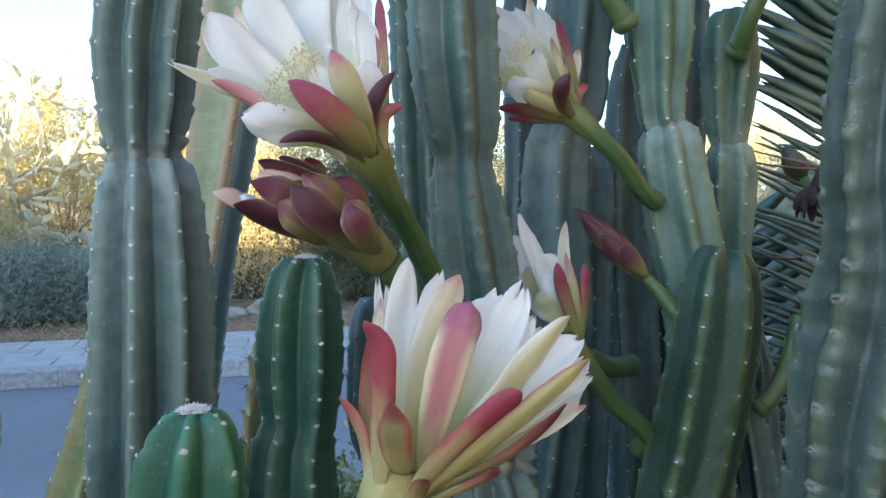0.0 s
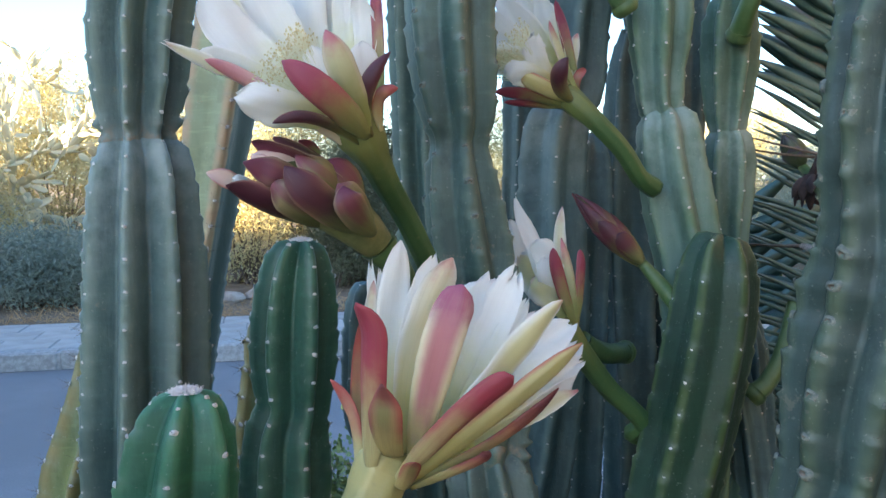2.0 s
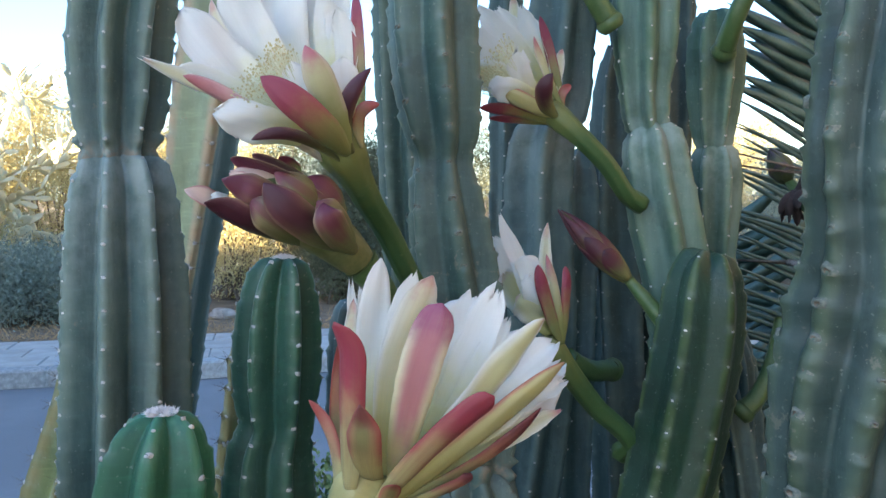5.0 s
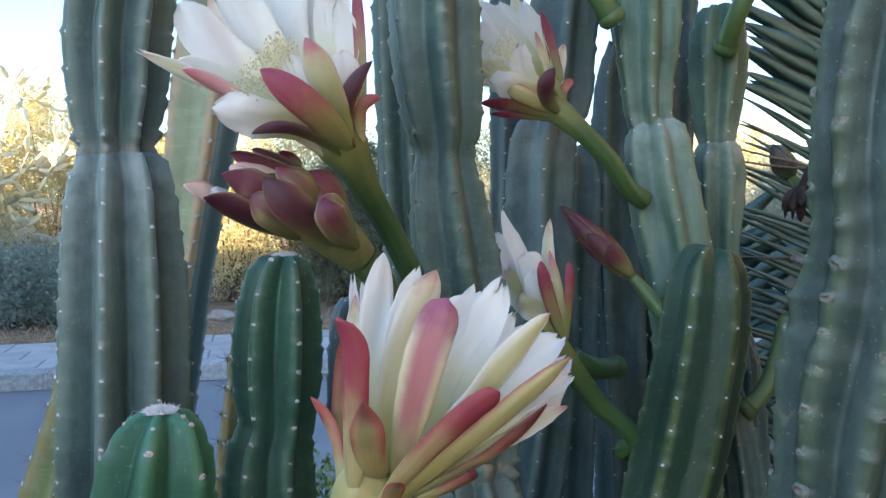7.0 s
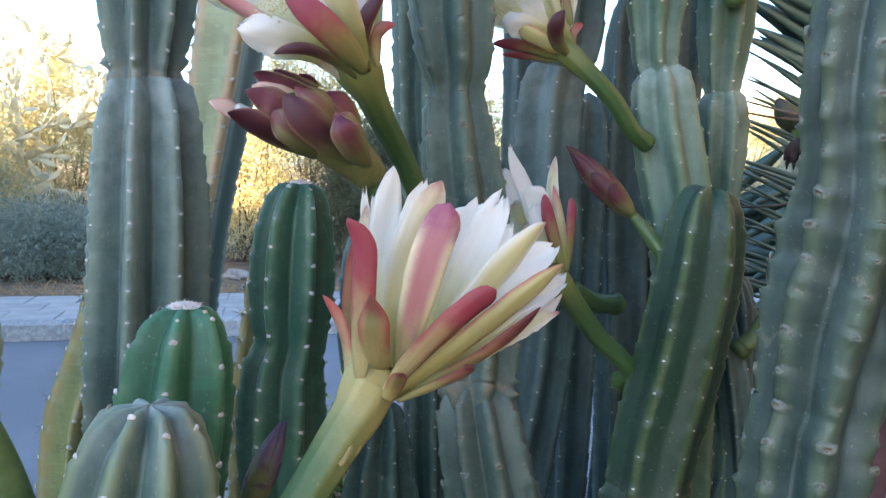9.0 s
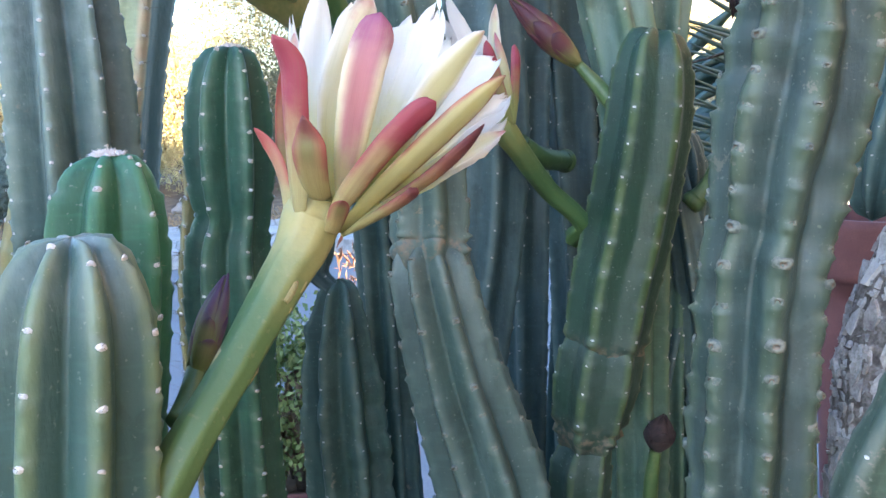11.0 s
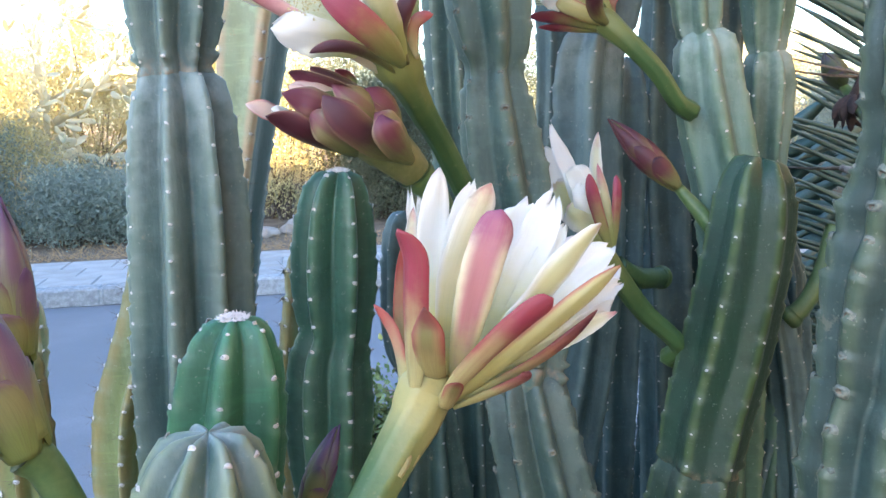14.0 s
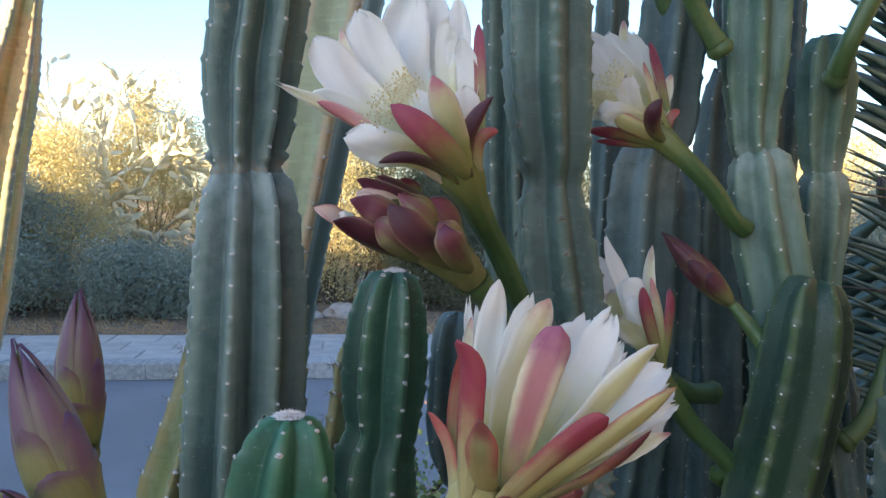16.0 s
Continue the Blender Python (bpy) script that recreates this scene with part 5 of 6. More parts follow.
stem('spiny yellow-olive cactus stem', M_YELLOW, 5, -60, 1.4, 0.62, [
    [(-0.391, 0.980, 1.265, 0.0003), (-0.385, 0.980, 1.230, 0.0244), (-0.393, 0.980, 1.178, 0.0338), (-0.408, 0.980, 1.107, 0.0409), (-0.426, 0.980, 1.043, 0.0461), (-0.442, 0.980, 0.988, 0.0507), (-0.451, 0.980, 0.738, 0.0507), (-0.455, 0.980, -0.020, 0.0507)],
], tip=True, near=False, fuzz=False, scarred=False, lump=0)
stem('pale spiny cactus stem beside the street', M_YELLOW, 6, 25, 1.4, 0.558, [
    [(-0.215, 1.000, 1.192, 0.0002), (-0.216, 1.000, 1.177, 0.0225), (-0.218, 1.000, 1.129, 0.0325), (-0.223, 1.000, 1.059, 0.0391), (-0.226, 1.000, 1.017, 0.0431), (-0.227, 1.000, 0.767, 0.0431), (-0.228, 1.000, -0.020, 0.0431)],
], tip=True, near=False, fuzz=False, scarred=False, lump=0)
# the yellow is sunlight put into the skin colour
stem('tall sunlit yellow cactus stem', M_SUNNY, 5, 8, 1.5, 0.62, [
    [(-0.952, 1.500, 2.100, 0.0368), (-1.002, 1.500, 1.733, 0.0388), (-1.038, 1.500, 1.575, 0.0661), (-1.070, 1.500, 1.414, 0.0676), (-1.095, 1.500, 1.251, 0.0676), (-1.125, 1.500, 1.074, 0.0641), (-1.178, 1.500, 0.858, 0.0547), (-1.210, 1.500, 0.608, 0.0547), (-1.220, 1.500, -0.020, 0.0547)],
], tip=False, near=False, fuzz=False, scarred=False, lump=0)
stem('wrinkled dark green cactus stem', M_DEEP, 7, -20, 1.3, 0.42, [
    [(-0.069, 0.980, 1.029, 0.0002), (-0.068, 0.980, 1.022, 0.0156), (-0.070, 0.980, 1.000, 0.0299), (-0.073, 0.980, 0.945, 0.0448), (-0.073, 0.980, 0.875, 0.0542), (-0.071, 0.980, 0.781, 0.0572), (-0.069, 0.980, 0.531, 0.0572), (-0.069, 0.980, -0.020, 0.0572)],
], tip=True, near=False, fuzz=False, scarred=False, lump=0.0055)
stem('thin dark cactus stem at the back', M_DARK, 5, 0, 1.4, 0.40, [
    [(-0.036, 1.100, 1.043, 0.0002), (-0.035, 1.100, 1.024, 0.0146), (-0.039, 1.100, 0.952, 0.0197), (-0.023, 1.100, 0.843, 0.0255), (-0.015, 1.100, 0.713, 0.0255), (-0.010, 1.100, 0.463, 0.0255), (-0.008, 1.100, -0.020, 0.0255)],
], tip=True, near=False, fuzz=False, scarred=False, lump=0)
stem('cactus branch with a rounded lower end', M_DARK, 5, -30, 1.2, 0.40, [
    [(-0.091, 0.980, 1.233, 0.0002), (-0.091, 0.980, 1.226, 0.0185), (-0.093, 0.980, 1.204, 0.0286), (-0.096, 0.980, 1.145, 0.0315), (-0.098, 0.980, 1.086, 0.0305), (-0.095, 0.980, 1.053, 0.0244), (-0.092, 0.980, 1.034, 0.0146), (-0.062, 0.980, 1.007, 0.0097)],
], tip=True, near=False, fuzz=False, scarred=False, lump=0)
stem('blue-grey column cactus stem behind the flower stalk', M_BLUE, 6, -40, 1.7, 0.558, [
    [(-0.044, 1.080, 1.900, 0.0401), (-0.044, 1.080, 1.586, 0.0422), (-0.044, 1.080, 1.483, 0.0401), (-0.043, 1.080, 1.379, 0.0372), (-0.038, 1.080, 1.274, 0.0372), (-0.032, 1.080, 1.131, 0.0358), (-0.028, 1.080, 0.881, 0.0358), (-0.027, 1.080, -0.020, 0.0358)],
], tip=False, near=False, fuzz=False, scarred=False, lump=0)
stem('ribbed blue-green cactus branch arching down beyond the old trunk', M_WRINKLE, 7, 0, 1.2, 0.40, [
    [(0.617, 1.150, 1.042, 0.0004), (0.618, 1.150, 1.055, 0.0210), (0.621, 1.150, 1.100, 0.0427), (0.637, 1.150, 1.174, 0.0526), (0.666, 1.150, 1.259, 0.0515), (0.713, 1.150, 1.341, 0.0534), (0.808, 1.150, 1.385, 0.0534), (0.920, 1.150, 1.305, 0.0534), (0.999, 1.150, 1.101, 0.0534), (1.046, 1.150, 0.851, 0.0534), (1.062, 1.150, -0.020, 0.0534)],
], tip=True, near=False, fuzz=False, scarred=False, lump=0.004)
stem('pale yellow-green cactus stem with corky edges', M_PALE, 4, -45, 1.2, 0.25, [
    [(0.378, 0.470, 1.265, 0.0005), (0.378, 0.470, 1.258, 0.0067), (0.378, 0.470, 1.242, 0.0118), (0.378, 0.470, 1.220, 0.0148), (0.361, 0.470, 1.130, 0.0156), (0.346, 0.470, 1.098, 0.0171), (0.327, 0.470, 1.055, 0.0171), (0.307, 0.470, 1.007, 0.0176), (0.296, 0.470, 0.757, 0.0176), (0.292, 0.470, -0.020, 0.0176)],
], tip=False, near=False, fuzz=False, scarred=False, lump=0.004)
stem('yellow-green cactus stem under the purple buds', M_YELLOW, 6, 10, 1.2, 0.527, [
    [(-0.350, 0.620, 1.173, 0.0001), (-0.349, 0.620, 1.162, 0.0169), (-0.350, 0.620, 1.141, 0.0210), (-0.350, 0.620, 1.118, 0.0226), (-0.351, 0.620, 0.868, 0.0226), (-0.351, 0.620, -0.020, 0.0226)],
], tip=True, near=False, fuzz=False, scarred=False, lump=0)
stem('pale grey-green spiny cactus stem of two short joints', M_YELLOW, 6, 15, 1.2, 0.42, [
    [(-0.652, 1.100, 1.112, 0.0004), (-0.652, 1.100, 1.106, 0.0150), (-0.653, 1.100, 1.090, 0.0270), (-0.656, 1.100, 1.050, 0.0350), (-0.661, 1.100, 1.000, 0.0345), (-0.664, 1.100, 0.966, 0.0270), (-0.665, 1.100, 0.950, 0.0200)],
    [(-0.665, 1.100, 0.958, 0.0160), (-0.665, 1.100, 0.949, 0.0200), (-0.665, 1.100, 0.930, 0.0300), (-0.667, 1.100, 0.890, 0.0370), (-0.672, 1.100, 0.810, 0.0370), (-0.680, 1.100, 0.500, 0.0370), (-0.684, 1.100, -0.020, 0.0370)],
], tip=True, near=False, fuzz=False, scarred=False, lump=0.002)
flower_a = blossom('open white cactus flower with pink-tipped outer petals', (-0.013, 0.550, 1.168), 0.0205, (0.045, -0.012, 0.085))
blade(flower_a, (-0.01, 0.565, 1.169), (-0.023, 0.592, 1.224), (-0.028, 0.6, 1.29), 0.0083, 'white', ragged=1.0)
blade(flower_a, (-0.009, 0.565, 1.169), (-0.018, 0.595, 1.224), (-0.022, 0.605, 1.284), 0.0076, 'white', ragged=1.0)
blade(flower_a, (-0.013, 0.562, 1.17), (-0.025, 0.575, 1.228), (-0.023, 0.58, 1.282), 0.0096, 'blush')
blade(flower_a, (-0.002, 0.568, 1.172), (0.016, 0.605, 1.224), (0.024, 0.62, 1.279), 0.0232, 'white', ragged=0.6)
blade(flower_a, (0.006, 0.568, 1.173), (0.034, 0.61, 1.223), (0.053, 0.625, 1.267), 0.0271, 'white', ragged=0.8)
blade(flower_a, (0.018, 0.566, 1.17), (0.058, 0.6, 1.211), (0.085, 0.615, 1.249), 0.0269, 'white', ragged=0.8)
blade(flower_a, (0.022, 0.564, 1.168), (0.074, 0.59, 1.202), (0.112, 0.605, 1.233), 0.0266, 'white', ragged=0.8)
blade(flower_a, (0.02, 0.562, 1.166), (0.074, 0.585, 1.192), (0.109, 0.6, 1.216), 0.0227, 'white', ragged=1.0)
blade(flower_a, (-0.005, 0.562, 1.174), (-0.011, 0.575, 1.241), (-0.004, 0.578, 1.309), 0.0237, 'white', point=0.3)
blade(flower_a, (0.001, 0.562, 1.174), (0.002, 0.572, 1.234), (0.017, 0.576, 1.298), 0.0192, 'white', ragged=0.5)
blade(flower_a, (0.016, 0.56, 1.174), (0.043, 0.566, 1.234), (0.056, 0.572, 1.284), 0.0368, 'white', ragged=0.9, blunt=True)
blade(flower_a, (0.018, 0.558, 1.173), (0.05, 0.556, 1.236), (0.072, 0.56, 1.289), 0.0269, 'white', ragged=0.8)
blade(flower_a, (0.02, 0.556, 1.173), (0.054, 0.552, 1.23), (0.078, 0.556, 1.272), 0.0173, 'white', ragged=0.5)
blade(flower_a, (0.024, 0.555, 1.171), (0.07, 0.545, 1.225), (0.107, 0.552, 1.258), 0.0266, 'white', ragged=0.7)
blade(flower_a, (0.024, 0.556, 1.17), (0.076, 0.548, 1.214), (0.112, 0.556, 1.234), 0.0202, 'white', ragged=1.1)
blade(flower_a, (0.024, 0.556, 1.167), (0.073, 0.556, 1.195), (0.111, 0.562, 1.213), 0.0145, 'blush', ragged=0.5, point=0.5)
blade(flower_a, (0.002, 0.548, 1.174), (0.008, 0.546, 1.24), (0.032, 0.55, 1.3), 0.0328, 'blush', point=0.25)
blade(flower_a, (0.015, 0.548, 1.173), (0.058, 0.53, 1.227), (0.1, 0.538, 1.275), 0.0233, 'cream', point=0.2)
blade(flower_a, (0.008, 0.54, 1.174), (0.022, 0.52, 1.235), (0.04, 0.518, 1.287), 0.0248, 'stripe', round=True)
blade(flower_a, (0.015, 0.546, 1.167), (0.069, 0.532, 1.211), (0.112, 0.54, 1.248), 0.0200, 'edge', point=0.7)
blade(flower_a, (0.019, 0.55, 1.164), (0.064, 0.543, 1.187), (0.098, 0.544, 1.219), 0.0128, 'brown', point=0.6)
blade(flower_a, (0.002, 0.535, 1.17), (0.036, 0.512, 1.206), (0.07, 0.506, 1.235), 0.0160, 'sepal', round=True)
blade(flower_a, (-0.02, 0.548, 1.178), (-0.032, 0.556, 1.217), (-0.026, 0.556, 1.26), 0.0093, 'coral', hook=0.2)
blade(flower_a, (-0.014, 0.538, 1.173), (-0.016, 0.518, 1.226), (-0.014, 0.514, 1.277), 0.0191, 'sepal', round=True, hook=0.2, bend=-0.007)
blade(flower_a, (-0.024, 0.546, 1.171), (-0.033, 0.546, 1.196), (-0.046, 0.544, 1.223), 0.0120, 'coral', point=0.5)
blade(flower_a, (-0.007, 0.530, 1.178), (-0.007, 0.509, 1.203), (-0.006, 0.510, 1.227), 0.0215, 'bract', point=0.5, hook=0.35)
blade(flower_a, (0.000, 0.534, 1.156), (0.006, 0.526, 1.168), (0.010, 0.520, 1.178), 0.0125, 'bract', point=0.4)
blade(flower_a, (0.022, 0.54, 1.162), (0.042, 0.530, 1.172), (0.055, 0.524, 1.182), 0.0100, 'brown', hook=-0.4)

flower_b = blossom('wide open white cactus flower with reddish sepals', (-0.046, 0.662, 1.386), 0.0205, (-0.05, -0.01, 0.06))
blade(flower_b, (-0.057, 0.672, 1.391), (-0.1, 0.72, 1.46), (-0.1, 0.735, 1.541), 0.0462, 'white', ragged=0.4)
blade(flower_b, (-0.055, 0.672, 1.391), (-0.078, 0.73, 1.466), (-0.081, 0.745, 1.547), 0.0387, 'white', ragged=0.4)
blade(flower_b, (-0.05, 0.672, 1.391), (-0.054, 0.72, 1.465), (-0.06, 0.735, 1.538), 0.0251, 'white', ragged=0.5, point=0.3)
blade(flower_b, (-0.061, 0.67, 1.391), (-0.11, 0.7, 1.458), (-0.139, 0.7, 1.519), 0.0396, 'white', ragged=0.3)
blade(flower_b, (-0.061, 0.668, 1.391), (-0.126, 0.685, 1.451), (-0.153, 0.7, 1.505), 0.0133, 'blush', point=0.5)
blade(flower_b, (-0.055, 0.672, 1.391), (-0.07, 0.745, 1.478), (-0.082, 0.755, 1.539), 0.0130, 'crimson', point=0.3)
blade(flower_b, (-0.053, 0.672, 1.391), (-0.067, 0.725, 1.475), (-0.065, 0.725, 1.513), 0.0218, 'white', ragged=0.6)
blade(flower_b, (-0.065, 0.665, 1.391), (-0.122, 0.672, 1.438), (-0.167, 0.672, 1.492), 0.0374, 'white', ragged=0.3)
blade(flower_b, (-0.065, 0.666, 1.391), (-0.135, 0.685, 1.438), (-0.17, 0.69, 1.479), 0.0097, 'crimson', point=0.2)
blade(flower_b, (-0.066, 0.66, 1.391), (-0.12, 0.645, 1.425), (-0.16, 0.638, 1.44), 0.0261, 'white', ragged=0.6)
blade(flower_b, (-0.066, 0.658, 1.391), (-0.134, 0.632, 1.426), (-0.176, 0.622, 1.447), 0.0125, 'blush', ragged=0.7, point=0.6)
blade(flower_b, (-0.063, 0.655, 1.39), (-0.106, 0.625, 1.412), (-0.148, 0.62, 1.435), 0.0124, 'blushdark', point=0.3)
blade(flower_b, (-0.06, 0.65, 1.39), (-0.09, 0.615, 1.398), (-0.123, 0.61, 1.408), 0.0295, 'white', ragged=0.6)
blade(flower_b, (-0.049, 0.66, 1.393), (-0.04, 0.672, 1.449), (-0.048, 0.675, 1.49), 0.0230, 'white', ragged=0.5)
blade(flower_b, (-0.047, 0.65, 1.391), (-0.061, 0.625, 1.414), (-0.072, 0.625, 1.444), 0.0257, 'white', ragged=0.3)
blade(flower_b, (-0.044, 0.65, 1.391), (-0.037, 0.635, 1.419), (-0.038, 0.64, 1.449), 0.0222, 'white', ragged=0.3)
blade(flower_b, (-0.037, 0.66, 1.391), (-0.029, 0.665, 1.461), (-0.033, 0.668, 1.5), 0.0129, 'crimson', point=0.4)
blade(flower_b, (-0.043, 0.645, 1.386), (-0.051, 0.595, 1.402), (-0.084, 0.588, 1.429), 0.0215, 'crimson', point=0.25)
blade(flower_b, (-0.042, 0.645, 1.388), (-0.044, 0.608, 1.419), (-0.057, 0.602, 1.451), 0.0211, 'spear', point=0.5)
blade(flower_b, (-0.038, 0.648, 1.386), (-0.034, 0.625, 1.41), (-0.016, 0.628, 1.439), 0.0124, 'maroon', point=0.5)
blade(flower_b, (-0.049, 0.652, 1.384), (-0.07, 0.618, 1.392), (-0.098, 0.612, 1.389), 0.0090, 'maroon', point=0.4)
blade(flower_b, (-0.031, 0.655, 1.387), (-0.027, 0.645, 1.408), (-0.013, 0.645, 1.416), 0.0098, 'coral', point=0.2, hook=-0.2)

flower_c = blossom('white cactus flower half hidden behind a stem', (0.127, 0.920, 1.432), 0.014, (-0.06, -0.01, 0.06))
blade(flower_c, (0.129, 0.925, 1.436), (0.093, 0.93, 1.493), (0.05, 0.93, 1.543), 0.0301, 'white', ragged=0.8, point=0.4)
blade(flower_c, (0.125, 0.92, 1.439), (0.075, 0.91, 1.479), (0.039, 0.905, 1.513), 0.0332, 'white', ragged=0.6)
blade(flower_c, (0.129, 0.93, 1.437), (0.099, 0.95, 1.501), (0.071, 0.955, 1.545), 0.0270, 'white', ragged=0.8, point=0.5)
blade(flower_c, (0.129, 0.925, 1.436), (0.111, 0.94, 1.5), (0.096, 0.94, 1.543), 0.0242, 'white', ragged=0.8, point=0.5)
blade(flower_c, (0.129, 0.93, 1.437), (0.099, 0.955, 1.508), (0.088, 0.955, 1.559), 0.0147, 'blush', point=0.4)
blade(flower_c, (0.132, 0.93, 1.44), (0.123, 0.945, 1.489), (0.116, 0.945, 1.521), 0.0207, 'white', ragged=0.6)
blade(flower_c, (0.125, 0.912, 1.435), (0.097, 0.89, 1.459), (0.093, 0.885, 1.489), 0.0234, 'white', ragged=1.1)
blade(flower_c, (0.125, 0.912, 1.435), (0.086, 0.88, 1.449), (0.064, 0.875, 1.449), 0.0255, 'white', ragged=0.8)
blade(flower_c, (0.122, 0.915, 1.435), (0.081, 0.9, 1.46), (0.046, 0.895, 1.471), 0.0329, 'cream', ragged=0.4)
blade(flower_c, (0.125, 0.915, 1.433), (0.098, 0.885, 1.439), (0.078, 0.88, 1.449), 0.0175, 'edge', point=0.4)
blade(flower_c, (0.123, 0.918, 1.43), (0.087, 0.9, 1.431), (0.053, 0.895, 1.435), 0.0130, 'crimson', point=0.3)
blade(flower_c, (0.123, 0.922, 1.427), (0.094, 0.915, 1.423), (0.062, 0.912, 1.426), 0.0095, 'crimson', point=0.3)
blade(flower_c, (0.133, 0.925, 1.436), (0.128, 0.93, 1.487), (0.115, 0.93, 1.531), 0.0121, 'crimson', point=0.3)
blade(flower_c, (0.131, 0.92, 1.436), (0.121, 0.912, 1.473), (0.108, 0.91, 1.507), 0.0119, 'spear', point=0.4)
blade(flower_c, (0.134, 0.925, 1.438), (0.133, 0.93, 1.469), (0.138, 0.93, 1.497), 0.0133, 'blush', point=0.3)
blade(flower_c, (0.129, 0.91, 1.429), (0.117, 0.885, 1.444), (0.125, 0.88, 1.466), 0.0174, 'maroon', point=0.4)
blade(flower_c, (0.137, 0.925, 1.433), (0.137, 0.92, 1.448), (0.145, 0.92, 1.459), 0.0096, 'coral', hook=-0.3)

flower_d = blossom('narrow half-open white cactus flower', (0.121, 0.860, 1.203), 0.0125, (-0.03, 0.0, 0.08))
blade(flower_d, (0.127, 0.865, 1.217), (0.101, 0.86, 1.262), (0.073, 0.86, 1.329), 0.0263, 'white', ragged=0.4, point=0.4)
blade(flower_d, (0.125, 0.87, 1.216), (0.091, 0.88, 1.248), (0.067, 0.885, 1.307), 0.0296, 'white', ragged=0.6)
blade(flower_d, (0.125, 0.868, 1.216), (0.097, 0.875, 1.243), (0.077, 0.88, 1.27), 0.0369, 'cream', ragged=0.6)
blade(flower_d, (0.124, 0.86, 1.215), (0.106, 0.845, 1.264), (0.095, 0.842, 1.291), 0.0244, 'white', ragged=0.5)
blade(flower_d, (0.125, 0.858, 1.213), (0.105, 0.84, 1.237), (0.089, 0.842, 1.252), 0.0330, 'cream', ragged=0.4)
blade(flower_d, (0.127, 0.86, 1.215), (0.11, 0.838, 1.248), (0.104, 0.836, 1.273), 0.0272, 'white', ragged=0.7)
blade(flower_d, (0.131, 0.868, 1.217), (0.119, 0.88, 1.26), (0.12, 0.882, 1.32), 0.0148, 'blush', point=0.4)
blade(flower_d, (0.128, 0.855, 1.212), (0.116, 0.832, 1.249), (0.108, 0.828, 1.283), 0.0131, 'crimson', point=0.3)
blade(flower_d, (0.131, 0.858, 1.212), (0.126, 0.842, 1.248), (0.117, 0.848, 1.291), 0.0122, 'spear', point=0.5)
blade(flower_d, (0.133, 0.858, 1.212), (0.136, 0.848, 1.245), (0.138, 0.85, 1.28), 0.0111, 'crimson', hook=-0.4)

stalk_of(flower_a, [(-0.013, 0.550, 1.168), (-0.021, 0.543, 1.147), (-0.032, 0.530, 1.128), (-0.046, 0.512, 1.104), (-0.062, 0.490, 1.076), (-0.078, 0.465, 1.050), (-0.095, 0.452, 1.022), (-0.111, 0.440, 0.992)], [0.0185, 0.0172, 0.0150, 0.0134, 0.0127, 0.0130, 0.015, 0.016])
stalk_of(flower_b, [(-0.046, 0.662, 1.386), (-0.037, 0.676, 1.366), (-0.030, 0.696, 1.346), (-0.020, 0.722, 1.322), (-0.008, 0.745, 1.290), (0.004, 0.770, 1.257)], [0.0170, 0.0126, 0.0108, 0.0098, 0.0096, 0.0104])
stalk_of(flower_c, [(0.127, 0.920, 1.432), (0.153, 0.920, 1.408), (0.184, 0.930, 1.377), (0.206, 0.945, 1.347), (0.223, 0.960, 1.336)], [0.0140, 0.0104, 0.0096, 0.0094, 0.0108])
stalk_of(flower_d, [(0.119, 0.860, 1.201), (0.139, 0.870, 1.175), (0.167, 0.890, 1.135), (0.206, 0.910, 1.091), (0.198, 0.925, 1.077), (0.209, 0.930, 1.073)], [0.013, 0.0108, 0.01, 0.0096, 0.0104, 0.0106])
closing = blossom('large closing cactus flower with dark purple sepals', (-0.029, 0.675, 1.292), 0.013, (-0.085, -0.055, 0.065), "cactus_bud", "flower bud", "cactus flower buds")
tube_mesh("bud_core", [(-0.115, 0.628, 1.359), (-0.104, 0.630, 1.354), (-0.084, 0.638, 1.344), (-0.062, 0.648, 1.328), (-0.044, 0.660, 1.311), (-0.031, 0.673, 1.295)], [0.004, 0.012, 0.018, 0.0190, 0.0165, 0.0120], M_BUDCORE, closing, "olive body under the sepals")
blade(closing, (-0.078, 0.668, 1.366), (-0.083, 0.664, 1.374), (-0.090, 0.655, 1.379), 0.0126, 'crimson', point=0.4)
blade(closing, (-0.046, 0.660, 1.338), (-0.077, 0.634, 1.362), (-0.119, 0.630, 1.377), 0.0275, 'rose', point=0.45)
blade(closing, (-0.052, 0.666, 1.346), (-0.080, 0.645, 1.368), (-0.106, 0.640, 1.380), 0.0150, 'purple', point=0.4)
blade(closing, (-0.063, 0.655, 1.349), (-0.089, 0.628, 1.362), (-0.117, 0.626, 1.368), 0.0172, 'pale', ragged=0.5)
blade(closing, (-0.075, 0.650, 1.343), (-0.091, 0.622, 1.353), (-0.115, 0.622, 1.364), 0.0149, 'pale', ragged=0.6, hook=0.3)
blade(closing, (-0.122, 0.648, 1.339), (-0.133, 0.628, 1.348), (-0.149, 0.618, 1.355), 0.0144, 'pale', point=0.6)
blade(closing, (-0.116, 0.645, 1.337), (-0.120, 0.622, 1.346), (-0.128, 0.614, 1.350), 0.0110, 'white', ragged=0.7)
blade(closing, (-0.042, 0.660, 1.328), (-0.047, 0.640, 1.351), (-0.065, 0.634, 1.363), 0.0228, 'rose', point=0.4)
blade(closing, (-0.053, 0.652, 1.336), (-0.062, 0.624, 1.352), (-0.085, 0.622, 1.367), 0.0235, 'olive', point=0.5)
blade(closing, (-0.074, 0.645, 1.337), (-0.093, 0.614, 1.352), (-0.113, 0.612, 1.359), 0.0235, 'rose', point=0.3, hook=0.4)
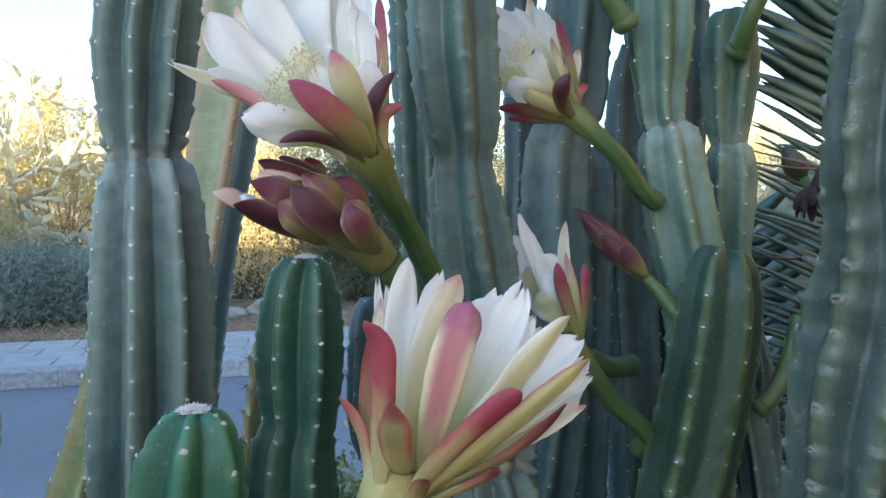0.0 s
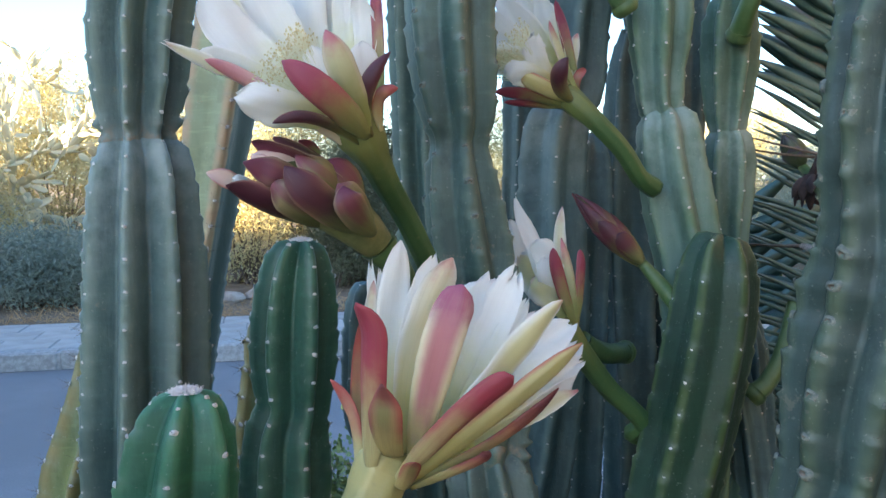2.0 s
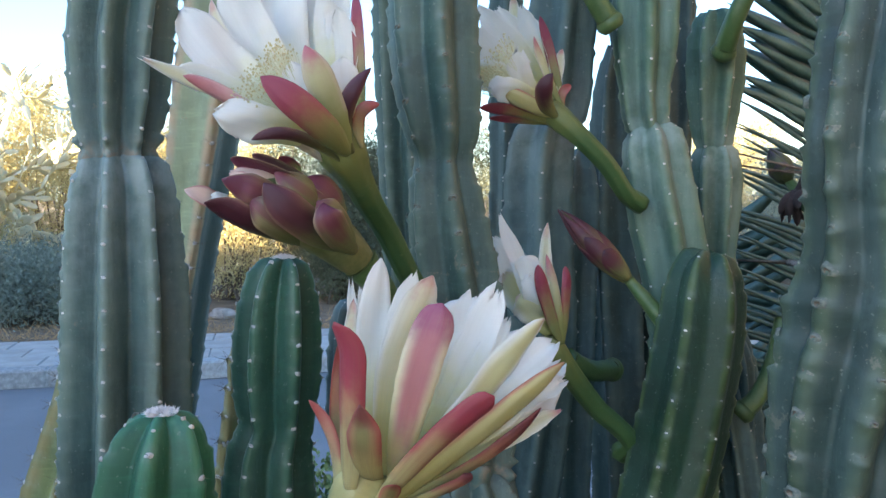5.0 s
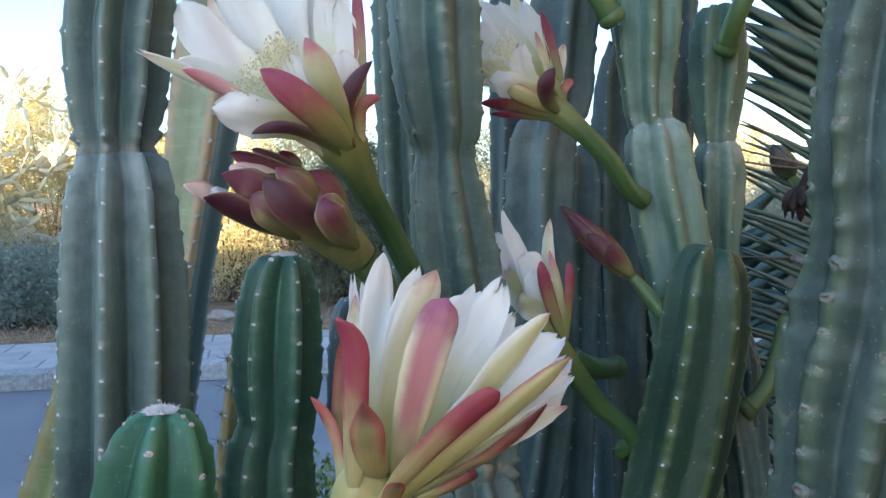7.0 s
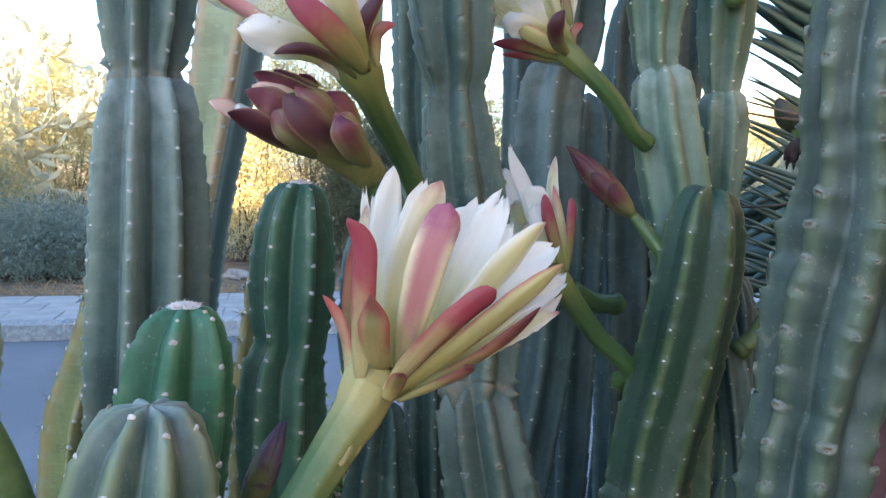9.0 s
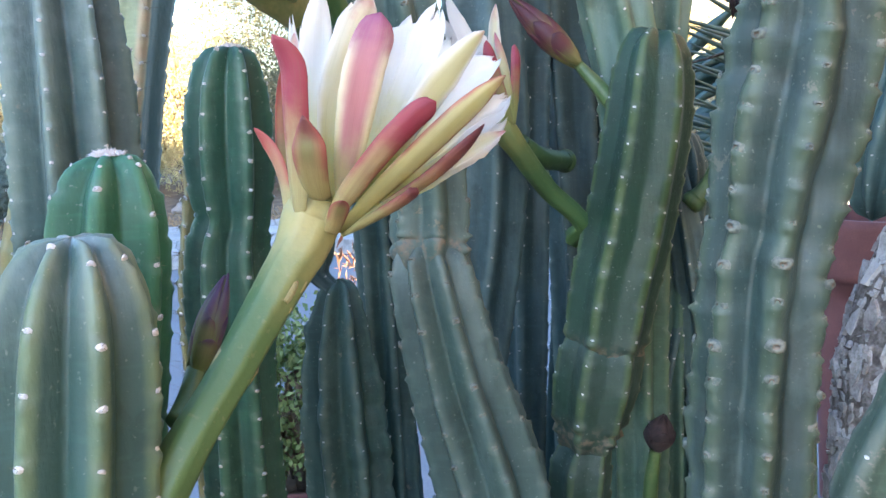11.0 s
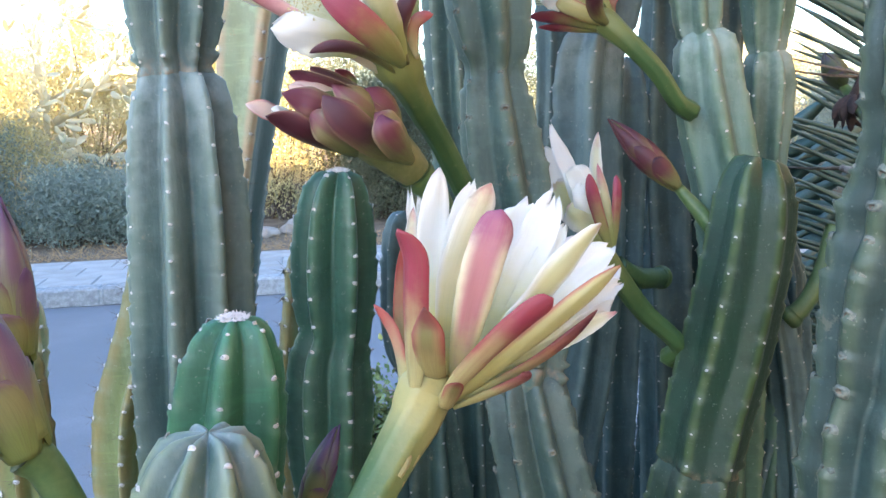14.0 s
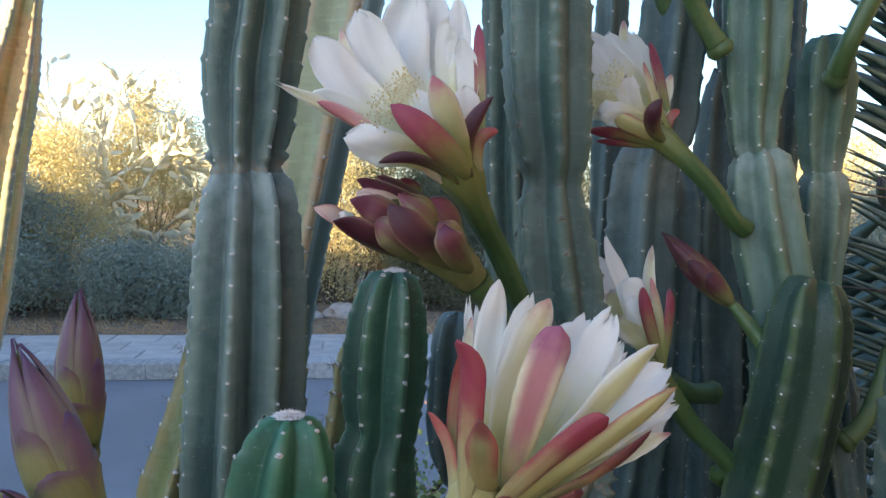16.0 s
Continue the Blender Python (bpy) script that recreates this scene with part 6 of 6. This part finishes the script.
blade(closing, (-0.063, 0.650, 1.314), (-0.081, 0.612, 1.332), (-0.100, 0.612, 1.348), 0.0262, 'olive', point=0.4)
blade(closing, (-0.077, 0.655, 1.314), (-0.103, 0.618, 1.331), (-0.127, 0.608, 1.348), 0.0228, 'maroon', point=0.3, hook=0.3)
blade(closing, (-0.040, 0.645, 1.311), (-0.064, 0.604, 1.335), (-0.086, 0.602, 1.357), 0.0255, 'maroon', point=0.35, hook=0.15)
blade(closing, (-0.034, 0.652, 1.315), (-0.041, 0.618, 1.334), (-0.053, 0.612, 1.346), 0.0207, 'olive', point=0.4)
blade(closing, (-0.031, 0.642, 1.309), (-0.040, 0.606, 1.328), (-0.047, 0.606, 1.345), 0.0228, 'rose', point=0.5)
tube_mesh("stalk", [(-0.034, 0.670, 1.299), (-0.029, 0.675, 1.292), (-0.022, 0.690, 1.280), (-0.013, 0.730, 1.247), (-0.001, 0.770, 1.211)], [0.0150, 0.0128, 0.0108, 0.0105, 0.0105], M_STALK, closing)
bud('pointed dark red cactus flower bud on a green stalk', (0.135, 0.930, 1.331), (0.205, 0.925, 1.259), [(0.205, 0.925, 1.259), (0.228, 0.920, 1.231), (0.251, 0.915, 1.199), (0.264, 0.920, 1.181)], 0.013, 'red')
bud('purple cactus flower bud beside the road', (-0.243, 0.400, 1.284), (-0.212, 0.414, 1.172), [(-0.212, 0.414, 1.172), (-0.206, 0.418, 1.163), (-0.194, 0.425, 1.125), (-0.190, 0.435, 1.083), (-0.194, 0.450, 1.026)], 0.0174, 'violet')
bud('slim purple cactus flower bud', (-0.250, 0.470, 1.303), (-0.256, 0.480, 1.203), [(-0.256, 0.480, 1.203), (-0.281, 0.520, 1.163), (-0.322, 0.580, 1.113), (-0.350, 0.620, 1.076)], 0.0135, 'violet')
bud('pink-violet cactus flower bud low down', (-0.231, 0.370, 1.215), (-0.230, 0.385, 1.179), [(-0.230, 0.385, 1.179), (-0.237, 0.400, 1.156), (-0.251, 0.430, 1.124)], 0.012, 'violet')
bud('small violet cactus flower bud', (-0.088, 0.600, 1.118), (-0.116, 0.600, 1.050), [(-0.116, 0.600, 1.050), (-0.118, 0.580, 1.032), (-0.120, 0.560, 1.024)], 0.0098, 'violet')
bud('shrivelled dark cactus bud on a stalk', (0.301, 0.950, 0.861), (0.291, 0.950, 0.819), [(0.291, 0.950, 0.819), (0.286, 0.950, 0.784), (0.282, 0.950, 0.726)], 0.016, 'black')
bud('dull violet-green bud in front of the palm frond', (0.414, 1.150, 1.401), (0.438, 1.150, 1.360), [(0.438, 1.150, 1.360), (0.446, 1.120, 1.340), (0.425, 1.000, 1.312), (0.344, 0.750, 1.299)], 0.014, 'dull')
bare_stalk('green flower stalk joined to a cactus rib', [(0.137, 0.930, 1.629), (0.154, 0.940, 1.585), (0.172, 0.950, 1.552), (0.189, 0.955, 1.528)], [0.01075, 0.01025, 0.01075, 0.01225])
bare_stalk('dark green hanging flower stalk', [(0.121, 1.000, 1.648), (0.134, 1.000, 1.599), (0.148, 1.020, 1.549)], [0.0135, 0.0135, 0.0135])
bare_stalk('green flower stalk joined to a cactus rib', [(0.374, 1.000, 1.634), (0.348, 1.000, 1.577), (0.331, 1.010, 1.534), (0.326, 1.030, 1.507)], [0.01075, 0.01025, 0.01075, 0.01225])
bare_stalk('short dark green flower stalk', [(0.141, 0.900, 1.181), (0.162, 0.920, 1.165), (0.194, 0.970, 1.155)], [0.011, 0.011, 0.011])
bare_stalk('green flower stalk in the shade', [(0.403, 1.050, 1.197), (0.384, 1.030, 1.148), (0.363, 1.020, 1.110), (0.350, 1.020, 1.097)], [0.01032, 0.00984, 0.01032, 0.01176])

# ---- small things round the cluster ----
def pot(label, at, r, h):
    top = thing("plant_pot", at, label, "plant pot", "terracotta pots")
    prof = [(0.02, 0.0), (0.62, 0.0), (0.66, 0.02), (0.86, 0.72), (0.90, 0.80), (1.0, 0.805), (1.02, 0.83), (1.02, 0.97), (1.0, 1.0), (0.9, 1.0), (0.88, 0.97), (0.84, 0.86), (0.05, 0.84)]
    sides = 36
    verts = [(at[0] + r * a * math.cos(2 * math.pi * j / sides), at[1] + r * a * math.sin(2 * math.pi * j / sides), at[2] + h * b) for a, b in prof for j in range(sides)]
    link_mesh("pot_body", verts, ring_faces(len(prof), sides), M_CLAY, top)
    verts = [(at[0] + r * 0.85 * k * math.cos(2 * math.pi * j / 24), at[1] + r * 0.85 * k * math.sin(2 * math.pi * j / 24), at[2] + h * (0.90 + 0.02 * noise.noise((j, k * 5, 0)))) for k in (0.05, 0.5, 1.0) for j in range(24)]
    link_mesh("potting_soil", verts, ring_faces(3, 24), M_SOIL, top, "dry potting soil")


pot("tall reddish terracotta pot", (1.20, 2.40, -0.02), 0.17, 0.865)
pot("terracotta pot behind the stems", (0.40, 1.72, -0.02), 0.15, 0.50)
pot("terracotta pot under the small shrub", (-0.30, 1.78, -0.02), 0.16, 0.46)


def small_shrub(label, at, rx, h, clumps, per, leaf, material, seed, spread=0.03, fat=0.34):
    shrub(label, at, rx, rx, h, clumps, per, leaf, material, seed, name="small_shrub", spread=spread, fat=fat)


small_shrub("small fleshy-leaved shrub in a pot", (-0.32, 1.78, 0.38), 0.17, 0.46, 150, 24, 0.017, M_JADE, 31)
small_shrub("reddish twiggy succulent in a terracotta pot", (-0.14, 1.78, 0.40), 0.13, 0.62, 34, 9, 0.045, M_REDTWIG, 33, 0.04, 0.09)


def frond(label, root, tip_at, sag, count, length, seed, kink, start=0.42, sides=(-1, 1), scatter=0.1):
    """A palm frond: a curved rachis and two ranks of folded leaflets."""
    top = thing("palm_frond", root, label, "palm frond", "palm fronds")
    rng = random.Random(seed)
    root, tip_at = Vector(root), Vector(tip_at)
    mid = (root + tip_at) / 2 + sag
    pts = [root * (1 - u)**2 + mid * 2 * u * (1 - u) + tip_at * u * u for u in np.linspace(0, 1, 8)]
    tube_mesh("rachis", pts, [0.0085 - 0.0055 * u for u in np.linspace(0, 1, 8)], M_RACHIS, top, "green rachis", 0, 8)
    for i in range(count):
        u = start + (0.99 - start) * i / count
        c = root * (1 - u)**2 + mid * 2 * u * (1 - u) + tip_at * u * u
        tg = ((mid - root) * (1 - u) + (tip_at - mid) * u).normalized()
        for side in sides:
            if side > 0 and u < 0.68:
                continue
            out = (Vector((1, 0, 0)) * side + Vector((0, -0.35, 0))).normalized()
            d = (out * rng.uniform(0.8, 1.0) + tg * kink * rng.uniform(0.75, 1.1) + Vector((0, rng.uniform(-0.25, 0.25), rng.uniform(-1.2, 0.8) * scatter))).normalized()
            ll = length * (0.75 + 0.35 * math.sin(u * math.pi)) * rng.uniform(0.85, 1.1)
            s = d.cross(Vector((0, -1, 0.3))).normalized()
            fold = d.cross(s).normalized()
            verts, faces = [], []
            n = 7
            for k in range(n + 1):
                q = k / n
                w = (0.0160 if u > 0.74 else 0.0048) * (0.5 + 1.2 * q if q < 0.35 else 0.92 * (1 - (q - 0.35) / 0.65)**0.8) + 0.0003
                p = c + d * ll * q + Vector((0, 0, -0.08 * ll * q * q))
                verts += [p + s * w + fold * w * 0.3, p + fold * 0.0004, p - s * w + fold * w * 0.3, p - fold * 0.0008]
            for k in range(n):
                a, b = k * 4, k * 4 + 4
                faces += [(a, a + 1, b + 1, b), (a + 1, a + 2, b + 2, b + 1), (a + 2, a + 3, b + 3, b + 2), (a + 3, a, b, b + 3)]
            link_mesh("leaflet", verts, faces, M_FROND, top)


frond("dark green palm frond with folded leaflets", (0.55, 1.40, -0.03), (0.56, 1.34, 1.95), Vector((-0.015, 0, 0)), 94, 0.175, 3, 0.5)
frond("dark green palm frond further back", (0.72, 1.75, -0.03), (0.56, 1.70, 1.28), Vector((0.05, 0, 0)), 17, 0.20, 8, -0.2, 0.48, (-1,), 0.5)
frond("dark green palm frond in the shade", (0.60, 1.55, -0.03), (0.64, 1.52, 1.30), Vector((0.03, 0, 0)), 22, 0.17, 17, 0.5, 0.55, (-1,), 0.5)
frond("dark green drooping palm frond in the shade", (0.70, 1.50, -0.03), (0.60, 1.46, 1.36), Vector((0.06, 0, 0)), 16, 0.26, 23, -0.7, 0.60, (-1,), 0.6)
frond("dark green palm frond low behind the stems", (0.48, 1.60, -0.03), (0.46, 1.56, 1.30), Vector((0.0, 0, 0)), 24, 0.20, 29, 0.5, 0.62, (-1, 1), 0.6)
frond("dark green palm frond further back", (0.66, 1.62, -0.03), (0.78, 1.66, 1.85), Vector((0.02, 0, 0)), 22, 0.20, 11, 0.3, 0.68)


def old_trunk():
    """A leaning trunk clad with flaking bark plates."""
    pts = [(0.717, 1.0, 1.191), (0.67, 0.97, 1.132), (0.623, 0.95, 1.067), (0.581, 0.93, 0.997), (0.558, 0.92, 0.924), (0.547, 0.9, 0.78), (0.527, 0.9, 0.4), (0.517, 0.9, -0.03)]
    top = thing("old_trunk", pts[-1], "leaning old trunk with flaking whitish bark", "tree trunk")
    radii = [0.05, 0.058, 0.064, 0.068, 0.07, 0.074, 0.08, 0.09]
    tube_mesh("trunk", pts, radii, M_PALEBARK, top, "", 0, 40)
    line = spline([p + (r,) for p, r in zip(pts, radii)], 0.01)
    tang, ex, ey = frames_of(line)
    rng = random.Random(12)
    top_rows = [k for k in range(2, len(line)) if line[k, 2] > 0.7]
    loose_v, loose_f = [], []
    for i in range(1500):
        k = rng.choice(top_rows)
        q = rng.uniform(-2.4, 0.9)
        out = math.sin(q) * ex[k] - math.cos(q) * ey[k]
        side = np.cross(tang[k], out)
        o = Vector(line[k, :3] + out * (line[k, 3] + rng.uniform(-0.001, 0.004)))
        big = i < 170
        su, sv = (rng.uniform(0.007, 0.016), rng.uniform(0.012, 0.030)) if big else (rng.uniform(0.0015, 0.005), rng.uniform(0.002, 0.008))
        n = rng.choice((6, 7, 8))
        turn, tilt = rng.uniform(-0.5, 0.5), rng.uniform(-0.25, 0.25)
        ring = []
        for j in range(n):
            a = 2 * math.pi * (j + rng.uniform(-0.4, 0.4)) / n
            k2 = rng.uniform(0.55, 1.15)
            x, y = su * math.cos(a + turn) * k2, sv * math.sin(a) * k2
            ring.append(o + Vector(side) * x + Vector(tang[k]) * y + Vector(out) * (tilt * y + rng.uniform(-0.0008, 0.0012)))
        verts = ring + [p - Vector(out) * 0.005 for p in ring]
        faces = [tuple(range(n)), tuple(range(2 * n - 1, n - 1, -1))] + [(j, n + j, n + (j + 1) % n, (j + 1) % n) for j in range(n)]
        if big:
            link_mesh("bark_plate", verts, faces, M_PLATE, top, smooth=False)
        else:
            s = len(loose_v)
            loose_v += verts
            loose_f += [tuple(z + s for z in f) for f in faces]
    link_mesh("bark_flake_layer", loose_v, loose_f, M_PLATE, top, "small grey bark flakes", smooth=False, kind="stuff")


old_trunk()


def dried_flower():
    top = thing("dried_flower", (0.436, 1.12, 1.318), "withered black flower hanging from a twig", "dried flower")
    rng = random.Random(3)
    tube_mesh("twig", [(0.560, 1.355, 1.400), (0.500, 1.200, 1.392), (0.462, 1.125, 1.384), (0.450, 1.120, 1.374), (0.444, 1.120, 1.358), (0.440, 1.120, 1.345)], [0.004, 0.004, 0.003, 0.0028, 0.004, 0.006], M_BLACK, top)
    for a, b, c in (((0.448, 1.12, 1.374), (0.405, 1.13, 1.386), (0.358, 1.15, 1.401)), ((0.450, 1.12, 1.370), (0.400, 1.135, 1.376), (0.350, 1.15, 1.387))):
        tube_mesh("twig", [a, b, c], [0.0020, 0.0014, 0.0009], M_BARK, top)
    for i in range(26):
        d = Vector((rng.gauss(-0.12, 0.45), rng.gauss(0, 0.45), -1)).normalized()
        root = Vector((0.440 + rng.gauss(0, 0.004), 1.12 + rng.gauss(0, 0.004), 1.349))
        petal("shrivelled_petal", root, root + d * rng.uniform(0.022, 0.046), rng.uniform(0.006, 0.013), rng.uniform(0.1, 0.6), d.orthogonal(), M_BLACK, top, "", 0.0012, i)


def dry_twig():
    top = thing("dry_twig", (0.345, 0.735, 1.275), "thin brown dry twig with a thick pale foot", "twig")
    tube_mesh("shoot", [(0.392, 1.000, 1.270), (0.390, 1.080, 1.264), (0.385, 1.200, 1.257), (0.380, 1.330, 1.250)], [0.0022, 0.0018, 0.0014, 0.0008], M_BARK, top)
    tube_mesh("foot", [(0.345, 0.735, 1.275), (0.378, 0.900, 1.272), (0.392, 1.000, 1.270)], [0.0040, 0.0050, 0.0034], M_PALEBARK, top, "pale swollen foot")


dry_twig()


dried_flower()


def stamens(top, centre, axis, radius, depth, count, seed):
    """A tuft of pale filaments with yellow anthers."""
    rng = random.Random(seed)
    axis = Vector(axis).normalized()
    ex = axis.orthogonal().normalized()
    ey = axis.cross(ex)
    fv, ff, av, af = [], [], [], []
    for i in range(count):
        q, r = rng.uniform(0, 6.28), math.sqrt(rng.random()) * radius
        root = Vector(centre) + (ex * math.cos(q) + ey * math.sin(q)) * r * 0.3
        end = Vector(centre) + (ex * math.cos(q) + ey * math.sin(q)) * r + axis * depth * rng.uniform(0.7, 1.1)
        o = (end - root).orthogonal().normalized() * 0.00032
        k = len(fv)
        fv += [root + o, root - o, end - o * 0.6, end + o * 0.6]
        ff.append((k, k + 1, k + 2, k + 3))
        k = len(av)
        s = 0.0008
        av += [end + Vector(p) * s for p in ((1, 0, 0), (-1, 0, 0), (0, 1, 0), (0, -1, 0), (0, 0, 1.3), (0, 0, -1.3))]
        af += [(k + a, k + b, k + c) for a, b, c in ((0, 2, 4), (2, 1, 4), (1, 3, 4), (3, 0, 4), (2, 0, 5), (1, 2, 5), (3, 1, 5), (0, 3, 5))]
    link_mesh("filament_tuft", fv, ff, M_FILAMENT, top, "pale filaments", kind="stuff")
    link_mesh("anther_tuft", av, af, M_ANTHER, top, "yellow anthers", kind="stuff")


AXIS_B = Vector((-0.055, -0.03, 0.05))
stamens(flower_b, Vector(flower_b.location) + AXIS_B * 0.45, AXIS_B, 0.034, 0.045, 430, 5)
AXIS_C = Vector((-0.07, -0.02, 0.05))
stamens(flower_c, Vector(flower_c.location) + AXIS_C * 0.45, AXIS_C, 0.034, 0.045, 330, 6)

# ---- laid pieces of the street ----
pieces(pavement, "paving_slab", 0.392, 0.371, 0.05, [(-6 + 0.4 * i + (0.2 if r % 2 else 0), 0.358 + 0.378 * r, 0.13) for r in range(3) for i in range(33)], M_SLAB, 0.006, 0.003)
pieces(kerb, "kerb_stone", 0.985, 0.168, 0.14, [(-8 + 1.0 * i, 0.084, 0.13) for i in range(19)], M_KERB, 0.014, 0.002)
